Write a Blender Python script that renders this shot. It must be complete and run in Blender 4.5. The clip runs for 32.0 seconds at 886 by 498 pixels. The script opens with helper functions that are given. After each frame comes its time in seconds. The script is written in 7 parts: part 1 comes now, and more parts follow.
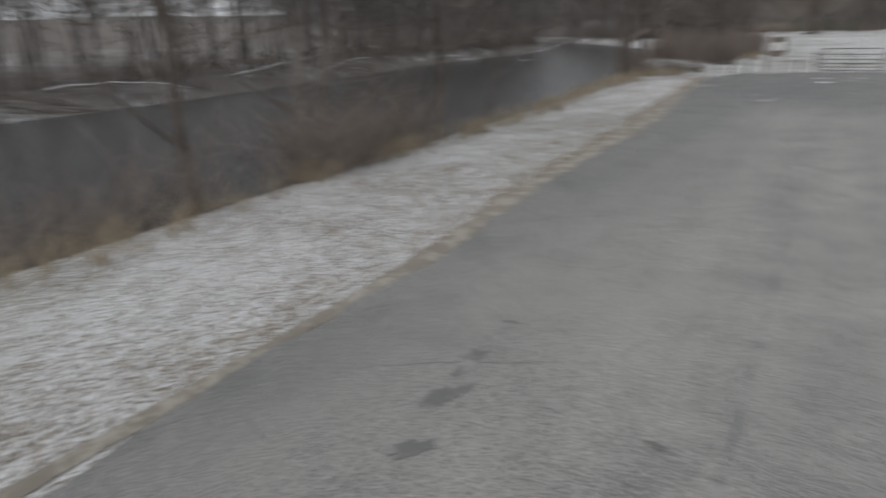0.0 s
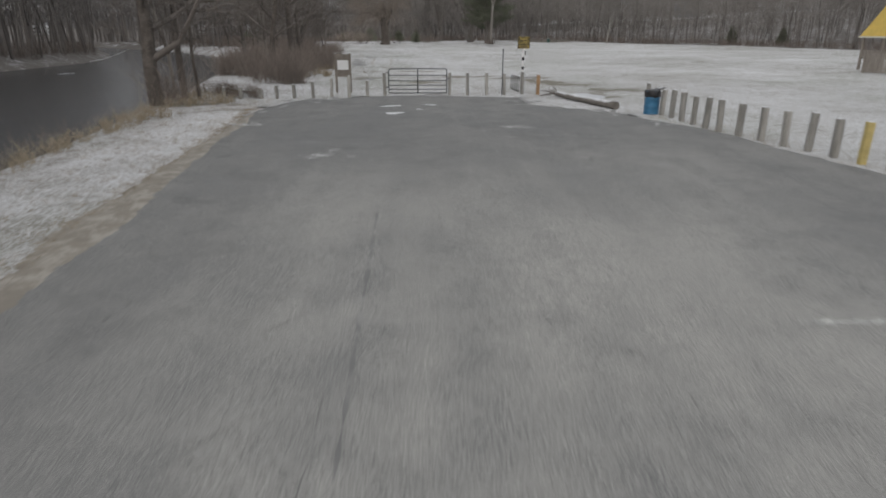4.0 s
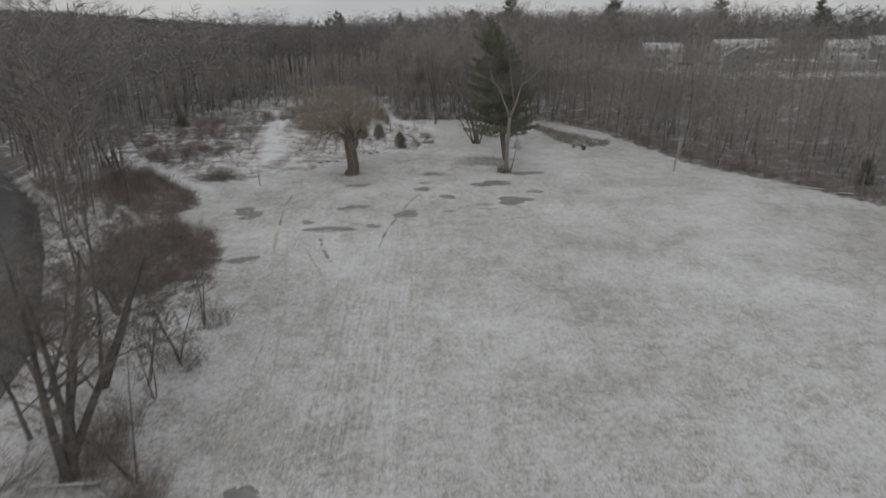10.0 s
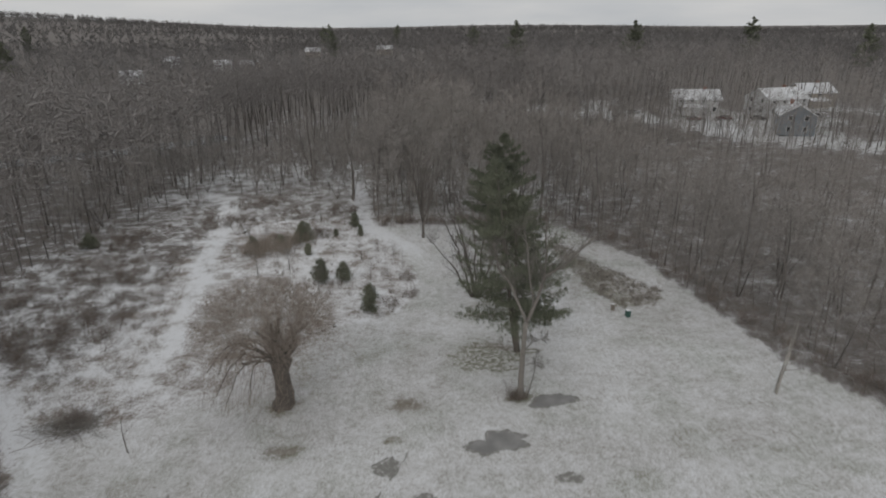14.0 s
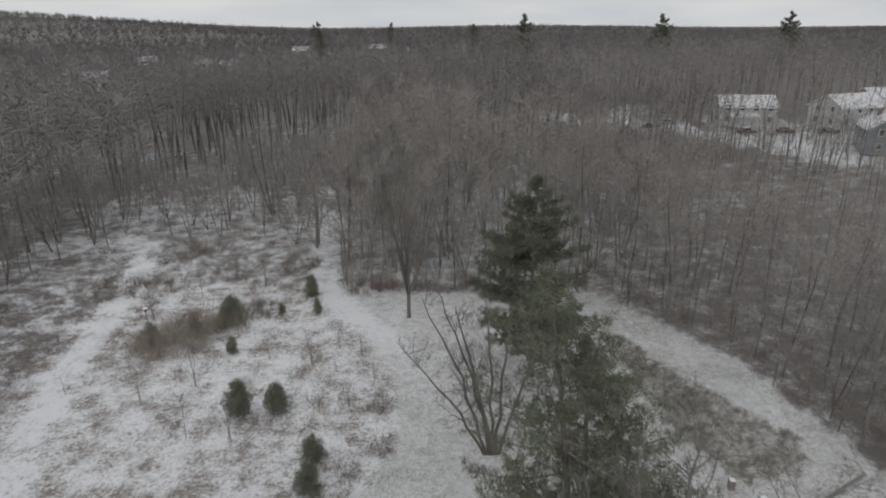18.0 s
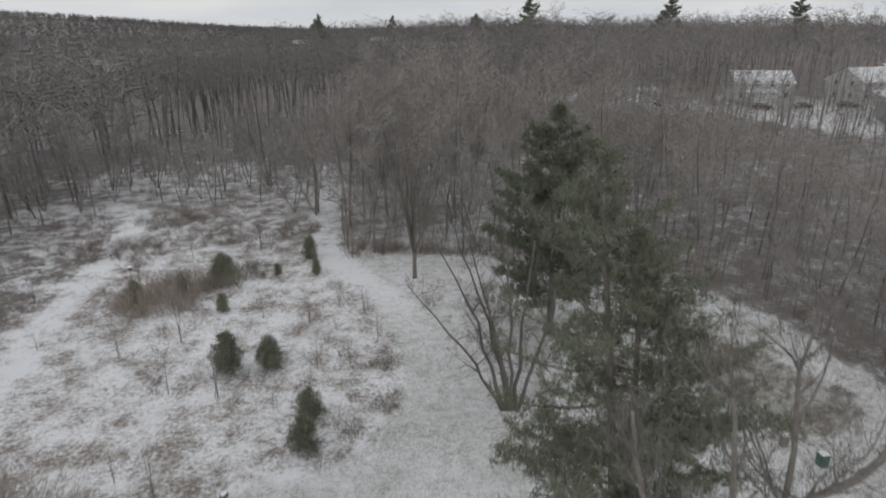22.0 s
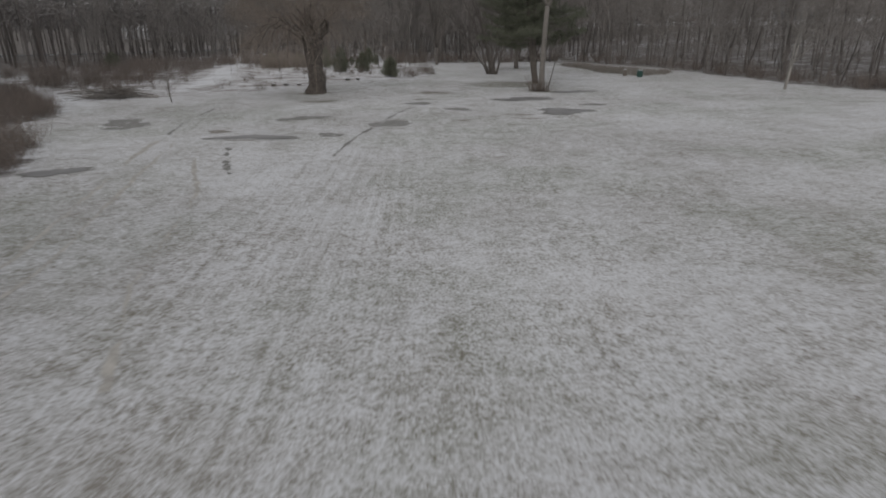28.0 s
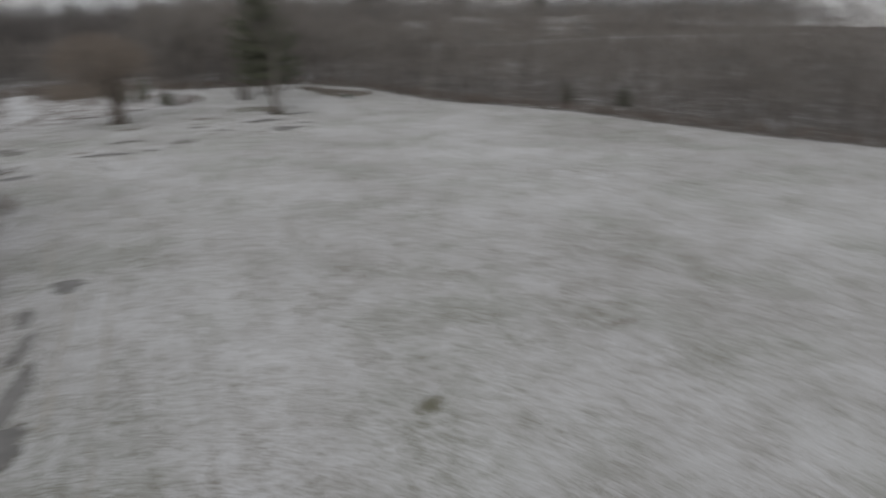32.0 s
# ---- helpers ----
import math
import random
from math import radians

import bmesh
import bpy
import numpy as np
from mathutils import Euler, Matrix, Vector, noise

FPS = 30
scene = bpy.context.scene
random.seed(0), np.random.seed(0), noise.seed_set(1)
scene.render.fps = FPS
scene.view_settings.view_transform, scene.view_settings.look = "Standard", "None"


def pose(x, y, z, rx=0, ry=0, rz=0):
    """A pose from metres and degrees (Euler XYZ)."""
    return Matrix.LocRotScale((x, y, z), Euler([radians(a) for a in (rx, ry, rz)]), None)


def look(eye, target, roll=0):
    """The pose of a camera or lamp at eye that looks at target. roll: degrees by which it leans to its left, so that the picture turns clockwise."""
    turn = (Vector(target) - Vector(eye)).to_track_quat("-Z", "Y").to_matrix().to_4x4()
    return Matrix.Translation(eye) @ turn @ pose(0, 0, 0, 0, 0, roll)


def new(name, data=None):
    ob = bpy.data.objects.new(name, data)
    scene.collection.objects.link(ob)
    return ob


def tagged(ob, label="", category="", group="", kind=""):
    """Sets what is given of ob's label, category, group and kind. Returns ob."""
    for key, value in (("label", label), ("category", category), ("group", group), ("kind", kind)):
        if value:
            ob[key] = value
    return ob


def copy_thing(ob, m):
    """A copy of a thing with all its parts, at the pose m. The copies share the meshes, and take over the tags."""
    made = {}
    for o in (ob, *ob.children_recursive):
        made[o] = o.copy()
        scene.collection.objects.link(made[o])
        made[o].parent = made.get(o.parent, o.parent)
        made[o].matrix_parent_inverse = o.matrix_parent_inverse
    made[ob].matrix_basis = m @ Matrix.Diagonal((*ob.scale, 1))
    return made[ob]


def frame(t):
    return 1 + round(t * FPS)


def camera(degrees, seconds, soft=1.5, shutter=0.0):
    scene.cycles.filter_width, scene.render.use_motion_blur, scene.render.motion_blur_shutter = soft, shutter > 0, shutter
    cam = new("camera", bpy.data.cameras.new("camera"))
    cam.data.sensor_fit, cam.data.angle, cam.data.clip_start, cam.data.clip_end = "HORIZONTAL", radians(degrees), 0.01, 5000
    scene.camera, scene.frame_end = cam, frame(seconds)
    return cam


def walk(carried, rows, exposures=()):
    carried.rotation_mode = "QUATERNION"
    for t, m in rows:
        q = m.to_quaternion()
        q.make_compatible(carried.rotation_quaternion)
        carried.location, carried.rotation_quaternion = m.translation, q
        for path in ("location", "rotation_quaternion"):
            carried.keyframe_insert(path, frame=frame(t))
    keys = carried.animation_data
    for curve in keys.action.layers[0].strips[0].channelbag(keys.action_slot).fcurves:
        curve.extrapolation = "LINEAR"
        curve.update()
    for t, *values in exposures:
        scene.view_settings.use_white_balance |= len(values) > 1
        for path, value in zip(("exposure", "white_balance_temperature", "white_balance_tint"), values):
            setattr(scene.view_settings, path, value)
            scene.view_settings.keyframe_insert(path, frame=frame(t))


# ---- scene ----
# The camera: a small drone that hovers over a car park, flies out over a snowy field, and comes back.
cam = camera(70.96, 32.0, 1.8, 0.5)
PATH = [
    (0, pose(0.05, -42.80, 2.88, 70.65, 1.61, 32.17)),
    (0.3, pose(0.05, -42.80, 2.88, 70.35, 0.29, 15.43)),
    (0.5, pose(0.05, -42.80, 2.88, 70.39, 0.11, 2.84)),
    (0.6, pose(0.05, -42.80, 2.88, 70.40, 0.18, -1.67)),
    (0.8, pose(0.05, -42.80, 2.88, 70.40, 0.18, -1.97)),
    (1, pose(0.05, -42.80, 2.88, 70.40, 0.18, -1.97)),
    (1.5, pose(0.05, -42.80, 2.88, 70.37, 0.18, -1.91)),
    (2, pose(0.04, -41.45, 2.84, 70.43, 0.19, -1.92)),
    (2.5, pose(-0.01, -39.71, 2.72, 70.55, 0.21, -2.00)),
    (4.5, pose(0.38, -28.50, 3.72, 70.56, 0.09, -1.82)),
    (5, pose(0.55, -24.42, 4.67, 70.47, 0.10, -1.83)),
    (5.5, pose(0.75, -20.34, 5.78, 70.37, 0.11, -1.88)),
    (6, pose(0.99, -15.77, 7.19, 70.32, 0.10, -1.93)),
    (6.5, pose(1.20, -11.38, 8.62, 70.28, 0.06, -2.00)),
    (7, pose(1.48, -7.13, 10.27, 70.34, 0.02, -1.89)),
    (7.5, pose(1.81, -2.78, 12.18, 70.31, -0.01, -1.85)),
    (8, pose(2.13, 1.74, 14.11, 70.22, -0.04, -1.76)),
    (8.5, pose(2.39, 6.38, 15.96, 70.12, -0.07, -1.68)),
    (9, pose(2.66, 11.15, 17.91, 70.10, -0.08, -1.63)),
    (9.5, pose(3.00, 15.83, 19.75, 70.09, -0.08, -1.57)),
    (10, pose(3.44, 20.60, 21.61, 70.15, -0.06, -1.53)),
    (10.5, pose(3.89, 25.39, 23.45, 70.10, -0.06, -1.47)),
    (11, pose(4.31, 30.47, 25.41, 70.09, -0.05, -1.41)),
    (11.5, pose(4.68, 35.47, 27.28, 70.02, -0.05, -1.35)),
    (12, pose(5.08, 40.68, 29.19, 70.00, -0.03, -1.32)),
    (12.5, pose(5.51, 45.87, 31.00, 69.89, -0.00, -1.30)),
    (13, pose(5.95, 51.23, 32.82, 69.87, 0.05, -1.34)),
    (13.5, pose(6.39, 56.18, 34.44, 69.82, 0.14, -1.34)),
    (14, pose(6.86, 61.37, 36.07, 69.82, 0.22, -1.31)),
    (14.5, pose(7.29, 66.41, 37.55, 69.84, 0.28, -1.28)),
    (15, pose(7.57, 71.49, 38.68, 69.95, 0.32, -1.23)),
    (15.5, pose(7.71, 76.20, 39.07, 70.00, 0.35, -1.25)),
    (17.5, pose(7.89, 93.51, 34.13, 69.89, 0.13, -1.53)),
    (18, pose(7.97, 97.74, 33.59, 69.87, 0.13, -1.54)),
    (18.5, pose(7.97, 101.25, 33.39, 69.87, 0.17, -1.51)),
    (19, pose(7.94, 103.62, 33.28, 69.88, 0.21, -1.46)),
    (19.5, pose(7.85, 104.91, 33.12, 69.88, 0.23, -1.43)),
    (20, pose(7.73, 105.37, 32.73, 69.92, 0.21, -1.42)),
    (20.5, pose(7.63, 105.26, 31.81, 69.90, 0.17, -1.42)),
    (21, pose(7.52, 104.60, 30.38, 69.86, 0.13, -1.41)),
    (21.5, pose(7.38, 103.38, 28.71, 69.93, 0.12, -1.43)),
    (22, pose(7.16, 101.19, 26.80, 70.01, 0.13, -1.48)),
    (22.5, pose(6.96, 98.50, 24.95, 70.08, 0.17, -1.51)),
    (23, pose(6.75, 95.05, 23.08, 70.02, 0.19, -1.50)),
    (23.5, pose(6.51, 91.41, 21.26, 69.97, 0.22, -1.50)),
    (24, pose(6.22, 87.21, 19.17, 69.93, 0.25, -1.51)),
    (24.5, pose(5.87, 82.90, 17.01, 70.00, 0.24, -1.48)),
    (25, pose(5.42, 77.87, 14.76, 70.06, 0.21, -1.50)),
    (25.5, pose(5.02, 72.96, 12.61, 70.15, 0.17, -1.53)),
    (26, pose(4.67, 67.82, 10.38, 70.14, 0.14, -1.53)),
    (26.5, pose(4.41, 62.82, 8.41, 70.08, 0.15, -1.53)),
    (27.5, pose(3.82, 52.70, 5.90, 70.18, 0.21, -1.55)),
    (28.5, pose(3.23, 42.58, 8.28, 70.27, 0.27, -1.57)),
    (29, pose(2.90, 37.71, 10.00, 70.41, 0.33, -1.59)),
    (29.5, pose(2.62, 32.92, 11.65, 70.46, 0.37, -1.58)),
    (30, pose(2.42, 28.07, 12.81, 70.42, 0.37, -1.53)),
    (30.5, pose(2.32, 23.07, 13.32, 70.31, 0.36, -1.44)),
    (31, pose(2.17, 17.74, 13.52, 70.24, 0.38, -1.34)),
    (31.5, pose(2.04, 12.53, 13.66, 70.25, 0.42, -1.27)),
    (31.6, pose(2.01, 11.46, 13.65, 70.25, 0.42, -1.97)),
    (31.7, pose(1.98, 10.40, 13.65, 70.35, -0.18, -4.61)),
    (32, pose(1.83, 7.07, 13.59, 70.26, 0.56, -22.15)),
]
EXPOSURES = [(0, -0.22, 6520, 11.5), (3, -0.31, 6580, 11.5), (5, -0.22, 6600, 12), (6, -0.34, 6660, 12), (8, -0.53, 6680, 12), (11, -0.52, 6620, 11), (13, -0.46, 6620, 10.5), (15, -0.36, 6580, 11), (18, -0.20, 6500, 11), (21, -0.10, 6480, 11), (23, -0.18, 6480, 12), (24, -0.28, 6480, 12.5), (25, -0.42, 6520, 13), (26, -0.58, 6640, 13), (29, -0.66, 6560, 13), (31, -0.60, 6540, 12.5), (32, -0.68, 6620, 12)]
walk(cam, PATH, EXPOSURES)

# ---- light ----
world = bpy.data.worlds.new("overcast_sky")
scene.world = world
world.use_nodes = True
wt = world.node_tree
wt.nodes.clear()


def wnode(kind, **kw):
    n = wt.nodes.new(kind)
    for k, v in kw.items():
        n.inputs[k].default_value = v
    return n


w_sky = wt.nodes.new("ShaderNodeTexSky")
w_sky.sky_type = "NISHITA"
w_sky.sun_disc = False
w_sky.sun_elevation = radians(28)
w_sky.sun_rotation = radians(200)
w_sky.dust_density = 4.0
w_co = wt.nodes.new("ShaderNodeTexCoord")
w_map = wnode("ShaderNodeMapping", Scale=(1.2, 1.2, 7.0))
w_noise = wnode("ShaderNodeTexNoise", Scale=2.2, Detail=5.0, Roughness=0.55)
w_ramp = wt.nodes.new("ShaderNodeValToRGB")
w_ramp.color_ramp.elements[0].position, w_ramp.color_ramp.elements[0].color = 0.3, (6.3, 6.7, 7.1, 1)
w_ramp.color_ramp.elements[1].position, w_ramp.color_ramp.elements[1].color = 0.75, (8.6, 8.7, 8.7, 1)
w_mix = wt.nodes.new("ShaderNodeMix")
w_mix.data_type = "RGBA"
w_mix.inputs[0].default_value = 0.9
w_bg = wnode("ShaderNodeBackground", Strength=0.125)
w_out = wt.nodes.new("ShaderNodeOutputWorld")
wt.links.new(w_co.outputs["Generated"], w_map.inputs["Vector"])
wt.links.new(w_map.outputs[0], w_noise.inputs["Vector"])
wt.links.new(w_noise.outputs["Fac"], w_ramp.inputs[0])
wt.links.new(w_sky.outputs[0], w_mix.inputs[6])
wt.links.new(w_ramp.outputs[0], w_mix.inputs[7])
w_xyz = wt.nodes.new("ShaderNodeSeparateXYZ")
w_rise = wt.nodes.new("ShaderNodeMapRange")
for k, v in ((1, 0.0), (2, 1.0), (3, 0.80), (4, 1.12)):
    w_rise.inputs[k].default_value = v
w_scale = wt.nodes.new("ShaderNodeVectorMath")
w_scale.operation = "SCALE"
wt.links.new(w_co.outputs["Generated"], w_xyz.inputs[0])
wt.links.new(w_xyz.outputs[2], w_rise.inputs[0])
wt.links.new(w_mix.outputs[2], w_scale.inputs[0])
wt.links.new(w_rise.outputs[0], w_scale.inputs["Scale"])
wt.links.new(w_scale.outputs[0], w_bg.inputs["Color"])
wt.links.new(w_bg.outputs[0], w_out.inputs[0])

sun_data = bpy.data.lights.new("sun", "SUN")
sun_data.energy, sun_data.angle, sun_data.color = 0.5, radians(30), (1.0, 0.97, 0.93)
sun = new("sun", sun_data)
sun.matrix_world = look((0, 0, 50), (12, 24, 35))


# ---- materials ----
def material(name, rough=0.9, metal=0.0):
    m = bpy.data.materials.new(name)
    m.use_nodes = True
    t = m.node_tree
    b = t.nodes["Principled BSDF"]
    b.inputs["Roughness"].default_value = rough
    b.inputs["Metallic"].default_value = metal
    return m, t, b


def node(t, kind, ins=None, **props):
    n = t.nodes.new(kind)
    for k, v in props.items():
        if k == "op":
            n.operation = v
        elif k == "data":
            n.data_type = v
        elif k == "blend":
            n.blend_type = v
        elif k == "attr":
            n.attribute_name = v
        elif k == "feature":
            n.feature = v
    for k, v in (ins or {}).items():
        if isinstance(v, bpy.types.NodeSocket):
            t.links.new(v, n.inputs[k])
        else:
            n.inputs[k].default_value = v
    return n


def noise_of(t, scale, detail=4.0, rough=0.6, vec=None, dist=0.0):
    n = node(t, "ShaderNodeTexNoise", {"Scale": scale, "Detail": detail, "Roughness": rough, "Distortion": dist})
    if vec is not None:
        t.links.new(vec, n.inputs["Vector"])
    return n.outputs["Fac"]


def ramp(t, fac, lo, hi, a=0.0, b=1.0):
    n = node(t, "ShaderNodeMapRange", {0: fac, 1: lo, 2: hi, 3: a, 4: b})
    n.interpolation_type = "SMOOTHSTEP"
    return n.outputs[0]


def mixc(t, fac, a, b, blend="MIX"):
    n = node(t, "ShaderNodeMix", {0: fac}, data="RGBA", blend=blend)
    for k, v in ((6, a), (7, b)):
        if isinstance(v, bpy.types.NodeSocket):
            t.links.new(v, n.inputs[k])
        else:
            n.inputs[k].default_value = (*v, 1)
    return n.outputs[2]


def calc(t, op, a, b=0.0):
    return node(t, "ShaderNodeMath", {0: a, 1: b}, op=op).outputs[0]


def place_of(t, sx=1.0, sy=1.0, sz=1.0, rot=0.0):
    g = node(t, "ShaderNodeNewGeometry")
    return node(t, "ShaderNodeMapping", {"Vector": g.outputs["Position"], "Scale": (sx, sy, sz), "Rotation": (0, 0, rot)}).outputs[0]


def bump(t, b, height, strength=0.4, distance=0.02):
    n = node(t, "ShaderNodeBump", {"Height": height, "Strength": strength, "Distance": distance})
    t.links.new(n.outputs[0], b.inputs["Normal"])


def plain(name, colour, rough=0.8, metal=0.0, vary=0.25, scale=6.0, fine=60.0, relief=0.2, objvary=0.0):
    """A surface of one colour with stains, grain and relief."""
    m, t, b = material(name, rough, metal)
    co = node(t, "ShaderNodeTexCoord").outputs["Object"]
    n1, n2 = noise_of(t, scale, 5, 0.6, co), noise_of(t, fine, 3, 0.6, co)
    f = calc(t, "ADD", calc(t, "MULTIPLY", n1, 0.65), calc(t, "MULTIPLY", n2, 0.35))
    dark = tuple(c * (1 - vary) for c in colour)
    lite = tuple(min(1, c * (1 + vary)) for c in colour)
    c = mixc(t, ramp(t, f, 0.3, 0.7), dark, lite)
    if objvary:
        oi = node(t, "ShaderNodeObjectInfo").outputs["Random"]
        v = node(t, "ShaderNodeHueSaturation", {"Value": ramp(t, oi, 0, 1, 1 - objvary, 1 + objvary), "Color": c})
        c = v.outputs[0]
    t.links.new(c, b.inputs["Base Color"])
    if relief:
        bump(t, b, f, relief, 0.01)
    return m


def island_wood(name, a, c, rough=0.95):
    """Bark and twigs whose tint changes from stem to stem, with furrows and lichen."""
    m, t, b = material(name, rough)
    g = node(t, "ShaderNodeNewGeometry")
    n = noise_of(t, 3.0, 3, 0.6, g.outputs["Position"])
    furrow = noise_of(t, 1.0, 4, 0.7, place_of(t, 16.0, 16.0, 3.0))
    oi = node(t, "ShaderNodeObjectInfo").outputs["Random"]
    f = calc(t, "ADD", calc(t, "MULTIPLY", g.outputs["Random Per Island"], 0.45), calc(t, "ADD", calc(t, "MULTIPLY", n, 0.3), calc(t, "MULTIPLY", oi, 0.25)))
    f = calc(t, "ADD", f, calc(t, "MULTIPLY", calc(t, "SUBTRACT", furrow, 0.5), 0.8))
    t.links.new(mixc(t, ramp(t, f, 0.2, 0.8), a, c), b.inputs["Base Color"])
    bump(t, b, furrow, 0.6, 0.03)
    return m


def snow_ground():
    m, t, b = material("snow_dusted_ground", 0.85)
    pos = place_of(t)
    at = lambda n: node(t, "ShaderNodeAttribute", attr=n).outputs["Fac"]
    scrub, woods, trail, wet, lane, sward = at("scrub"), at("woods"), at("trail"), at("wet"), at("lane"), at("sward")
    big, mid, fine = noise_of(t, 0.045, 4, 0.6, pos), noise_of(t, 0.35, 5, 0.65, pos), noise_of(t, 3.2, 5, 0.7, pos)
    grain = noise_of(t, 11.0, 3, 0.7, pos)
    lines = noise_of(t, 1.0, 3, 0.6, place_of(t, 2.2, 0.16, 1.0, 0.03))
    blot = noise_of(t, 1.3, 4, 0.65, pos, 0.4)
    tint = noise_of(t, 0.11, 3, 0.55, place_of(t, 1.0, 1.0, 1.0, 0.8))
    tracks = noise_of(t, 1.0, 3, 0.75, place_of(t, 4.2, 0.10, 1.0, -0.03), 0.3)
    grass = mixc(t, mid, (0.215, 0.19, 0.15), (0.155, 0.138, 0.112))
    scr = mixc(t, fine, (0.11, 0.085, 0.066), (0.20, 0.16, 0.125))
    leaf = mixc(t, fine, (0.095, 0.083, 0.073), (0.165, 0.146, 0.13))
    earth = mixc(t, scrub, grass, scr)
    earth = mixc(t, woods, earth, leaf)
    earth = mixc(t, calc(t, "MULTIPLY", ramp(t, tint, 0.42, 0.66), node(t, "ShaderNodeMath", {0: calc(t, "SUBTRACT", 0.7, calc(t, "MULTIPLY", calc(t, "ADD", scrub, woods), 0.7)), 1: 0.0}, op="MAXIMUM").outputs[0]), earth, (0.165, 0.17, 0.115))
    snow = mixc(t, big, (0.60, 0.61, 0.625), (0.73, 0.735, 0.74))
    cover = calc(t, "ADD", calc(t, "MULTIPLY", fine, 0.5), calc(t, "ADD", 0.09, calc(t, "MULTIPLY", mid, 0.32)))
    cover = calc(t, "ADD", cover, calc(t, "MULTIPLY", calc(t, "SUBTRACT", big, 0.5), 0.35))
    cover = calc(t, "ADD", cover, calc(t, "MULTIPLY", calc(t, "SUBTRACT", grain, 0.5), 1.0))
    cover = calc(t, "ADD", cover, calc(t, "MULTIPLY", calc(t, "SUBTRACT", lines, 0.5), 0.07))
    cover = calc(t, "ADD", cover, calc(t, "MULTIPLY", lane, calc(t, "MULTIPLY", calc(t, "SUBTRACT", tracks, 0.48), 0.36)))
    cover = calc(t, "ADD", cover, calc(t, "MULTIPLY", scrub, calc(t, "ADD", 0.0, calc(t, "ADD", calc(t, "MULTIPLY", calc(t, "SUBTRACT", mid, 0.5), 0.9), calc(t, "MULTIPLY", calc(t, "SUBTRACT", fine, 0.5), 0.5)))))
    cover = calc(t, "ADD", cover, calc(t, "MULTIPLY", calc(t, "SUBTRACT", blot, 0.5), 0.34))
    crisp = noise_of(t, 27.0, 3, 0.75, pos)
    cover = calc(t, "ADD", cover, calc(t, "MULTIPLY", calc(t, "SUBTRACT", crisp, 0.5), 0.7))
    blades = noise_of(t, 15.0, 3, 0.7, place_of(t, 1.0, 1.6, 1.0, 0.5))
    cover = calc(t, "ADD", cover, calc(t, "MULTIPLY", sward, calc(t, "MULTIPLY", calc(t, "SUBTRACT", blades, 0.49), 2.2)))
    cover = calc(t, "SUBTRACT", cover, calc(t, "MULTIPLY", calc(t, "SUBTRACT", tint, 0.5), 0.22))
    patchy = node(t, "ShaderNodeMath", {0: woods, 1: 1.0}, op="MINIMUM").outputs[0]
    cover = calc(t, "ADD", cover, calc(t, "MULTIPLY", patchy, calc(t, "MULTIPLY", calc(t, "SUBTRACT", mid, 0.52), 0.65)))
    cover = calc(t, "SUBTRACT", cover, calc(t, "MULTIPLY", woods, 0.10))
    cover = calc(t, "ADD", cover, calc(t, "MULTIPLY", trail, calc(t, "ADD", 0.16, calc(t, "MULTIPLY", calc(t, "SUBTRACT", blot, 0.4), 0.5))))
    wetf = ramp(t, calc(t, "ADD", calc(t, "MULTIPLY", wet, 0.85), calc(t, "ADD", calc(t, "MULTIPLY", calc(t, "SUBTRACT", fine, 0.5), 1.7), calc(t, "ADD", calc(t, "MULTIPLY", calc(t, "SUBTRACT", blot, 0.5), 1.6), calc(t, "MULTIPLY", calc(t, "SUBTRACT", mid, 0.5), 1.0)))), 0.3, 1.05)
    cover = calc(t, "SUBTRACT", cover, calc(t, "MULTIPLY", wetf, 0.5))
    sn = ramp(t, cover, 0.22, 0.70, 0.0, 0.95)
    t.links.new(mixc(t, sn, earth, snow), b.inputs["Base Color"])
    bump(t, b, calc(t, "ADD", cover, calc(t, "MULTIPLY", grain, 0.6)), 0.5, 0.05)
    return m


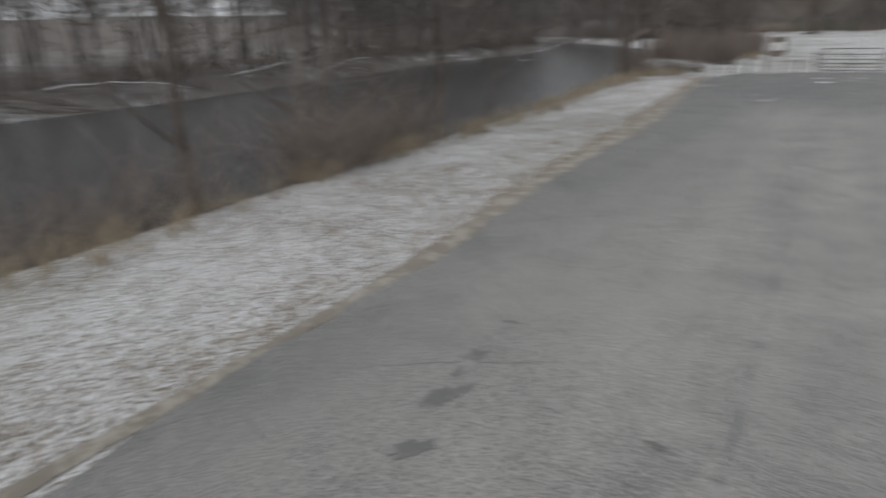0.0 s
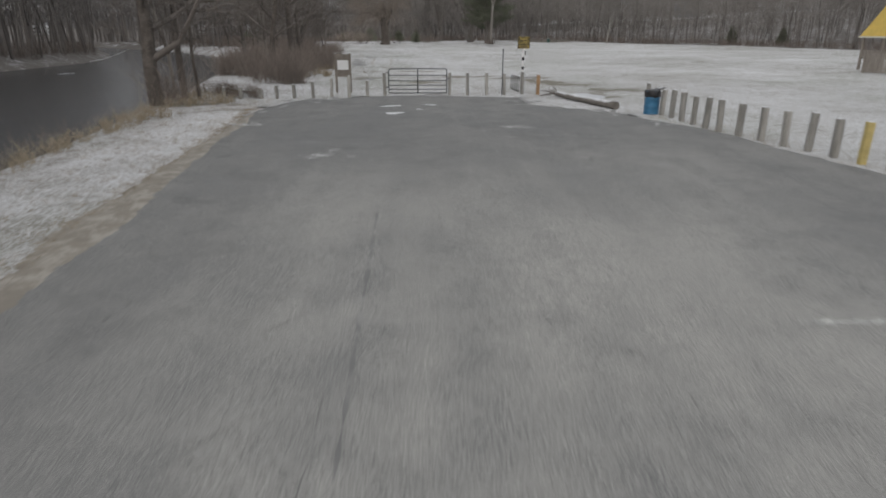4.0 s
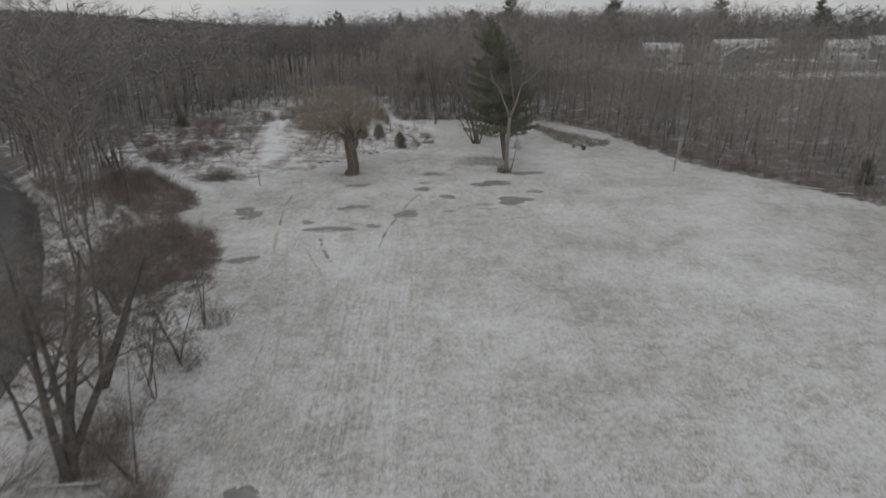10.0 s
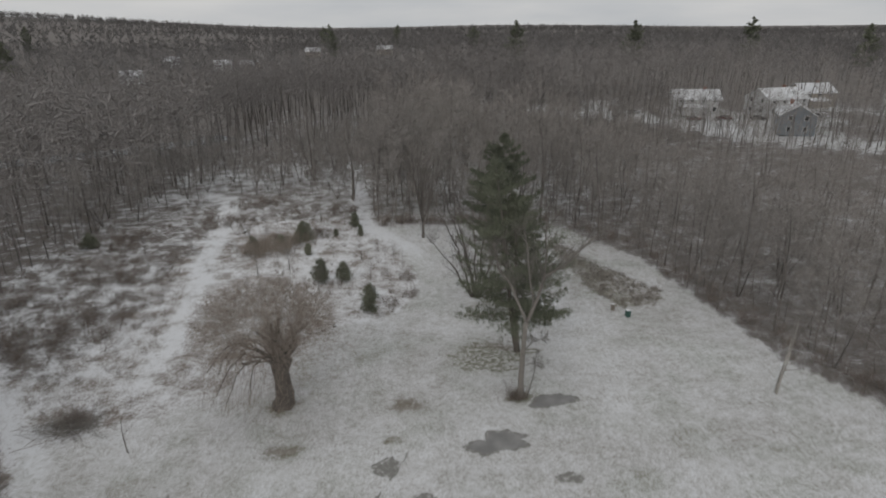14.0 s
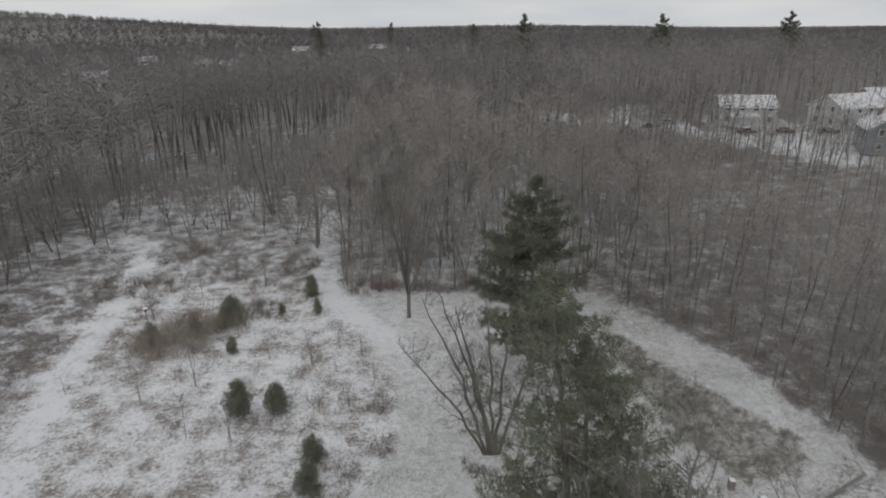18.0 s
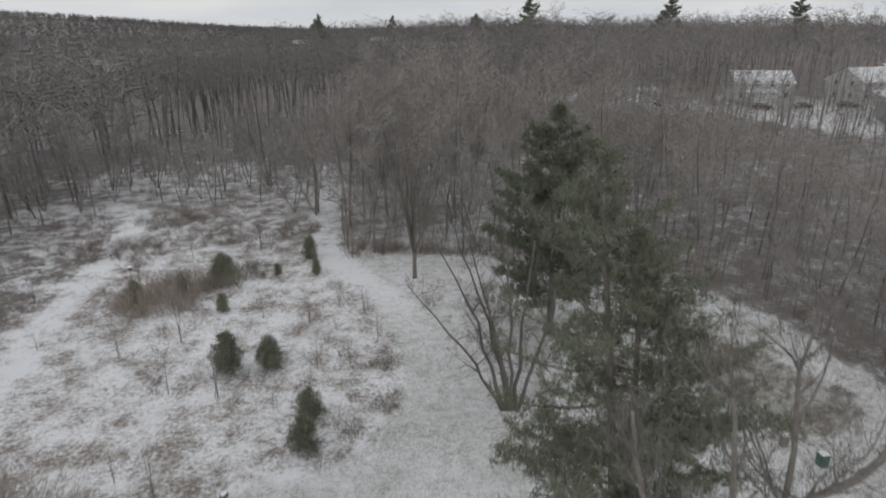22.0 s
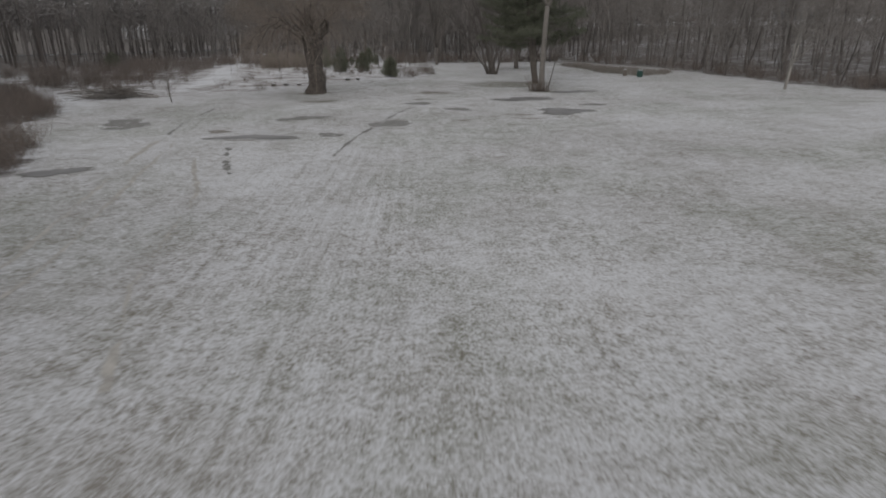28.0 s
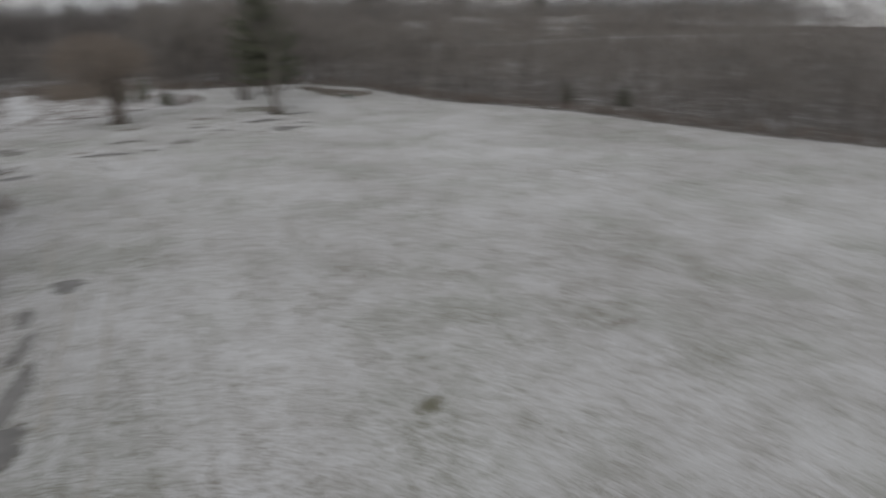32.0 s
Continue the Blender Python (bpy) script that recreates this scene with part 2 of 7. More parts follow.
def asphalt():
    m, t, b = material("worn_asphalt", 0.85)
    pos = place_of(t)
    big, mid, fine = noise_of(t, 0.16, 5, 0.6, pos), noise_of(t, 1.1, 5, 0.6, pos), noise_of(t, 70.0, 2, 0.75, pos)
    speck, grit = noise_of(t, 9.0, 4, 0.75, pos), noise_of(t, 42.0, 3, 0.8, pos)
    streak = noise_of(t, 1.0, 4, 0.6, place_of(t, 0.9, 0.07, 1))
    f = calc(t, "ADD", calc(t, "MULTIPLY", big, 0.5), calc(t, "ADD", calc(t, "MULTIPLY", streak, 0.28), calc(t, "MULTIPLY", mid, 0.36)))
    c = mixc(t, ramp(t, f, 0.45, 0.68), (0.128, 0.13, 0.129), (0.325, 0.318, 0.298))
    c = mixc(t, ramp(t, fine, 0.42, 0.62, 0.0, 0.85), c, (0.46, 0.45, 0.42))
    c = mixc(t, ramp(t, grit, 0.46, 0.62, 0.0, 0.72), c, (0.075, 0.075, 0.074))
    c = mixc(t, ramp(t, speck, 0.60, 0.76, 0.0, 0.55), c, (0.075, 0.075, 0.075))
    chips = node(t, "ShaderNodeTexVoronoi", {"Vector": pos, "Scale": 34.0})
    c = mixc(t, calc(t, "MULTIPLY", ramp(t, chips.outputs["Distance"], 0.10, 0.22, 0.85, 0.0), ramp(t, node(t, "ShaderNodeSeparateXYZ", {0: chips.outputs["Color"]}).outputs[0], 0.72, 0.8)), c, (0.58, 0.57, 0.54))
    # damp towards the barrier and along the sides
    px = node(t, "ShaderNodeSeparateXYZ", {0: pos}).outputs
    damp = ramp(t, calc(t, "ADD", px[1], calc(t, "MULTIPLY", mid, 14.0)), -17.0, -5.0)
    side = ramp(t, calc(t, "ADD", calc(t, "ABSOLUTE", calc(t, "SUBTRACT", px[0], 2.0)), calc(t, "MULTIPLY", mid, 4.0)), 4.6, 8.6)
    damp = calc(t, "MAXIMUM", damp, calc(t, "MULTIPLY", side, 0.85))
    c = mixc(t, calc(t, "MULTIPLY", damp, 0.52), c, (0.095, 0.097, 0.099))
    soak = calc(t, "MULTIPLY", ramp(t, noise_of(t, 0.8, 5, 0.7, pos), 0.48, 0.68), calc(t, "ADD", 0.08, calc(t, "MULTIPLY", damp, 0.22)))
    c = mixc(t, soak, c, (0.07, 0.071, 0.072))
    # blocks of crazing in one worn area, and a few long cracks
    warp = node(t, "ShaderNodeVectorMath", {0: pos, 1: node(t, "ShaderNodeVectorMath", {0: node(t, "ShaderNodeTexNoise", {"Vector": pos, "Scale": 1.1}).outputs["Color"], 1: (0.30, 0.30, 0.0)}, op="MULTIPLY").outputs[0]}, op="ADD").outputs[0]
    v = node(t, "ShaderNodeTexVoronoi", {"Vector": warp, "Scale": 5.2, "Randomness": 0.8}, feature="DISTANCE_TO_EDGE").outputs["Distance"]
    v2 = node(t, "ShaderNodeTexVoronoi", {"Vector": warp, "Scale": 0.34}, feature="DISTANCE_TO_EDGE").outputs["Distance"]
    off = node(t, "ShaderNodeVectorMath", {0: pos, 1: (4.0, -35.0, 0.0)}, op="SUBTRACT").outputs[0]
    off = node(t, "ShaderNodeVectorMath", {0: off, 1: (0.32, 0.17, 0.0)}, op="MULTIPLY").outputs[0]
    near = ramp(t, calc(t, "ADD", node(t, "ShaderNodeVectorMath", {0: off}, op="LENGTH").outputs["Value"], noise_of(t, 0.5, 2, 0.5, pos)), 0.95, 1.6, 1.0, 0.0)
    crack = calc(t, "MULTIPLY", ramp(t, v, 0.0, 0.05, 1.0, 0.0), calc(t, "MULTIPLY", near, ramp(t, mid, 0.36, 0.54, 0.35, 1.0)))
    crack = calc(t, "MAXIMUM", crack, calc(t, "MULTIPLY", ramp(t, v2, 0.0, 0.004, 0.6, 0.0), ramp(t, mid, 0.46, 0.58)))
    c = mixc(t, calc(t, "MULTIPLY", crack, 0.85), c, (0.07, 0.07, 0.068))
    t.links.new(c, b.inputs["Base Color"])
    t.links.new(ramp(t, f, 0.35, 0.6, 0.62, 0.9), b.inputs["Roughness"])
    bump(t, b, calc(t, "SUBTRACT", calc(t, "ADD", fine, grit), crack), 0.5, 0.006)
    return m


def water(name, colour, rough, scale, strength):
    m, t, b = material(name, rough)
    pos = place_of(t)
    n = calc(t, "ADD", noise_of(t, scale, 4, 0.6, place_of(t, 1, 0.45, 1, 0.5)), calc(t, "MULTIPLY", noise_of(t, scale * 4, 3, 0.6, pos), 0.3))
    t.links.new(mixc(t, ramp(t, noise_of(t, 0.6, 3, 0.5, pos), 0.3, 0.7), tuple(c * 0.7 for c in colour), colour), b.inputs["Base Color"])
    b.inputs["Specular IOR Level"].default_value = 0.32
    bump(t, b, n, strength, 0.05)
    return m


M_GROUND = snow_ground()
M_ASPHALT = asphalt()
M_RIVER = water("river_water", (0.046, 0.046, 0.047), 0.17, 3.2, 1.0)
M_PUDDLE = water("slushy_puddle", (0.245, 0.24, 0.232), 0.5, 2.5, 0.15)
M_ICE = plain("puddle_ice", (0.42, 0.43, 0.45), 0.35, 0, 0.2, 2.2, 14, 0.2)
M_SNOW = plain("patchy_snow", (0.68, 0.69, 0.70), 0.8, 0, 0.1, 3, 30, 0.3)


def mottled(name, dark, pale, share):
    """Wet turf with scraps of thin snow left on it."""
    m, t, b = material(name, 0.75)
    pos = place_of(t)
    n = calc(t, "ADD", calc(t, "MULTIPLY", noise_of(t, 2.2, 4, 0.65, pos), 0.6), calc(t, "MULTIPLY", noise_of(t, 11.0, 3, 0.7, pos), 0.4))
    base = mixc(t, noise_of(t, 5.0, 3, 0.6, pos), tuple(c * 0.75 for c in dark), tuple(c * 1.25 for c in dark))
    t.links.new(mixc(t, ramp(t, n, 0.62 - share, 0.74 - share), base, pale), b.inputs["Base Color"])
    bump(t, b, n, 0.5, 0.02)
    return m


M_MUD = mottled("wet_rut_mud", (0.22, 0.20, 0.172), (0.50, 0.49, 0.47), 0.09)
M_TURF = mottled("wet_dark_turf", (0.18, 0.175, 0.16), (0.52, 0.515, 0.50), 0.105)
M_TRACK = plain("trodden_snow", (0.40, 0.38, 0.345), 0.85, 0, 0.3, 2, 20, 0.4)
M_OLDBARK = plain("old_furrowed_bark", (0.11, 0.095, 0.083), 0.95, 0, 0.45, 3, 16, 1.0)
M_FRINGE = mottled("thin_dirty_snow", (0.22, 0.219, 0.212), (0.47, 0.47, 0.462), 0.13)
# Twig tones by zone: lit at the edge, shaded behind, put into the colour.
M_TWIGEDGE = island_wood("lit_edge_twigs", (0.175, 0.161, 0.15), (0.34, 0.317, 0.297))
M_DARK = island_wood("shaded_twigs", (0.145, 0.135, 0.129), (0.29, 0.272, 0.26))
M_TRUNK = island_wood("dark_woodland_bark", (0.085, 0.077, 0.071), (0.225, 0.205, 0.19))
M_BIRCH = island_wood("pale_poplar_twigs", (0.22, 0.205, 0.19), (0.42, 0.395, 0.37))
M_BARK = island_wood("grey_bark", (0.10, 0.088, 0.078), (0.225, 0.205, 0.184))
M_TWIG = island_wood("bare_twigs", (0.155, 0.141, 0.131), (0.318, 0.294, 0.273))
M_PALE = island_wood("pale_bark", (0.22, 0.21, 0.19), (0.40, 0.38, 0.35))
M_WILLOW = island_wood("willow_twigs", (0.20, 0.168, 0.142), (0.37, 0.318, 0.272))
M_BRUSH = island_wood("brown_brush", (0.124, 0.103, 0.088), (0.275, 0.231, 0.2))
M_STRAW = island_wood("dry_grass", (0.22, 0.175, 0.12), (0.40, 0.335, 0.245))
M_NEEDLE = island_wood("pine_needles", (0.088, 0.098, 0.07), (0.178, 0.19, 0.135))
M_CEDAR = island_wood("juniper_needles", (0.115, 0.125, 0.09), (0.25, 0.255, 0.19))
# Distance dims the far woods here through a darker base colour.
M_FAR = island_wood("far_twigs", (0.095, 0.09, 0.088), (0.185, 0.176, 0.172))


# ---- terrain ----
def smooth(a, b, v):
    s = np.clip((v - a) / (b - a), 0, 1)
    return s * s * (3 - 2 * s)


def to_line(x, y, line):
    """The distance of places from a line of points, and how far along it (0 to 1) they lie."""
    best, along = np.full(np.shape(x), 1e9), np.zeros(np.shape(x))
    for i in range(len(line) - 1):
        (ax, ay), (bx, by) = line[i], line[i + 1]
        s = np.clip(((x - ax) * (bx - ax) + (y - ay) * (by - ay)) / ((bx - ax) ** 2 + (by - ay) ** 2), 0, 1)
        d = np.hypot(x - ax - s * (bx - ax), y - ay - s * (by - ay))
        along = np.where(d < best, (i + s) / (len(line) - 1), along)
        best = np.minimum(best, d)
    return best, along


def inside(x, y, poly):
    r = np.zeros(np.shape(x), bool)
    for (ax, ay), (bx, by) in zip(poly, poly[1:] + poly[:1]):
        c = (ay > y) != (by > y)
        r ^= c & (x < (bx - ax) * (y - ay) / (by - ay + 1e-12) + ax)
    return r


RIVER = [(-22, -160), (-24, -80), (-24.2, -40), (-25.2, -15), (-28.7, 8), (-32, 25), (-34, 45), (-36, 60), (-43, 78), (-54, 98), (-70, 118), (-90, 140), (-114, 158), (-150, 170), (-190, 176)]
RIVER_W = [12.5, 12.5, 12.5, 12.5, 12.5, 12.5, 12, 10, 7.5, 6.5, 6, 6, 6, 6, 5]
RIVER_HALF = 12.0
WATER_Z = -1.15
TRAIL_W = [(-66, 154), (-58, 145), (-48, 127), (-37.5, 116), (-29, 107), (-25, 101), (-23, 97)]
TRAIL_L = [(-42, 199), (-35.5, 190), (-32, 176), (-30.6, 163), (-28.6, 152), (-25, 138), (-23.6, 129), (-23.2, 119)]
TRAIL_R = [(-16, 232), (-12, 218), (-9.8, 206), (-7.6, 190), (-6.2, 178), (-4.2, 171.5), (-0.5, 165.5), (4, 158), (7, 150)]
TREELINE = [(92, 28), (77, 50), (69, 66), (65, 82), (62, 93), (57.4, 104.8), (52, 113), (46.5, 122.5), (45.6, 129.3), (44.2, 136.6), (42.3, 145.5), (40.6, 154.6), (35.4, 163.5), (29.6, 172.6)]
NORTH_EDGE = [(24, 171), (13.5, 171.9), (4, 173), (-3.2, 172)]
FIELD = [(-6, 2), (7, 2), (14, -30), (60, -60), (120, -60), (108, 0)] + TREELINE + NORTH_EDGE + [(-1, 166), (1.3, 158), (4.8, 149), (5.3, 142), (3.1, 136.5), (-0.6, 133), (-5.6, 131.8), (-9, 126), (-12, 121), (-20.5, 112.5), (-29.8, 108), (-26.7, 101.4), (-25.3, 97.5), (-26.2, 91.5), (-19.2, 85), (-17, 79.5), (-16.2, 75.5), (-15.4, 70), (-13.6, 64), (-11.8, 58), (-11, 53), (-9.4, 46), (-9, 43.5), (-7.5, 41), (-7, 26), (-7, 12)]
GRASS_BASIN = [(28, 166.5), (31.4, 155), (36.5, 146), (39.6, 141), (37.4, 137), (32, 135.8), (29.2, 143), (27.8, 153), (26.6, 162)]
BRUSH_WEDGES = [[(-48, 121), (-36, 113), (-31.6, 107), (-26.9, 101), (-25.8, 97), (-27, 92), (-33, 95), (-42, 105)], [(-26, 90), (-19.4, 84.6), (-17.3, 79.5), (-16.6, 75.6), (-18.8, 71), (-22.5, 68), (-27, 73), (-29.5, 84)]]
FAR_BEND = [(-150, 214), (-124, 226), (-107, 236), (-88, 249), (-70, 264), (-62, 276)]


def from_river(x, y):
    """Metres outside the water's edge (negative in the river)."""
    d, s = to_line(x, y, RIVER)
    return d - np.interp(s * (len(RIVER) - 1), range(len(RIVER)), RIVER_W)


def ground_z(x, y):
    x, y = np.asarray(x, float), np.asarray(y, float)
    d = (x - 45) * 0.912 + (y - 125) * 0.412
    z = 9.5 * smooth(12, 125, d) * smooth(40, 130, y + 0.4 * x)
    z = z - 1 * smooth(150, 225, y) * (1 - smooth(-25, 30, d))
    r = np.hypot(x, y - 100)
    th = np.arctan2(x, y - 100)
    ridge = -8 + 105 * smooth(-0.1, -0.85, th) + 8 * np.sin(3 * th + 1) + 6 * np.sin(11 * th) + 60 * smooth(1.2, 2.2, np.abs(th))
    z = z * (1 - smooth(400, 900, r)) + ridge * smooth(450, 3300, r) + 5 * np.sin(x / 170) * np.sin(y / 140 + 1) * smooth(350, 800, r)
    z = z + 0.05 * np.sin(x * 0.6) * np.sin(y * 0.45) * (1 - smooth(200, 400, r)) * smooth(2, 10, y)
    bank = 1 - smooth(-1.5, 3.0, from_river(x, y))
    return z * (1 - bank) - 1.9 * bank


def fast_mesh(name, verts, faces, mats=(), smooth_shade=False):
    """A mesh from arrays; all faces have the same number of corners."""
    me = bpy.data.meshes.new(name)
    verts, faces = np.asarray(verts, np.float32), np.asarray(faces, np.int32)
    me.vertices.add(len(verts))
    me.vertices.foreach_set("co", verts.ravel())
    k = faces.shape[1]
    me.loops.add(faces.size)
    me.loops.foreach_set("vertex_index", faces.ravel())
    me.polygons.add(len(faces))
    me.polygons.foreach_set("loop_start", np.arange(0, faces.size, k, dtype=np.int32))
    me.polygons.foreach_set("use_smooth", np.full(len(faces), smooth_shade))
    me.update(calc_edges=True)
    for m in mats:
        me.materials.append(m)
    return me


def graded(lo, hi, step, out, growth=1.13):
    v = list(np.arange(lo, hi + 0.01, step))
    for sign in (1, -1):
        d = step
        e = v[-1] if sign > 0 else v[0]
        while abs(e) < out:
            d *= growth
            e += sign * d
            v = v + [e] if sign > 0 else [e] + v
    return np.array(v)


gx, gy = graded(-36, 86, 0.9, 4300), graded(-46, 172, 0.9, 4300)
X, Y = np.meshgrid(gx, gy)
gv = np.stack([X, Y, ground_z(X, Y)], -1).reshape(-1, 3)
idx = np.arange(len(gx) * len(gy)).reshape(len(gy), len(gx))
gf = np.stack([idx[:-1, :-1], idx[:-1, 1:], idx[1:, 1:], idx[1:, :-1]], -1).reshape(-1, 4)
ground_me = fast_mesh("ground", gv, gf, [M_GROUND], True)
in_field = inside(X, Y, FIELD)
d_river = from_river(X, Y) + RIVER_HALF
jit = 2.5 * np.sin(X * 0.7 + 1.3 * np.sin(Y * 0.31)) * np.sin(Y * 0.6)
scrub_zone = (~in_field) & (Y > 2 + jit) & (Y < 178 + jit) & (X < 8) & (d_river > 10) & (X > np.interp(Y, [q[1] for q in RIVER[:12]], [q[0] for q in RIVER[:12]]))
verge = (X < -4) & (Y <= 2) & (d_river > 8)
far_off = np.hypot(X, Y - 100) > 240
woods_zone = (~in_field) & ~scrub_zone & ((X < -36) | (Y > 80) | (Y < -70) | (X > 60)) & ((np.hypot(X, Y) > 100) | (Y > 80) | (X < -36) | ((X > 60) & (Y > 20)))
LOTS = [(70, 290, 8), (93, 256, 14), (112, 245, 14), (132, 262, 12), (103, 226, 11), (150, 245, 12), (172, 262, 12), (72, 266, 8), (82, 256, 8)]
HILL_ROAD = [(48, 292), (65, 275), (77, 260), (87, 240), (96, 221), (112, 205), (150, 190), (230, 185)]
in_brush = inside(X, Y, BRUSH_WEDGES[0]) | inside(X, Y, BRUSH_WEDGES[1])
bend_d = to_line(X, Y, FAR_BEND)[0]
woods_zone &= to_line(X, Y, HILL_ROAD)[0] > 6
for hx, hy, hr in LOTS:
    woods_zone &= np.hypot(X - hx, Y - hy) > hr
t3, _ = to_line(X, Y, TRAIL_W)
tl, _ = to_line(X, Y, TRAIL_L)
tr, _ = to_line(X, Y, TRAIL_R)
trail_v = np.maximum.reduce([(1 - smooth(0.9, 2.2, t3)) * smooth(97, 112, Y), (1 - smooth(1.0, 2.6, tl)) * smooth(118, 130, Y), (1 - smooth(1.2, 2.6, tr)) * smooth(150, 164, Y), 0.45 * (1 - smooth(8, 13, bend_d)), 0.6 * (1 - smooth(2.5, 6, to_line(X, Y, HILL_ROAD)[0]))])
WET = [(-8.4, -3.2, 0.9, 1.0), (-7.4, -5.2, 0.8, 1.0), (-9.6, -8.6, 0.8, 1.6), (-11.0, -3.2, 1.4, 1.6), (0.5, 8.4, 1.9, 1.1), (9.3, 6.1, 2.0, 1.1), (8.8, -0.6, 1.2, 2.0), (7.0, 11.8, 2.3, 1.4), (2.2, 13.4, 2.6, 0.7), (7.1, 9.3, 0.7, 1.6), (-3.4, 11, 0.8, 1.2), (10.8, 2.6, 2.6, 1.1),
       (8.4, 26.2, 0.9, 0.7), (-1, 19.8, 1.1, 0.6), (-3.3, 19.6, 0.6, 0.6), (0.9, 18.4, 0.7, 0.8), (15.8, 115.2, 1.6, 1.2), (-8, 114.2, 1.8, 1.4), (4.4, 13.6, 2.2, 0.6), (8.2, 7.6, 0.8, 1.4)]
wet_v = np.zeros_like(X)
Xw, Yw = X + 0.5 * np.sin(2.1 * Y + 0.7 * X) + 0.35 * np.sin(3.7 * Y - 1.9 * X), Y + 0.4 * np.sin(2.6 * X + 1.1 * Y)
for wx, wy, wa, wb in WET:
    wet_v = np.maximum(wet_v, 1.2 * np.exp(-(((Xw - wx) / wa) ** 2 + ((Yw - wy) / wb) ** 2)))
wet_v = np.maximum(wet_v, 0.8 * np.exp(-(((Xw - 13.6) / 6.0) ** 2 + ((Yw - 125.2) / 4.2) ** 2)))
wet_v = np.maximum(wet_v, 0.5 * np.exp(-(((Xw - 17.5) / 6.5) ** 2 + ((Yw - 13) / 5.0) ** 2)))
for wx, wy, wa, wb in [(4.4, 114.4, 2.2, 1.9), (-6.4, 107.4, 2.2, 1.4), (3.0, 109, 1.0, 0.8), (10.6, 97, 1.6, 0.6), (-3.6, 11.8, 0.9, 2.4)]:
    wet_v = np.maximum(wet_v, 0.95 * np.exp(-(((Xw - wx) / wa) ** 2 + ((Yw - wy) / wb) ** 2)))
wet_v = np.maximum(wet_v, 0.62 * inside(Xw, Yw, GRASS_BASIN))
wet_v = np.maximum(wet_v, 0.55 * (verge & (X < -8.3)))
wet_v = np.maximum(wet_v, 0.8 * (1 - smooth(RIVER_HALF + 0.2, RIVER_HALF + 1.4, d_river)))
for nm, val in (("scrub", 0.5 * (woods_zone & (X < -6) & (Y < 240)) + (scrub_zone * (1.0 - 0.6 * (Y < 70) * ~in_brush)) + 0.2 * verge), ("woods", woods_zone * (0.75 + 1.5 * smooth(30, 46, X)) + 2.0 * in_brush + 1.6 * ((X < -56) & (Y > 90)) + 0.9 * (scrub_zone & (X < -33 + jit) & (Y > 120)) + 1.5 * ((X < np.interp(Y, [q[1] for q in RIVER[:12]], [q[0] for q in RIVER[:12]])) & (d_river > 10)) + 1.2 * (woods_zone & (Y > 228)) + 3.0 * (far_off & woods_zone) + 6.0 * (np.hypot(X, Y - 100) > 420)), ("lane", in_field * smooth(8, 20, Y) * (1 - smooth(75, 92, Y)) * smooth(-7, -3.5, X) * (1 - smooth(1.5, 4.5, X))), ("trail", trail_v), ("wet", wet_v), ("sward", 1.0 * ((Y <= 6) & (X < 30)))):
    ground_me.attributes.new(nm, "FLOAT", "POINT").data.foreach_set("value", np.ascontiguousarray(val, dtype=np.float32).ravel())
tagged(new("ground", ground_me), "snow-dusted grass field, banks and wooded hills", "ground", kind="structure")


def strip_mesh(name, line, half, zoff, mat, kind="structure", label="", category="", flat=None):
    """A ribbon of ground laid along a line."""
    p = np.array(line, float)
    tang = np.gradient(p, axis=0)
    nrm = np.stack([-tang[:, 1], tang[:, 0]], 1) / np.linalg.norm(tang, axis=1)[:, None]
    h = np.asarray(half, float) * np.ones(len(p))
    rows_ = [p + nrm * (h * s)[:, None] for s in (-1, -0.5, 0, 0.5, 1)]
    v = np.stack(rows_, 1).reshape(-1, 2)
    z = (np.full(len(v), flat) if flat is not None else ground_z(v[:, 0], v[:, 1])) + zoff
    n = 5
    f = [(i * n + j, i * n + j + 1, (i + 1) * n + j + 1, (i + 1) * n + j) for i in range(len(p) - 1) for j in range(n - 1)]
    ob = new(name, fast_mesh(name, np.c_[v, z], f, [mat], True))
    return tagged(ob, label, category, kind=kind)


strip_mesh("water", [tuple(np.interp(s, range(len(RIVER)), [q[k] for q in RIVER]) for k in (0, 1)) for s in np.linspace(0, len(RIVER) - 1, 80)], np.interp(np.linspace(0, len(RIVER) - 1, 80), range(len(RIVER)), RIVER_W) + 2.5, WATER_Z, M_RIVER, "structure", "dark slow river with small ripples", "river", 0.0)


strip_mesh("water", [tuple(np.interp(q, range(len(FAR_BEND)), [p[k] for p in FAR_BEND]) for k in (0, 1)) for q in np.linspace(0, len(FAR_BEND) - 1, 40)], 5.5, 0.0, M_RIVER, "structure", "dark river bend among leafless woods", "river", -0.88)


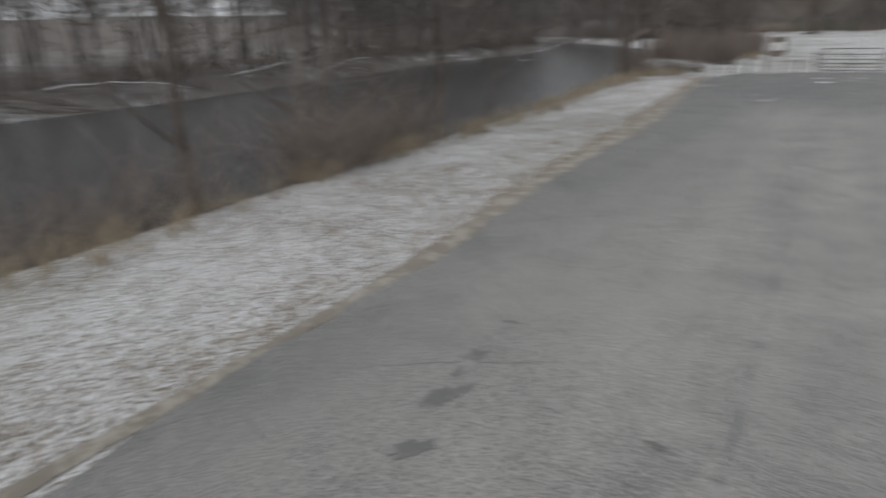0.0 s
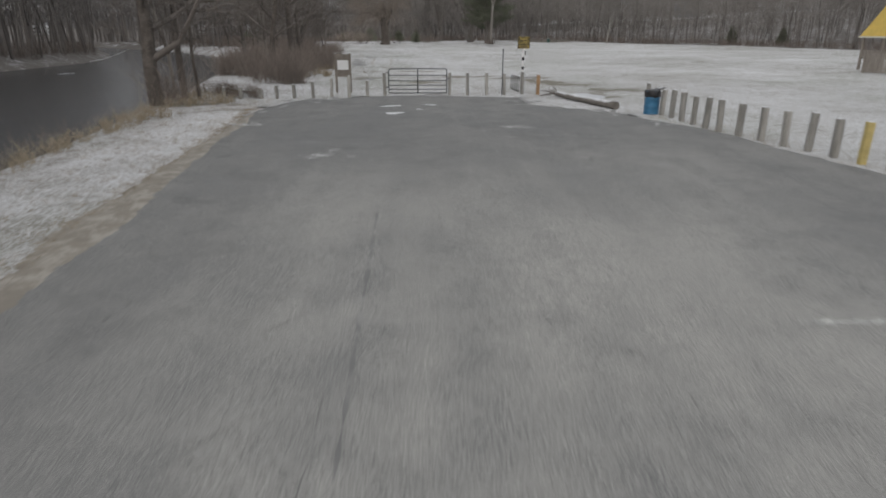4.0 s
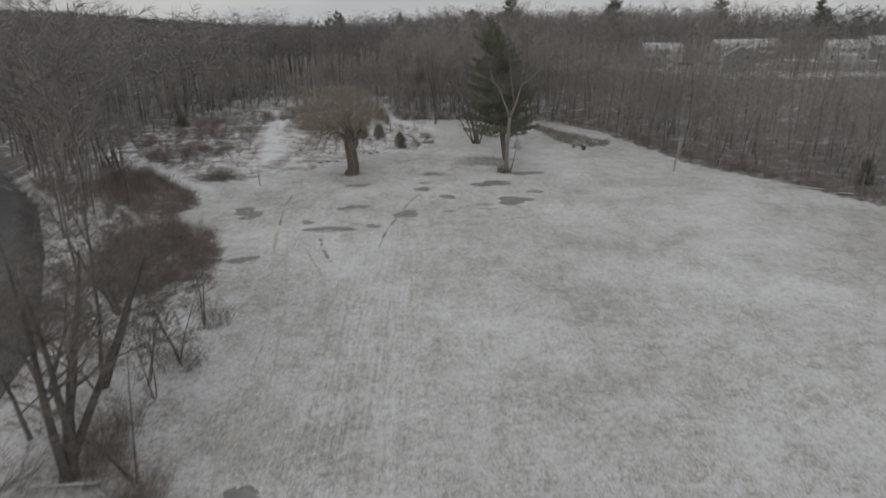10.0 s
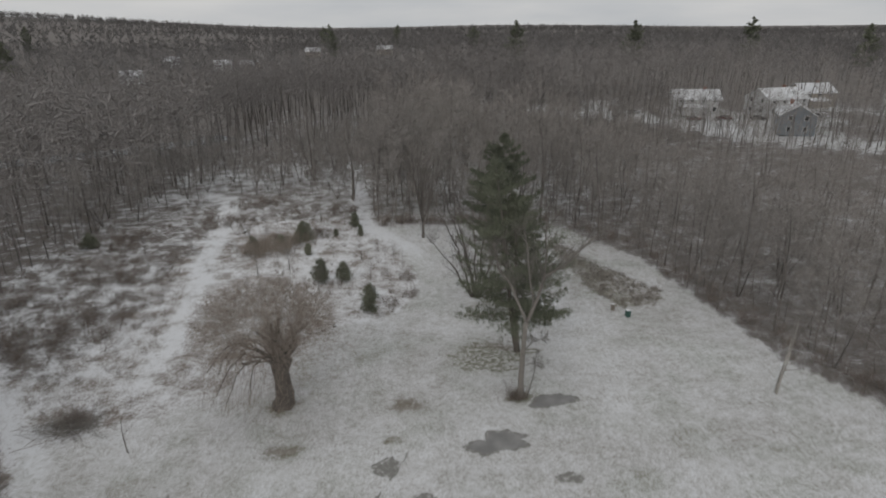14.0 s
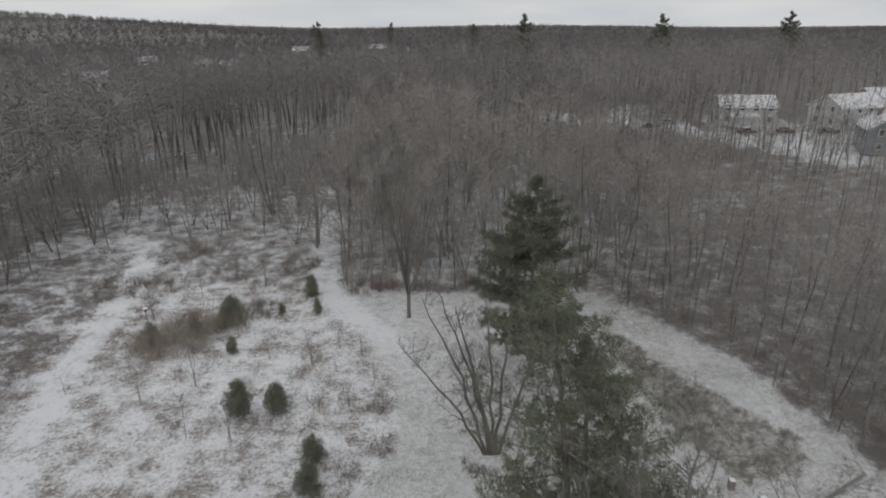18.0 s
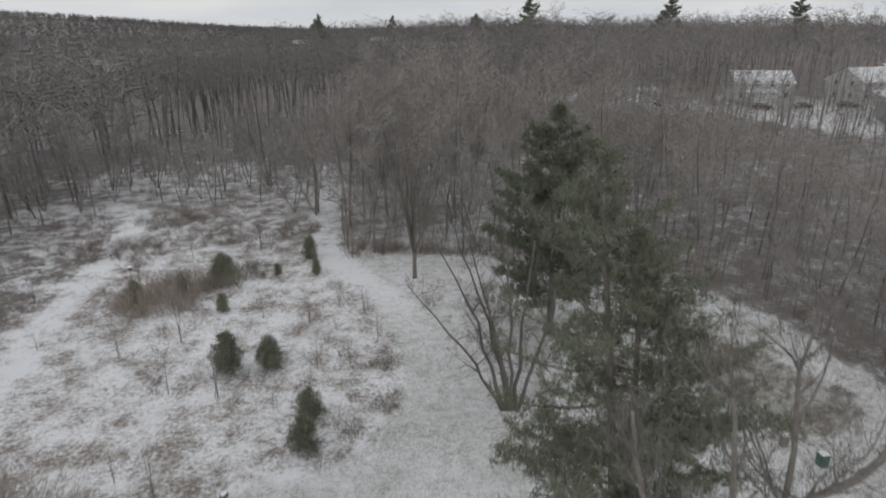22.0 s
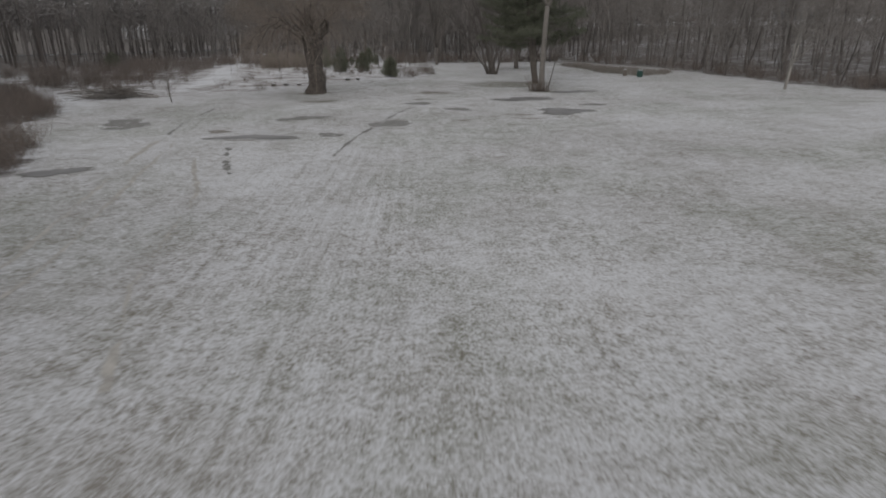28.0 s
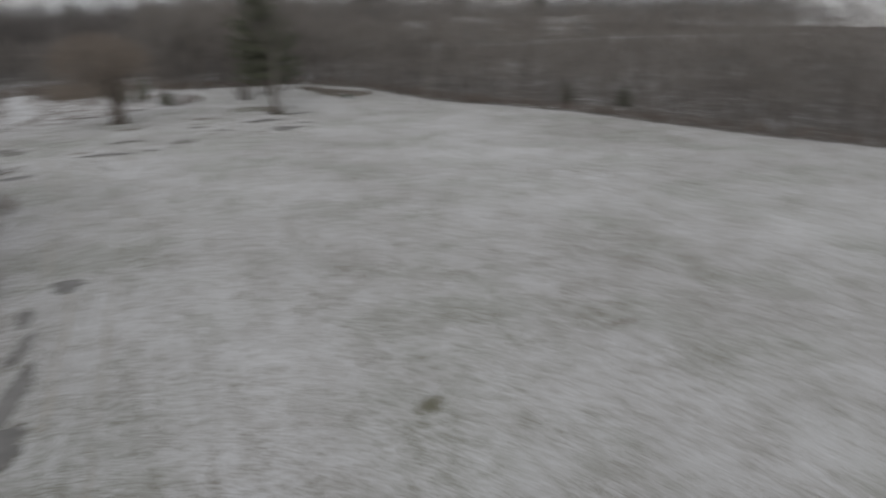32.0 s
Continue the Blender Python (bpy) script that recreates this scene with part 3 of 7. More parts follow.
def blob(name, cx, cy, rx, ry, rot, zoff, mat, seed, label, category, kind="", n=40, rough=0.3, blunt=1.0):
    """A flat patch with an uneven outline, lying on the ground."""
    rg = np.random.default_rng(seed)
    a = np.linspace(0, 2 * np.pi, n, endpoint=False)
    r = 1 + sum(rough / k ** 0.85 * np.sin(k * a + rg.uniform(0, 6.3)) * rg.uniform(0.4, 1) for k in (2, 3, 5, 8, 13, 19))
    px, py = rx * r * np.sign(np.cos(a)) * np.abs(np.cos(a)) ** blunt, ry * r * np.sign(np.sin(a)) * np.abs(np.sin(a)) ** blunt
    px, py = px + 0.025 * min(rx, ry) * rg.normal(0, 1, n), py + 0.025 * min(rx, ry) * rg.normal(0, 1, n)
    c, s = math.cos(radians(rot)), math.sin(radians(rot))
    x, y = cx + c * px - s * py, cy + s * px + c * py
    gz = ground_z(x, y)
    v = [(cx, cy, float(ground_z(cx, cy)) + zoff)] + list(zip(x, y, gz + zoff))
    f = [(0, 1 + i, 1 + (i + 1) % n) for i in range(n)]
    return tagged(new(name, fast_mesh(name, v, f, [mat], True)), label, category, kind=kind)


# ---- tools for things ----
def thing(name, x, y, z=None, rz=0.0, label="", category="", group=""):
    """An empty at the base of a thing that parents its parts."""
    ob = new(name)
    ob.empty_display_size = 0.2
    ob.matrix_world = pose(x, y, float(ground_z(x, y)) if z is None else z, 0, 0, rz)
    return tagged(ob, label, category, group)


def part(name, bm, mat, parent, label=""):
    """Links a bmesh, or a finished mesh, as one part under a thing or part."""
    if isinstance(bm, bmesh.types.BMesh):
        me = bpy.data.meshes.new(name)
        bm.to_mesh(me)
        bm.free()
    else:
        me = bm
    if mat and not me.materials:
        me.materials.append(mat)
    ob = new(name, me)
    ob.parent = parent
    return tagged(ob, label)


def box(sx, sy, sz, x=0, y=0, z=0, bev=0.0, rx=0, ry=0, rz=0, bm=None):
    """A bevelled block whose base centre stands at x, y, z."""
    own = bmesh.new()
    bmesh.ops.create_cube(own, size=1, matrix=Matrix.Translation((0, 0, sz / 2)) @ Matrix.Diagonal((sx, sy, sz, 1)))
    if bev:
        bmesh.ops.bevel(own, geom=own.edges[:], offset=bev, segments=2, affect="EDGES", profile=0.6)
    own.transform(pose(x, y, z, rx, ry, rz))
    if bm is None:
        return own
    me = bpy.data.meshes.new("tmp")
    own.to_mesh(me)
    own.free()
    bm.from_mesh(me)
    bpy.data.meshes.remove(me)
    return bm


def tube(points, radius, sides=8, bm=None, caps=True):
    """A round bar through points; radius is a number or one for each point."""
    bm = bm or bmesh.new()
    pts = [Vector(p) for p in points]
    rad = [radius] * len(pts) if isinstance(radius, (int, float)) else radius
    rings, ref = [], None
    for i, p in enumerate(pts):
        d = (pts[min(i + 1, len(pts) - 1)] - pts[max(i - 1, 0)]).normalized()
        if ref is None:
            ref = d.orthogonal().normalized()
        ref = (ref - d * ref.dot(d)).normalized()
        side = d.cross(ref)
        rings.append([bm.verts.new(p + rad[i] * (math.cos(a) * ref + math.sin(a) * side)) for a in (2 * math.pi * k / sides for k in range(sides))])
    for a, b in zip(rings, rings[1:]):
        for k in range(sides):
            f = bm.faces.new((a[k], a[(k + 1) % sides], b[(k + 1) % sides], b[k]))
            f.smooth = True
    if caps:
        bm.faces.new(rings[0][::-1])
        bm.faces.new(rings[-1])
    return bm


def tris(q):
    return np.concatenate([q[:, (0, 1, 2)], q[:, (0, 2, 3)]])


def rods(p0, p1, r0, r1, sides=3):
    """Vertices and quads of many tapered bars at once."""
    p0, p1 = np.asarray(p0, float), np.asarray(p1, float)
    r0, r1 = np.asarray(r0, float)[:, None], np.asarray(r1, float)[:, None]
    d = p1 - p0
    d /= np.linalg.norm(d, axis=1)[:, None] + 1e-9
    ref = np.where(np.abs(d[:, 2:3]) > 0.9, np.array([[1.0, 0, 0]]), np.array([[0, 0, 1.0]]))
    a = np.cross(d, ref)
    a /= np.linalg.norm(a, axis=1)[:, None]
    b = np.cross(d, a)
    if sides < 3:
        turn = ((np.arange(len(p0)) * 0.618034) % 1.0)[:, None] * np.pi
        a = a * np.cos(turn) + b * np.sin(turn)
    if sides == 1:
        v = np.stack([p0 - a * r0, p0 + a * r0, p1], 1).reshape(-1, 3)
        return v, np.arange(len(v)).reshape(-1, 3)
    if sides == 2:
        v = np.stack([p0 - a * r0, p0 + a * r0, p1 + a * r1, p1 - a * r1], 1).reshape(-1, 3)
        return v, tris(np.arange(len(v)).reshape(-1, 4))
    ang = np.arange(sides) * 2 * np.pi / sides
    ring = lambda p, r: np.stack([p + r * (math.cos(q) * a + math.sin(q) * b) for q in ang], 1)
    v = np.concatenate([ring(p0, r0), ring(p1, r1)], 1).reshape(-1, 3)
    base = np.arange(len(p0))[:, None] * 2 * sides
    k = np.arange(sides)
    f = np.stack([base + k, base + (k + 1) % sides, base + sides + (k + 1) % sides, base + sides + k], -1).reshape(-1, 4)
    return v, tris(f)


def joined(chunks):
    vs, fs, n = [], [], 0
    for v, f in chunks:
        vs.append(v)
        fs.append(f + n)
        n += len(v)
    return np.concatenate(vs), np.concatenate(fs)


def grow(rg, height, lean=0.05, first=0.3, limbs=10, reach=0.35, rise=0.8, levels=3, kids=5, r=0.16, wiggle=0.12, stems=1, droop=0.0, steps=(7, 4, 3, 1), twig=0.75, fine=1.0):
    """Bars of a bare tree, level by level: stem, limbs, branches, twigs. Each row is p0, p1, r0, r1."""
    out = [[] for _ in range(levels + 1)]

    def run(start, way, length, rad, level, n_steps):
        p, w, pts = start.copy(), way / np.linalg.norm(way), []
        for i in range(n_steps):
            q = p + w * length / n_steps
            ra, rb = rad * (1 - 0.82 * i / n_steps), rad * (1 - 0.82 * (i + 1) / n_steps)
            out[level].append((*p, *q, ra, rb))
            pts.append((p.copy(), q.copy(), rb, w.copy()))
            p = q
            w = w + rg.normal(0, wiggle * (1.0 if level else 0.5), 3) + np.array([0, 0, (0.10 if level else 0.04) - droop * level])
            w /= np.linalg.norm(w)
        if level == levels:
            return
        n = limbs if level == 0 else max(2, int(round(kids * (fine if level + 1 == levels else 1.0) * rg.uniform(0.7, 1.3))))
        lo = first if level == 0 else 0.25
        for j in range(n):
            s = lo + (1 - lo) * (j + rg.uniform(0, 1)) / n
            i = min(int(s * n_steps), n_steps - 1)
            a, b, rr, w0 = pts[i]
            at = a + (b - a) * (s * n_steps - i)
            az = rg.uniform(0, 2 * np.pi)
            side = np.array([np.cos(az), np.sin(az), 0.0])
            side -= w0 * (side @ w0)
            way2 = side * 0.85 + w0 * rise * 0.6 + np.array([0, 0, 0.12 * rise - droop])
            ln = (reach * height * (1.15 - 0.6 * s)) if level == 0 else length * (rg.uniform(0.4, 0.65) if level + 1 < levels else twig * rg.uniform(0.6, 1.1)) * (1.1 - 0.4 * s)
            run(at, way2, ln, max(rr * rg.uniform(0.35, 0.6), 0.008), level + 1, steps[min(level + 1, 3)])

    for k in range(stems):
        sp = 0.0 if stems == 1 else 0.38
        way = np.array([rg.normal(0, lean + sp * 0.6), rg.normal(0, lean + sp * 0.6), 1.0])
        base = np.array([rg.normal(0, 0.15), rg.normal(0, 0.15), -0.1]) if stems > 1 else np.array([0, 0, -0.1])
        run(base, way, height * rg.uniform(0.8, 1.0 if stems > 1 else 0.85), r, 0, steps[0])
    return [np.array(o) if o else np.zeros((0, 8)) for o in out]


def level_mesh(name, rows, sides, mat, thick=1.0, least=0.0):
    v, f = joined([rods(q[:, :3], q[:, 3:6], np.maximum(q[:, 6] * thick, least), np.maximum(q[:, 7] * thick, least * 0.6), s) for q, s in zip(rows, sides) if len(q)])
    return fast_mesh(name, v, f, [mat], True)


def bare_tree(x, y, rg, label, group="", bark=None, twig=None, rz=0.0, name="tree", least=0.012, **kw):
    lv = grow(rg, **kw)
    t = thing(name, x, y, None, rz, label, "tree", group)
    part("trunk", level_mesh("trunk", lv[:1], (8,), bark or M_BARK), None, t)
    part("crown", level_mesh("crown", lv[1:], (4, 2, 1), twig or M_TWIG, 1.0, least), None, t, "fine bare twigs")
    return t


# ---- pavement ----
PAVE_L = [(-4.0, -75), (-4.1, -45), (-4.2, -37), (-4.4, -34), (-4.7, -30), (-4.85, -25), (-5.5, -17), (-6.0, -10), (-6.4, -6.7), (-6.4, -4.8), (-5.7, -2.4), (-5.0, -1.6), (-4.3, -2.6), (-3.7, -1.7), (-2.8, -0.8), (-1.0, -0.35)]
PAVE_R = [(14, -75), (12.2, -45), (11.4, -30), (11.0, -25), (10.5, -18), (9.6, -12.5), (8.8, -10.2), (8.0, -8.0), (7.3, -6.7), (5.9, -5.6), (5.05, -4.7), (4.85, -3.2), (4.65, -1.5), (3.2, -1.0), (1.0, -0.4)]


def pave_z(x, y):
    return 0.045 + 0.012 * np.sin(x * 0.9) * np.sin(y * 0.35)


def on_asphalt(ob, lift):
    """Lays a thin patch just above the uneven asphalt."""
    for v in ob.data.vertices:
        v.co.z = float(pave_z(v.co.x, v.co.y)) + lift
    return ob


def pavement():
    rg = np.random.default_rng(3)
    s = np.linspace(0, 1, 420)
    cum = lambda P: np.r_[0, np.cumsum(np.hypot(*np.diff(np.array(P), axis=0).T))]
    def along(P):
        c = cum(P)
        return np.stack([np.interp(s * c[-1], c, [q[k] for q in P]) for k in (0, 1)], 1)
    a, b = along(PAVE_L), along(PAVE_R)
    ph = rg.uniform(0, 6.3, 8)
    wob = lambda k: sum(0.09 / (i + 1) * np.sin((1.3 + 1.9 * i) * np.linspace(0, 60, 420) + ph[i] + k) for i in range(5))
    a[:, 0] += wob(0) * 0.8
    b[:, 0] += wob(2) * 0.8
    a[:, 1] += wob(1) * smooth(-6, -2, a[:, 1])
    b[:, 1] += wob(3) * smooth(-9, -2, b[:, 1])
    n = 14
    u = np.linspace(0, 1, n)
    v = (a[:, None] * (1 - u)[None, :, None] + b[:, None] * u[None, :, None]).reshape(-1, 2)
    z = pave_z(v[:, 0], v[:, 1])
    i = np.arange(len(s) * n).reshape(len(s), n)
    f = np.stack([i[:-1, :-1], i[:-1, 1:], i[1:, 1:], i[1:, :-1]], -1).reshape(-1, 4)
    # the broken edge drops to the ground
    rim = np.r_[i[:, 0], i[-1, 1:-1], i[::-1, -1]]
    v3 = np.c_[v, z]
    low = v3[rim].copy()
    low[:, 2] = -0.12
    k = len(v3) + np.arange(len(rim))
    fr = np.stack([rim[:-1], rim[1:], k[1:], k[:-1]], -1)
    tagged(new("pavement", fast_mesh("pavement", np.r_[v3, low], np.r_[f, fr], [M_ASPHALT], False)), "worn grey cracked asphalt car park", "car park", kind="structure")


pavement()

# ---- the woods ----
rg_w = np.random.default_rng(11)
WOOD_STYLES = [dict(height=15.5, limbs=15, first=0.16, reach=0.30, rise=1.15, r=0.105), dict(height=17, limbs=14, first=0.24, reach=0.26, rise=1.25, r=0.115), dict(height=13, limbs=16, first=0.14, reach=0.36, rise=1.0, r=0.11, lean=0.06),
               dict(height=16, limbs=13, first=0.18, reach=0.34, rise=1.05, r=0.125, wiggle=0.2), dict(height=12, limbs=13, first=0.12, reach=0.3, rise=1.3, r=0.085, lean=0.06), dict(height=18, limbs=14, first=0.32, reach=0.27, rise=1.0, r=0.135),
               dict(height=14, limbs=8, first=0.15, reach=0.32, rise=1.2, r=0.095, stems=2), dict(height=11, limbs=7, first=0.12, reach=0.35, rise=1.2, r=0.07, stems=3)]
WOOD_LABELS = ["tall slender bare grey-brown woodland tree", "straight high-crowned bare woodland tree", "leaning bare tree with wide fine crown", "gnarled bare tree with crooked limbs", "thin young bare tree with upswept twigs", "very tall bare tree with a high crown", "twin-stemmed bare woodland tree", "small many-stemmed bare tree"]
wood_protos = [bare_tree(-400 - 30 * i, -400, np.random.default_rng(100 + i), WOOD_LABELS[i], "trees at the edge of the woods", levels=3, bark=M_TRUNK, twig=M_TWIGEDGE, kids=6, fine=2.35, least=0.017, **st) for i, st in enumerate(WOOD_STYLES)]
HOUSE_LOTS = [(x, y, r - 5) for x, y, r in LOTS]


SCRUB = [(-14, -70), (7, -70), (7, 3), (-7, 12), (-7, 40), (-18, 90), (-22, 104), (0, 118), (6, 136), (7, 150), (-2, 168), (-5, 172), (-9, 190), (-24, 196), (-40, 200), (-46, 186), (-54, 165), (-56, 148), (-46, 128), (-40, 112), (-34, 98), (-22, 55), (-18, 30)]


def free_ground(x, y, gap=0.0):
    """Where woodland trees may stand."""
    ok = ~inside(x, y, FIELD)
    ok &= from_river(x, y) > 2.5
    for line, w in ((TRAIL_L, 2.6), (TRAIL_R, 2.0), (TRAIL_W, 2.4)):
        ok &= to_line(x, y, line)[0] > w
    for hx, hy, hr in HOUSE_LOTS:
        ok &= np.hypot(x - hx, y - hy) > hr
    road, _ = to_line(x, y, HILL_ROAD)
    ok &= road > 5
    ok &= ~inside(x, y, SCRUB)
    ok &= to_line(x, y, FAR_BEND)[0] > 6
    ok &= ~((x > -20) & (x < 140) & (y < 24))
    return ok


def scatter(rg, n, x0, x1, y0, y1, apart_by):
    """Uneven spots on free ground, none too close to another."""
    x, y = rg.uniform(x0, x1, n), rg.uniform(y0, y1, n)
    k = free_ground(x, y)
    x, y = x[k], y[k]
    cell, keep = {}, []
    for i in range(len(x)):
        c = (int(x[i] / apart_by), int(y[i] / apart_by))
        if any((c[0] + a, c[1] + b) in cell and math.hypot(x[i] - x[cell[(c[0] + a, c[1] + b)]], y[i] - y[cell[(c[0] + a, c[1] + b)]]) < apart_by for a in (-1, 0, 1) for b in (-1, 0, 1)):
            continue
        cell[c] = i
        keep.append(i)
    return np.stack([x[keep], y[keep]], 1)


def stature(x, y):
    """Younger, lower trees on the slope below the houses."""
    return float(1 - 0.36 * smooth(28, 62, x) * max(smooth(120, 165, y), 0.85 * smooth(44, 58, x)) * (1 - smooth(226, 250, y)))


spots = scatter(rg_w, 10000, -70, 130, 24, 330, 3.5)
slope = (spots[:, 0] > 42) & (spots[:, 1] > 178) & (spots[:, 1] < 268) & (spots[:, 0] < 120)
spots = spots[~slope | (rg_w.uniform(0, 1, len(spots)) < 0.95)]
edge_d = np.min([to_line(spots[:, 0], spots[:, 1], l)[0] for l in (TREELINE + NORTH_EDGE, TRAIL_R, TRAIL_L, [(-45, 172), (-5, 176)])], axis=0)
order = np.argsort(edge_d)
near_spots, mid_spots = spots[order[:240]], spots[order[240:]]
for i, (x, y) in enumerate(near_spots):
    west = x < -8 and y > 150
    p = wood_protos[(4, 6, 7)[i % 3] if west else int(rg_w.integers(0, 8))]
    s = rg_w.uniform(0.75, 1.3) if west else rg_w.uniform(1.05, 1.5) * stature(x, y)
    c = copy_thing(p, pose(x, y, float(ground_z(x, y)), 0, 0, rg_w.uniform(0, 360)))
    c.scale = (s * rg_w.uniform(0.85, 1.0), s * rg_w.uniform(0.85, 1.0), s)
for p in wood_protos:
    for o in list(p.children_recursive) + [p]:
        bpy.data.objects.remove(o)


def wood_template(seed, limbs, kids, levels, width, sides, **kw):
    """Corners and faces of one tree, and whether a face is stem and limb (0) or twig (1)."""
    lv = grow(np.random.default_rng(seed), limbs=limbs, kids=kids, levels=levels, **kw)
    made = [rods(q[:, :3], q[:, 3:6], np.maximum(q[:, 6], width), np.maximum(q[:, 7], width * 0.6), n) for q, n in zip(lv, sides) if len(q)]
    v, f = joined(made)
    return v, f, np.concatenate([np.full(len(m[1]), 0 if k < 1 else 1, np.int32) for k, m in enumerate(made)])


def woods(name, spots, templates, rg, mats, label, lo=0.75, hi=1.15):
    """Many trees or shrubs as one stretch of woodland."""
    chunks, kinds = [], []
    gz = ground_z(spots[:, 0], spots[:, 1])
    for (x, y), z in zip(spots, gz):
        v, f, *kind = templates[int(rg.integers(0, len(templates)))]
        a, s = rg.uniform(0, 2 * np.pi), rg.uniform(lo, hi) * stature(x, y)
        c, sn = math.cos(a) * s, math.sin(a) * s
        w = np.empty_like(v)
        w[:, 0], w[:, 1], w[:, 2] = v[:, 0] * c - v[:, 1] * sn + x, v[:, 0] * sn + v[:, 1] * c + y, v[:, 2] * s + z
        chunks.append((w, f))
        kinds += kind
    v, f = joined(chunks)
    me = fast_mesh(name, v, f, mats, False)
    if kinds:
        me.polygons.foreach_set("material_index", np.concatenate(kinds))
    return tagged(new(name, me), label, "woods", kind="stuff")


few = dict(steps=(4, 2, 1, 1))
mid_t = [wood_template(200 + i, 12, 5, 3, 0.02, (4, 2, 1, 1), height=16, first=0.2, reach=0.31, rise=1.1, r=0.12, **few) for i in range(4)] + [wood_template(210 + i, 11, 5, 3, 0.02, (4, 2, 1, 1), height=18, first=0.28, reach=0.28, rise=1.2, r=0.13, lean=0.05, **few) for i in range(3)]
across = scatter(rg_w, 2600, -60, -37, -48, 120, 3.3)
dense_t = [wood_template(220 + i, 13, 6, 3, 0.02, (4, 2, 1, 1), height=(16, 17, 14, 18)[i % 4], first=(0.18, 0.26, 0.15, 0.3)[i % 4], reach=0.31, rise=(1.1, 1.2, 1.0, 1.1)[i % 4], r=0.115, fine=1.7, wiggle=(0.12, 0.16, 0.18, 0.12)[i % 4], lean=0.07, **few) for i in range(8)]
young_t = [wood_template(240 + i, 9, 4, 3, 0.014, (4, 2, 1, 1), height=(13, 11, 12)[i % 3], first=0.3, reach=0.22, rise=1.35, r=0.085, lean=0.06, **few) for i in range(6)]
tall_t = [wood_template(260 + i, 12, 5, 3, 0.028, (4, 2, 1, 1), height=(19, 21, 17, 20)[i % 4], first=0.42, reach=0.32, rise=0.85, r=0.19, wiggle=0.18, lean=0.05, fine=1.1, **few) for i in range(6)]
edge_s, rest = mid_spots[:285], mid_spots[285:]
gx_, gy_ = rest[:, 0], rest[:, 1]
old = (gy_ > 236 + 0.12 * gx_) | ((gx_ < -34) & (gy_ > 196))
thin_out = rg_w.uniform(0, 1, len(rest))
open_west = (gx_ < -8) & (gy_ > 170) & ~old
poplar = ~old & (gx_ > -6) & (gx_ < 34) & (gy_ > 196) & (thin_out < 0.5)
# Deeper and farther stands get darker twigs in place of shade.
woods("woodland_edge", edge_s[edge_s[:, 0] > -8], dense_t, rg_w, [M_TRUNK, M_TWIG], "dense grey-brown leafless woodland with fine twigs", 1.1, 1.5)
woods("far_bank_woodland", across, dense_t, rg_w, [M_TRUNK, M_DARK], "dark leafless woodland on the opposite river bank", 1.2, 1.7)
west_s = edge_s[edge_s[:, 0] <= -8]
woods("young_woodland", np.concatenate([rest[open_west & (thin_out < 0.9)], west_s]), young_t, rg_w, [M_TRUNK, M_TWIG], "thin young leafless trees over a snowy floor", 0.75, 1.25)
woods("poplar_stand", rest[poplar], young_t, rg_w, [M_BIRCH, M_BIRCH], "pale upright leafless poplars among darker trees", 1.15, 1.6)
woods("woodland", rest[~old & ~open_west & ~poplar], mid_t, rg_w, [M_TRUNK, M_TWIG], "dense grey-brown leafless woodland", 1.05, 1.45)
yard = np.array([(36 + 2.5 * i + rg_w.normal(0, 2.0), 266 - 1.75 * i + rg_w.normal(0, 4.5)) for i in range(44)] + [(40 + 1.7 * i + rg_w.normal(0, 2.5), 252 - 0.9 * i + rg_w.normal(0, 6.0)) for i in range(58)] + [(44 + 1.8 * i + rg_w.normal(0, 2.5), 239 - 1.0 * i + rg_w.normal(0, 5.0)) for i in range(40)])
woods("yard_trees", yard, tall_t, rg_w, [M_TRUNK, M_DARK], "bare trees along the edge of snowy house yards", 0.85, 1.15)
low_ground = gx_ < 46
woods("old_woodland", rest[old & low_ground & (thin_out < 0.72)], tall_t, rg_w, [M_TRUNK, M_DARK], "tall leafless trees with visible trunks and shade-toned twigs", 1.05, 1.45)
woods("hillside_woodland", rest[old & ~low_ground & (thin_out < 0.72)], tall_t, rg_w, [M_TRUNK, M_DARK], "leafless trees with shade-toned twigs on the rise round the houses", 0.88, 1.16)
far_t = [wood_template(230 + i, 9, 8, 2, 0.062, (1, 1, 1), height=17, first=0.30, reach=0.34, rise=0.9, r=0.15, lean=0.02, steps=(1, 1, 1, 1)) for i in range(5)]
sp2 = scatter(rg_w, 9000, -330, 420, 40, 640, 6.0)
sp2 = sp2[~((sp2[:, 0] > -70) & (sp2[:, 0] < 130) & (sp2[:, 1] > 24) & (sp2[:, 1] < 330))]
sp2 = sp2[(np.abs(sp2[:, 0]) < 0.95 * (sp2[:, 1] + 60)) & (sp2[:, 0] > -330)]
sp2 = np.concatenate([sp2, scatter(rg_w, 700, -140, -60, -130, 110, 5.5)])
rise_side = (sp2[:, 0] > 10) & (sp2[:, 1] > 300)
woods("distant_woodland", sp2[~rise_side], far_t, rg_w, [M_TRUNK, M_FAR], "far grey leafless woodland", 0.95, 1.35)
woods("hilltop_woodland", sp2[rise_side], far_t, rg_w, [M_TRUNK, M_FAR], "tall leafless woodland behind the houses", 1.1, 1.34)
vfar_t = [wood_template(250 + i, 5, 6, 2, 0.5, (1, 1, 1), height=18, first=0.12, reach=0.42, rise=0.9, r=0.4, lean=0.02, steps=(1, 1, 1, 1)) for i in range(4)]
west_far = scatter(rg_w, 4200, -125, -50, 95, 250, 4.8)
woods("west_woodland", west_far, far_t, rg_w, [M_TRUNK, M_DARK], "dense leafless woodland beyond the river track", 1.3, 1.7)
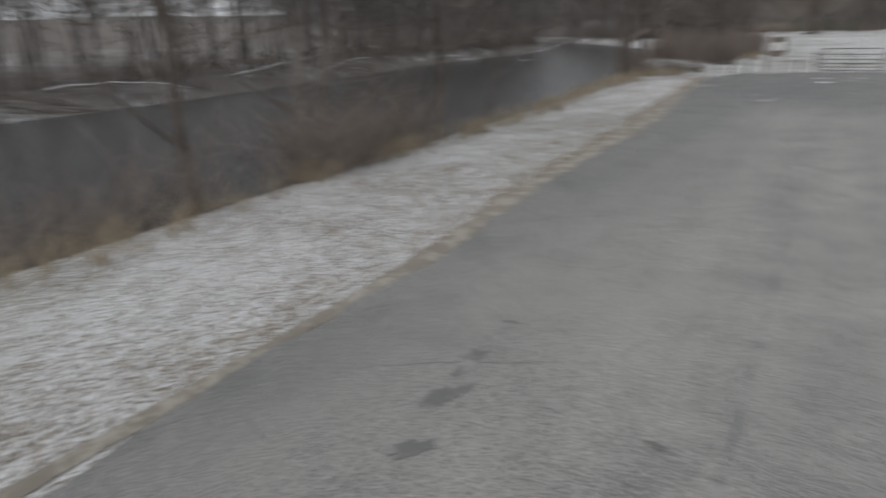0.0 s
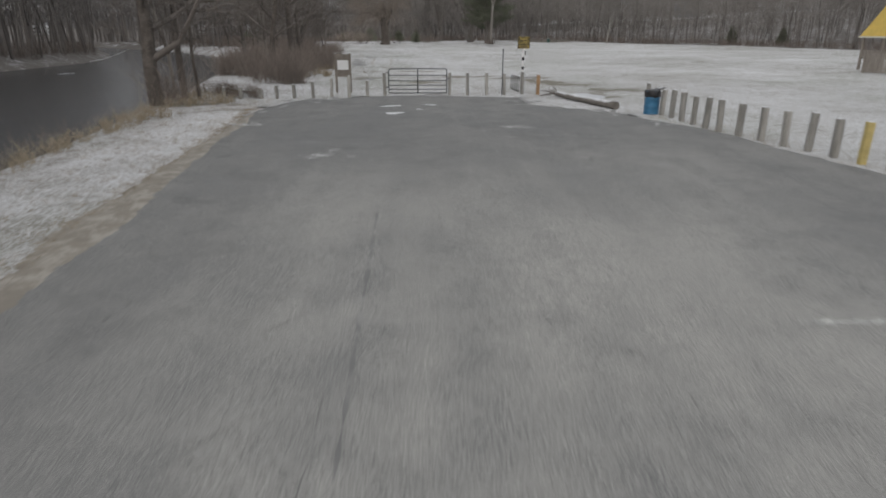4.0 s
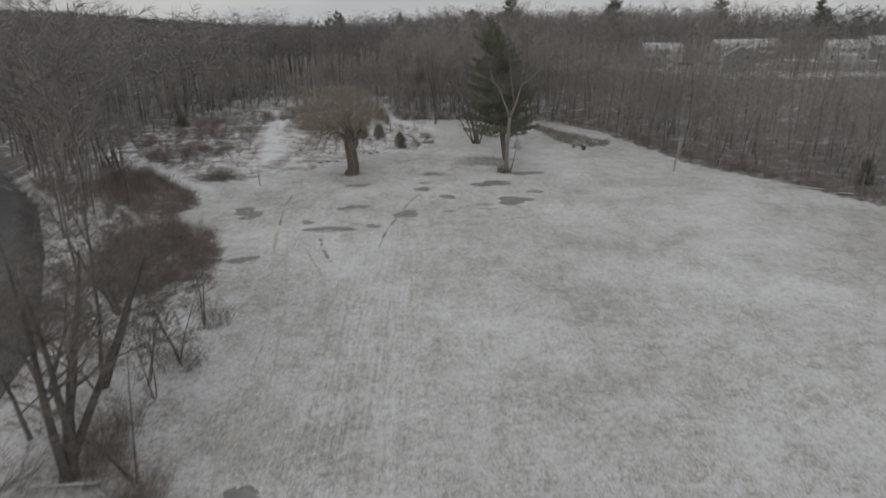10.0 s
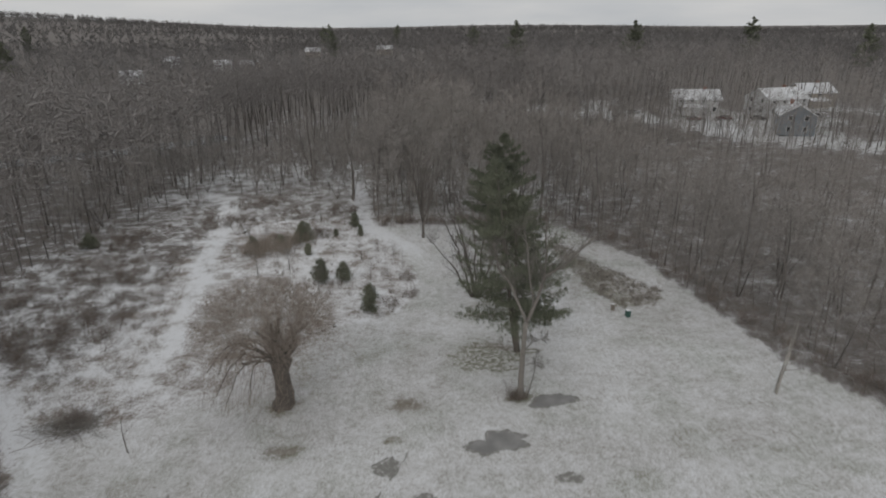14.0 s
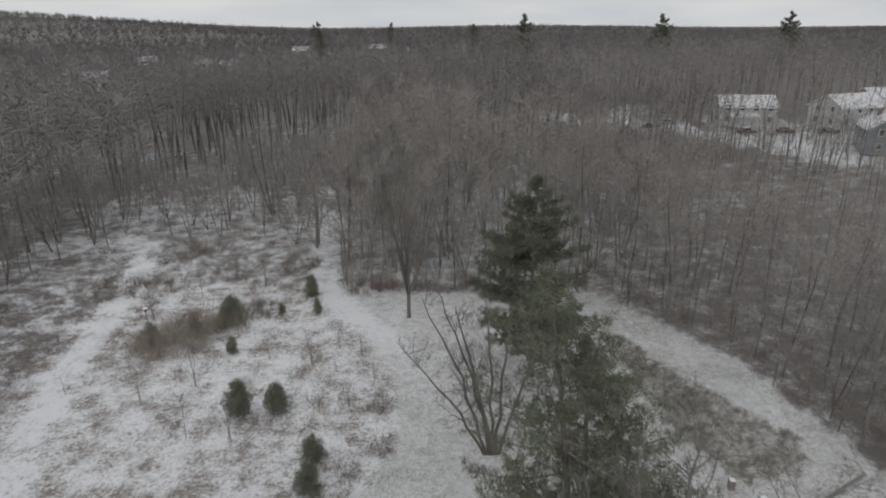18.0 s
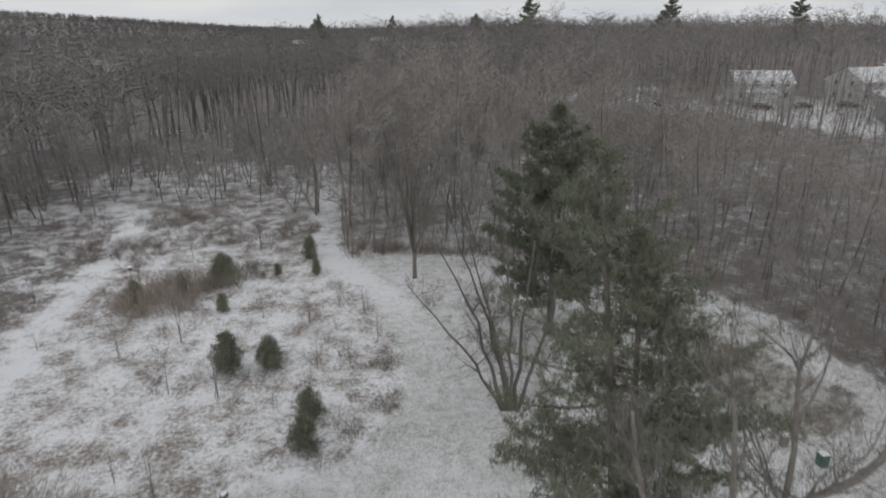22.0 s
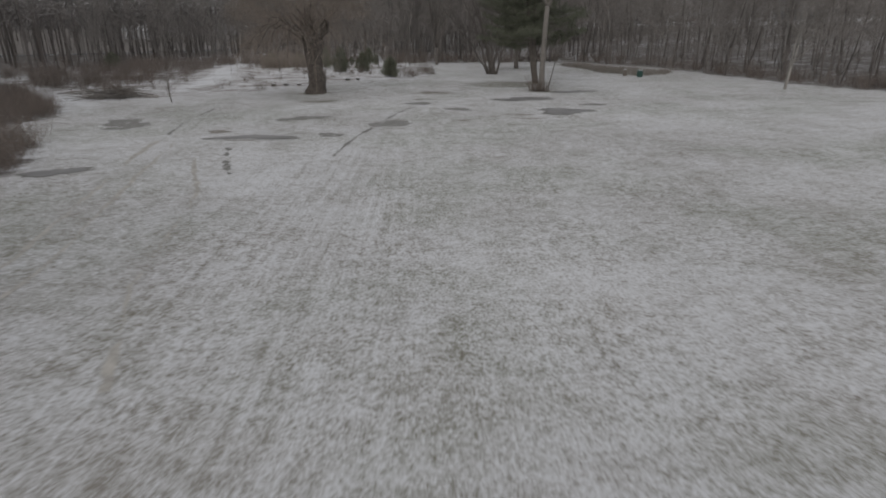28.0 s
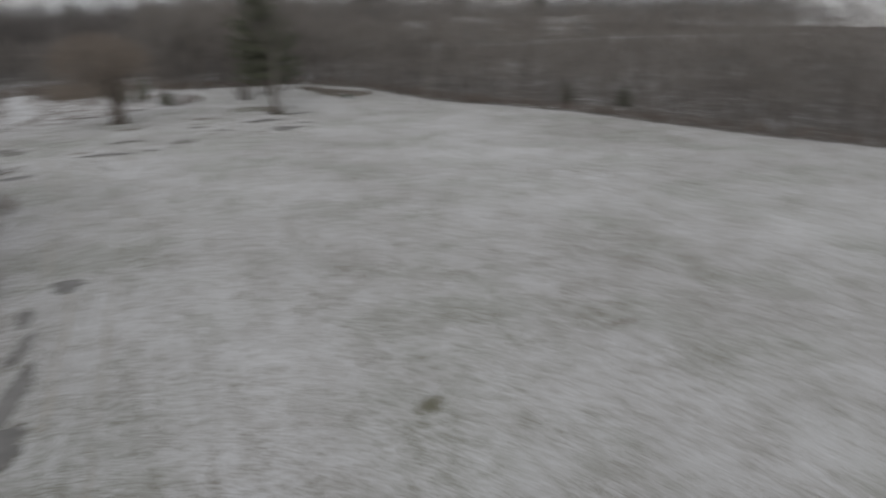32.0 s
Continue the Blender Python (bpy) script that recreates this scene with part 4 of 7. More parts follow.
sp3 = scatter(rg_w, 9500, -1700, 1900, 500, 2600, 10)
sp3 = sp3[(np.abs(sp3[:, 0]) < 0.85 * (sp3[:, 1] + 60)) & ~((sp3[:, 1] < 640) & (np.abs(sp3[:, 0] - 45) < 375))]
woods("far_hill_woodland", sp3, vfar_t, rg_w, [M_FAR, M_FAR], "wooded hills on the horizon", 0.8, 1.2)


# ---- single trees ----
def big(seed):
    return np.random.default_rng(seed)


def needles(rg, centres, size, per, wide, spread_up=0.35):
    """Tufts of needles round the given places."""
    c = np.repeat(centres, per, 0)
    w = rg.normal(0, 1, c.shape)
    w[:, 2] += spread_up
    w /= np.linalg.norm(w, axis=1)[:, None]
    ln = size * rg.uniform(0.5, 1.2, len(c))[:, None]
    return rods(c - w * ln * 0.15 + rg.normal(0, size * 0.25, c.shape), c + w * ln, np.full(len(c), wide), np.full(len(c), wide), 1)


def pine(x, y, h, reach, clear, whorls, seed, label, name="pine_tree", per=12, tuft=0.45, wide=0.03, gap=0.0, mat=None, stems=((0.0, 0.0, 1.0),), side_tufts=3, dome=2.3):
    """Layered boughs with needle tufts; each stem leans by dx, dy at its top and reaches a share of the height."""
    rg = big(seed)
    t = thing(name, x, y, None, 0, label, "pine tree")
    p0, p1, ra, rb, spots_ = [], [], [], [], []
    for dx, dy, share in stems:
        hh = h * share
        zs = np.linspace(-0.1, hh, 14)
        u_ = zs / hh
        bend = np.stack([0.2 * np.sin(zs * 0.2 + seed) + dx * np.clip(u_, 0, 1) ** 0.8, 0.2 * np.cos(zs * 0.17) + dy * np.clip(u_, 0, 1) ** 0.8, zs], 1)
        bend[:, :2] -= bend[0, :2]
        r0 = h * 0.016 * (1.0 if len(stems) == 1 else 0.8)
        part("trunk", tube(bend, [r0 * (1.25 if i == 0 else 1) * (1 - 0.9 * i / 13) + 0.02 for i in range(14)], 9), M_BARK, t)
        for k in range(whorls):
            s = k / (whorls - 1)
            z = clear + (hh - clear) * s
            L0 = reach * (1 - s ** dome) ** 0.85 * (0.6 + 0.4 * min(1, s * 5 + 0.45)) + 0.35
            for j in range(int(rg.integers(4, 7))):
                if rg.random() < gap:
                    continue
                az, L = rg.uniform(0, 6.283), L0 * rg.uniform(0.5, 1.15)
                d = np.array([math.cos(az), math.sin(az), 0.0])
                a = np.array([np.interp(z, zs, bend[:, 0]), np.interp(z, zs, bend[:, 1]), z + rg.uniform(-0.3, 0.3)])
                curl = 0.22 + 0.3 * s + rg.normal(0, 0.08)
                at = lambda u: a + d * L * u + np.array([0, 0, L * (-0.12 * u + curl * u * u)])
                q = [at(u) for u in (0, 0.35, 0.7, 1.0)]
                for i in range(3):
                    p0.append(q[i]); p1.append(q[i + 1]); ra.append(0.05 * (1 - 0.28 * i) * L / 4 + 0.012); rb.append(0.05 * (0.72 - 0.28 * i) * L / 4 + 0.01)
                for u in np.linspace(0.25, 1.04, max(3, int(L * 3.2))):
                    side = np.array([-d[1], d[0], 0])
                    for m in range(side_tufts):
                        spots_.append(at(u) + side * rg.normal(0, 0.18 * L * (1.15 - 0.8 * u) + 0.12) + d * rg.normal(0, 0.1) + np.array([0, 0, rg.uniform(-0.1, 0.3)]))
    v, f = rods(p0, p1, ra, rb, 3)
    nv, nf = needles(rg, np.array(spots_), tuft, per, wide)
    me = fast_mesh("crown", *joined([(v, f), (nv, nf)]), [M_BARK, mat or M_NEEDLE])
    me.polygons.foreach_set("material_index", np.r_[np.zeros(len(f), np.int32), np.ones(len(nf), np.int32)])
    part("crown", me, None, t, "soft dark green needles on layered boughs")
    return t


pine(16.8, 124.8, 22.0, 6.9, 4.4, 21, 5, "dark green twin-stemmed pine with wide layered boughs in the field", gap=0.36, tuft=0.50, per=12, wide=0.021, stems=((-3.3, 0.4, 1.0), (-1.4, 0.2, 0.84)), dome=1.7)
pine(18.2, 152, 20.0, 5.0, 3.5, 24, 8, "tall dark green pine behind a twin-stemmed one", gap=0.12, tuft=0.55, per=10, wide=0.028, dome=3.0, side_tufts=4)
for i, (x, y, h) in enumerate([(43, 330, 35), (91.5, 330, 35), (37, 500, 31), (-60, 520, 24), (-75, 610, 26), (-107, 780, 27), (-230, 430, 26), (160, 370, 27), (-20, 640, 24), (190, 330, 24), (-330, 620, 30)]):
    pine(x, y, h - float(ground_z(x, y)) if i < 3 else h, 4.6, h * 0.35, 13, 40 + i, "dark pine rising above the leafless woods", per=3, tuft=0.95, wide=0.15, gap=0.15)


def juniper(x, y, h, w, seed, label="dark green juniper bush in the snowy scrub", col=None):
    rg = big(seed)
    t = thing("evergreen_bush", x, y, None, 0, label, "bush", "evergreen bushes")
    n = int(120 * w * h / 3)
    z = rg.beta(1.3, 1.6, n)
    a = rg.uniform(0, 6.283, n)
    lobe = 1 + 0.22 * np.sin(3 * a + seed) + 0.16 * np.sin(5 * a + 6 * z + 2 * seed)
    rr = w / 2 * (1.05 - z) ** 0.55 * np.minimum(1, 0.65 + 2 * z) * rg.uniform(0.3, 1.12, n) * lobe
    c = np.stack([rr * np.cos(a), rr * np.sin(a), z * h * 0.95 + 0.1], 1)
    st = [np.array([0, 0, -0.05])] * 7
    en = [np.array([rg.normal(0, w * 0.2), rg.normal(0, w * 0.2), h * rg.uniform(0.5, 0.9)]) for _ in range(7)]
    part("stems", fast_mesh("stems", *rods(st, en, [0.05] * 7, [0.015] * 7, 4), [M_BARK]), None, t)
    part("crown", fast_mesh("crown", *needles(rg, c, 0.5, 14, 0.017, 1.0), [M_CEDAR]), None, t, "dense dark needles")
    return t


for i, (x, y, h, w) in enumerate([(-1.2, 135.9, 2.6, 2.3), (-9.3, 146.0, 3.6, 2.7), (-6.0, 146.6, 2.9, 2.3), (-1.6, 139.6, 2.3, 2.2), (-13.2, 157.5, 2.0, 1.3), (-15.2, 164.5, 3.6, 3.6), (-18.5, 161.5, 2.2, 2.0), (-22.8, 160.0, 2.4, 2.0),
                                  (-7.2, 172.6, 3.0, 1.8), (-5.6, 167.2, 2.0, 1.0), (-10, 167.2, 1.4, 0.7), (-51, 162, 2.6, 3.0), (66.5, 106.5, 3.8, 2.2), (73, 98, 3.2, 2.6)]):
    juniper(x, y, h, w, 60 + i)


def willow(x, y):
    rg = big(7)
    t = thing("willow_tree", x, y, None, 0, "old pollarded willow with thick trunk and hazy brown twigs", "willow tree")
    zs = np.array([-0.15, 0.15, 0.4, 0.8, 1.3, 1.8, 2.4, 3.0, 3.6, 4.2, 4.7, 5.1, 5.6])
    bm = tube([(0.10 * math.sin(z * 1.3), 0.06 * z, z) for z in zs], [1.25, 1.12, 0.98, 0.90, 0.84, 0.80, 0.78, 0.80, 0.84, 0.92, 1.0, 0.98, 0.6], 22)
    for v in bm.verts:
        v.co += Vector((v.co.x, v.co.y, 0)).normalized() * (0.22 * noise.noise(v.co * 1.5) + 0.1 * noise.noise(v.co * 4) + 0.06 * math.sin(5 * math.atan2(v.co.y, v.co.x)))
    part("trunk", bm, M_OLDBARK, t, "deeply furrowed grey-brown trunk")
    tips, twigs = [], []
    for k in range(13):
        az = 2.4 * k + rg.normal(0, 0.25)
        out = rg.uniform(0.12, 0.62)
        a = np.array([0.5 * math.cos(az), 0.5 * math.sin(az) + 0.3, rg.uniform(4.3, 5.5)])
        w = np.array([math.cos(az) * out, math.sin(az) * out, rg.uniform(0.45, 1.3)])
        L, r, path = rg.uniform(2.8, 5.4), rg.uniform(0.15, 0.33), [a.copy()]
        for i in range(6):
            a = a + w / np.linalg.norm(w) * L / 6
            path.append(a.copy())
            w = w + rg.normal(0, 0.32, 3) + np.array([0, 0, 0.05])
            twigs += [path[-2] + (a - path[-2]) * rg.random() for _ in range(11)]
        part("limb", tube([tuple(q) for q in path], [r * (1 - 0.12 * i) for i in range(7)], 7), M_OLDBARK, t, "crooked broken limb")
    for k in range(11):
        az = 3.14 + (k - 5) * 0.33 + rg.normal(0, 0.12)
        out, lift, r = rg.uniform(4.6, 7.4), rg.uniform(1.2, 3.0), rg.uniform(0.09, 0.17)
        z0 = rg.uniform(4.2, 5.2)
        arc = [np.array([0.5 * math.cos(az) + out * u * math.cos(az), 0.2 + 0.5 * math.sin(az) + out * u * math.sin(az), z0 + lift * math.sin(u * 2.4) - 3.6 * max(0, u - 0.55) ** 1.4 * 2.0]) + rg.normal(0, 0.12, 3) for u in np.linspace(0, 1, 9)]
        part("limb", tube([tuple(q) for q in arc], [r * (1 - 0.1 * i) for i in range(9)], 7), M_OLDBARK, t, "arching drooping limb")
        twigs += [arc[i] + (arc[i + 1] - arc[i]) * rg.random() for i in range(3, 8) for _ in range(14)]
    s = np.array(twigs)
    w_ = s - np.array([0, 0.2, 4.6])
    w_ = w_ / np.linalg.norm(w_, axis=1)[:, None] + rg.normal(0, 0.6, s.shape) + np.array([0, 0, 0.1])
    e = s + w_ / np.linalg.norm(w_, axis=1)[:, None] * rg.uniform(1.5, 4.5, (len(s), 1))
    m1 = (s + e) / 2 + rg.normal(0, 0.25, s.shape)
    n = 4200
    g = rg.normal(0, 1, (n, 3))
    g /= np.linalg.norm(g, axis=1)[:, None]
    g[:, 2] = np.where(g[:, 2] < -0.2, -g[:, 2], g[:, 2])
    c = np.array([-1.2, 0.2, 8.1]) + g * np.array([7.3, 6.6, 5.1]) * rg.uniform(0.1, 1.0, (n, 1)) ** 0.3
    d = g * 0.7 + rg.normal(0, 0.6, (n, 3)) + np.array([0, 0, 0.15])
    d /= np.linalg.norm(d, axis=1)[:, None]
    ln = rg.uniform(0.9, 2.2, (n, 1))
    q0, q1, q2 = c - d * ln * 0.5, c + rg.normal(0, 0.08, (n, 3)), c + d * ln * 0.5 + np.array([0, 0, -0.12])
    k = rg.integers(0, n, n * 3)
    u0 = q0[k] + (q2[k] - q0[k]) * rg.uniform(0.1, 0.9, (len(k), 1))
    u1 = u0 + (d[k] + rg.normal(0, 0.6, (len(k), 3))) * rg.uniform(0.3, 0.8, (len(k), 1))
    az, rad = rg.normal(3.3, 1.5, 700), rg.uniform(2.8, 7.6, 700)
    h0 = np.stack([rad * np.cos(az), rad * np.sin(az), 8.6 - 0.5 * rad + rg.normal(0, 0.5, 700)], 1)
    drop = rg.uniform(0.8, 2.4, 700)
    sway = np.stack([0.35 * np.cos(az), 0.35 * np.sin(az), np.zeros(700)], 1) + rg.normal(0, 0.2, (700, 3))
    h1 = h0 + sway - np.array([0, 0, 0.4]) * drop[:, None]
    h2 = h1 + sway * 0.6 - np.array([0, 0, 0.75]) * drop[:, None]
    wh = np.full(700, 0.012)
    w1, w2, w3 = np.full(len(s), 0.010), np.full(n, 0.010), np.full(len(k), 0.008)
    v, f = joined([rods(s, m1, w1 * 1.3, w1, 2), rods(m1, e, w1, w1, 1), rods(q0, q1, w2, w2, 2), rods(q1, q2, w2, w2, 1), rods(u0, u1, w3, w3, 1), rods(h0, h1, wh, wh, 2), rods(h1, h2, wh, wh, 1)])
    part("crown", fast_mesh("crown", v, f, [M_WILLOW]), None, t, "haze of thin brown twigs")


willow(-7.9, 114.8)
M_SNAG = island_wood("weathered_grey_bark", (0.115, 0.105, 0.095), (0.25, 0.232, 0.21))


def snag(x, y):
    """A slim grey trunk that forks into two crooked leaders."""
    rg = big(21)
    t = thing("tree", x, y, None, 0, "half-dead grey tree forking into crooked pale leaders", "tree")
    stem = [(0, 0, -0.1), (-0.02, 0, 0.5), (-0.05, 0, 2.0), (0.0, 0, 4.2), (0.08, 0.05, 6.5), (0.22, 0.1, 8.5)]
    part("trunk", tube(stem, [0.46, 0.34, 0.29, 0.26, 0.24, 0.22], 12), M_SNAG, t, "pale grey trunk")
    leaders = [([(0.22, 0.1, 8.3), (-0.15, 0.0, 9.4), (-0.95, -0.1, 11.2), (-1.55, 0.1, 12.7), (-2.5, 0.2, 13.7), (-2.9, 0.1, 15.2), (-3.1, 0.2, 16.6)], 0.15),
               ([(0.22, 0.1, 8.3), (0.65, 0.0, 9.4), (1.25, 0.1, 11.0), (1.75, 0.0, 13.2), (3.5, -0.2, 14.45), (4.7, -0.1, 15.7), (6.1, -0.3, 17.2), (7.6, -0.2, 18.4)], 0.19),
               ([(0.9, 0.1, 10.2), (0.4, 0.4, 13.0), (0.1, 0.6, 15.9), (-0.3, 0.7, 18.0)], 0.10), ([(1.7, 0.0, 13.0), (1.9, 0.4, 15.0), (1.8, 0.8, 17.4), (2.1, 0.9, 19.2)], 0.09),
               ([(0.0, 0.0, 3.4), (0.6, -0.2, 3.9), (1.2, -0.3, 4.0), (1.9, -0.5, 3.5)], 0.04), ([(0.1, 0, 5.2), (0.9, 0.3, 6.0), (1.8, 0.5, 6.3), (2.6, 0.6, 5.7)], 0.05)]
    rows = [[], [], []]
    for path, r in leaders:
        p = np.array(path, float)
        n = len(p)
        part("leader", tube(path, [r * (1 - 0.75 * i / (n - 1)) + 0.015 for i in range(n)], 8), M_SNAG, t, "crooked pale leader")
        for _ in range(int(4.5 * (n - 1))):
            u = rg.uniform(0.25, 1.0) * (n - 1)
            i = min(int(u), n - 2)
            at = p[i] + (p[i + 1] - p[i]) * (u - i)
            m = np.array(Matrix.Rotation(rg.uniform(0, 6.283), 3, "Z") @ Matrix.Rotation(rg.uniform(0.3, 1.15), 3, "Y"))
            h = rg.uniform(1.6, 4.6) * (1.15 - 0.5 * u / (n - 1)) * (0.5 if r < 0.07 else 1)
            for k, q in enumerate(grow(rg, height=h, lean=0.1, first=0.2, limbs=6, reach=0.4, rise=1.0, levels=2, kids=6, r=0.05 * h / 4, wiggle=0.22)):
                q = q.copy()
                q[:, :3], q[:, 3:6] = q[:, :3] @ m.T + at, q[:, 3:6] @ m.T + at
                rows[k].append(q)
    part("crown", level_mesh("crown", [np.concatenate(q) for q in rows], (4, 2, 1), M_SNAG, 1.0, 0.012), None, t, "sparse bare branches")
    part("side_stem", tube([(0.5, -0.2, -0.1), (0.9, -0.25, 1.4), (1.25, -0.2, 3.0), (1.3, -0.1, 5.0)], [0.07, 0.06, 0.045, 0.015], 7), M_SNAG, t, "thin second stem")
    n = 90
    b0 = np.stack([rg.normal(-0.3, 0.6, n), rg.normal(-0.2, 0.4, n), np.zeros(n)], 1)
    part("suckers", fast_mesh("suckers", *rods(b0, b0 * np.array([1.5, 1.5, 1]) + np.stack([rg.normal(0, 0.2, n), rg.normal(0, 0.2, n), rg.uniform(0.5, 1.9, n)], 1), np.full(n, 0.014), np.full(n, 0.004), 3), [M_BRUSH]), None, t, "thin brown basal shoots")


snag(15.9, 115.6)


def vase_tree(x, y, seed, fork, tips, r, label, mat):
    """A short bole that splits into long upswept stems; tips are where the stems end."""
    rg = big(seed)
    t = thing("tree", x, y, None, 0, label, "tree")
    if fork > 0.5:
        part("trunk", tube([(0, 0, -0.1), (0.02, 0, 0.3), (0.0, 0.02, fork * 0.6), (0.04, 0, fork)], [r * 1.9, r * 1.45, r * 1.3, r * 1.35], 12), mat, t)
    rows = [[], [], []]
    for dx, dy, z in tips:
        bow = rg.normal(0, 0.35, 2)
        path = [np.array([0.12 * dx * (fork < 0.5) + (dx * u ** 1.15) + bow[0] * math.sin(3.1 * u), dy * u ** 1.15 + bow[1] * math.sin(3.1 * u), fork - 0.1 + (z - fork) * u]) + (rg.normal(0, 0.12, 3) if 0 < u < 1 else 0) for u in np.linspace(0, 1, 9)]
        rr = r * rg.uniform(0.7, 1.0)
        part("stem", tube([tuple(q) for q in path], [rr * (1 - 0.85 * i / 8) + 0.01 for i in range(9)], 8), mat, t)
        for _ in range(17):
            u = rg.uniform(0.22, 1.0) * 8
            i = min(int(u), 7)
            at = path[i] + (path[i + 1] - path[i]) * (u - i)
            m = np.array(Matrix.Rotation(rg.uniform(0, 6.283), 3, "Z") @ Matrix.Rotation(rg.uniform(0.35, 1.05), 3, "Y"))
            h = rg.uniform(1.4, 4.2) * (1.2 - 0.07 * u)
            for k, q in enumerate(grow(rg, height=h, lean=0.1, first=0.15, limbs=7, reach=0.42, rise=1.1, levels=2, kids=6, r=0.035 * h / 3, wiggle=0.18)):
                q = q.copy()
                q[:, :3], q[:, 3:6] = q[:, :3] @ m.T + at, q[:, 3:6] @ m.T + at
                rows[k].append(q)
    part("crown", level_mesh("crown", [np.concatenate(q) for q in rows], (3, 2, 1), mat, 1.0, 0.011), None, t, "fine bare twigs")


M_MAPLE = island_wood("grey_brown_maple_bark", (0.085, 0.076, 0.068), (0.20, 0.182, 0.165))
vase_tree(13.3, 140.0, 23, 0.0, [(-6.9, 1.6, 9.6), (-5.2, 2.4, 13.2), (-3.9, 1.2, 14.0), (-2.8, 2.8, 12.0), (-2.2, 0.6, 10.4), (-0.8, 1.8, 13.5), (1.2, 2.2, 12.5), (2.6, 1.0, 10.0)], 0.17, "leaning many-stemmed bare tree beside the pine", M_MAPLE)
vase_tree(5.6, 165.8, 24, 3.0, [(-3.4, 0.6, 14.0), (-1.6, -1.2, 16.5), (0.2, 0.8, 17.5), (1.7, -0.6, 16.0), (3.3, 0.9, 13.5), (-0.6, 2.4, 14.5), (0.9, -2.6, 13.0)], 0.17, "single vase-shaped bare tree on the mown track", M_MAPLE)
bare_tree(42.2, 115.6, big(25), "small pale birch with upright bare branches", bark=M_PALE, twig=M_PALE, height=10.5, first=0.25, limbs=7, reach=0.4, rise=1.2, levels=3, kids=3, r=0.11, stems=2, least=0.008)
bare_tree(-20.3, 107.8, big(26), "slim bare sapling by the track", height=5.5, first=0.2, limbs=9, reach=0.3, rise=1.1, levels=2, kids=4, r=0.07, least=0.008)
bare_tree(-10.0, 194, big(27), "dark bare tree beside the woodland trail", height=19, first=0.3, limbs=11, reach=0.34, rise=1.0, levels=3, kids=5, r=0.36)
bare_tree(-21.5, 212, big(28), "dark forked bare tree in the woods", height=18, first=0.3, limbs=8, reach=0.36, rise=1.0, levels=3, kids=5, r=0.26, stems=3)
# trees on the river bank
M_BANKTWIG = island_wood("dark_bank_twigs", (0.10, 0.088, 0.078), (0.215, 0.19, 0.17))
BANKS = []
BANKS += [(-14.7, 46.6, 31, dict(height=13.5, stems=5, r=0.26, limbs=8, first=0.3, reach=0.38, rise=0.8, lean=0.2, kids=5), "large many-stemmed bare tree leaning over the bank"),
         (-11.3, 18.1, 32, dict(height=13, r=0.24, limbs=13, first=0.2, reach=0.42, rise=0.8, kids=6), "spreading bare tree above brown bank brush"),
         (-12.2, 30.3, 33, dict(height=16, r=0.34, lean=0.02, limbs=12, first=0.22, reach=0.4, rise=0.7, kids=5, wiggle=0.07), "thick-trunked grey bare tree on the river bank"),
         (-17.6, 37.6, 34, dict(height=8, r=0.08, limbs=9, first=0.25, reach=0.34, rise=1.1, lean=0.02, kids=5), "leaning bare tree near the water"),
         (-11.7, -3.2, 35, dict(height=14, r=0.36, limbs=12, first=0.15, reach=0.46, rise=0.6, kids=6, wiggle=0.17), "wide old bare tree with low crooked limbs")]
BANKS += [(-11.3, -0.8, 36, dict(height=11, r=0.19, limbs=10, first=0.2, reach=0.4, rise=0.9, kids=5, lean=0.02), "rough dark bare tree beside the barrier"),
         (-10.4, -1.4, 53, dict(height=8, r=0.10, limbs=8, first=0.2, reach=0.4, rise=0.9, kids=5, lean=0.1), "thin leaning bank tree"),
         (-11.9, -24.4, 37, dict(height=13, r=0.15, limbs=11, first=0.25, reach=0.4, rise=0.8, kids=6, lean=0.08), "rough-barked bare tree on the bank"),
         (-14.0, -17.5, 38, dict(height=9, r=0.1, limbs=8, first=0.2, reach=0.4, rise=0.9, kids=5, lean=0.2), "thin leaning bank tree"),
         (-12.5, -34, 39, dict(height=11, r=0.16, limbs=10, first=0.2, reach=0.4, rise=0.9, kids=5), "slender bare tree on the bank")]
BANKS += [(-17.0, 55, 44, dict(height=12, r=0.16, limbs=10, first=0.2, reach=0.4, rise=0.9, kids=6, stems=2), "bare bank tree with dense fine twigs"),
         (-21, 66, 45, dict(height=11, r=0.15, limbs=10, first=0.2, reach=0.4, rise=0.9, kids=6, stems=2), "bare bank tree with dense fine twigs"),
         (-40.6, 108.5, 47, dict(height=13, r=0.3, limbs=11, first=0.3, reach=0.42, rise=0.6, kids=5, lean=0.2), "crooked dark tree by the riverside track")]
BANKS += [(-11.2, 46.1, 48, dict(height=7.5, r=0.06, limbs=7, first=0.3, reach=0.25, rise=1.2, kids=3, stems=3), "cluster of thin bare saplings"),
         (-14.4, 55.4, 49, dict(height=6.5, r=0.05, limbs=7, first=0.3, reach=0.25, rise=1.2, kids=3, stems=2), "thin bare saplings at the bank edge"),
         (-13.7, 64.0, 50, dict(height=7, r=0.06, limbs=7, first=0.3, reach=0.25, rise=1.2, kids=3, stems=2), "thin bare saplings at the bank edge"),
         (-13.4, 58.0, 51, dict(height=7, r=0.05, limbs=7, first=0.3, reach=0.25, rise=1.2, kids=3, stems=3), "thin bare saplings at the bank edge"),
         (-13.2, 53.6, 52, dict(height=6, r=0.05, limbs=7, first=0.3, reach=0.25, rise=1.2, kids=3, stems=2), "thin bare saplings at the bank edge")]
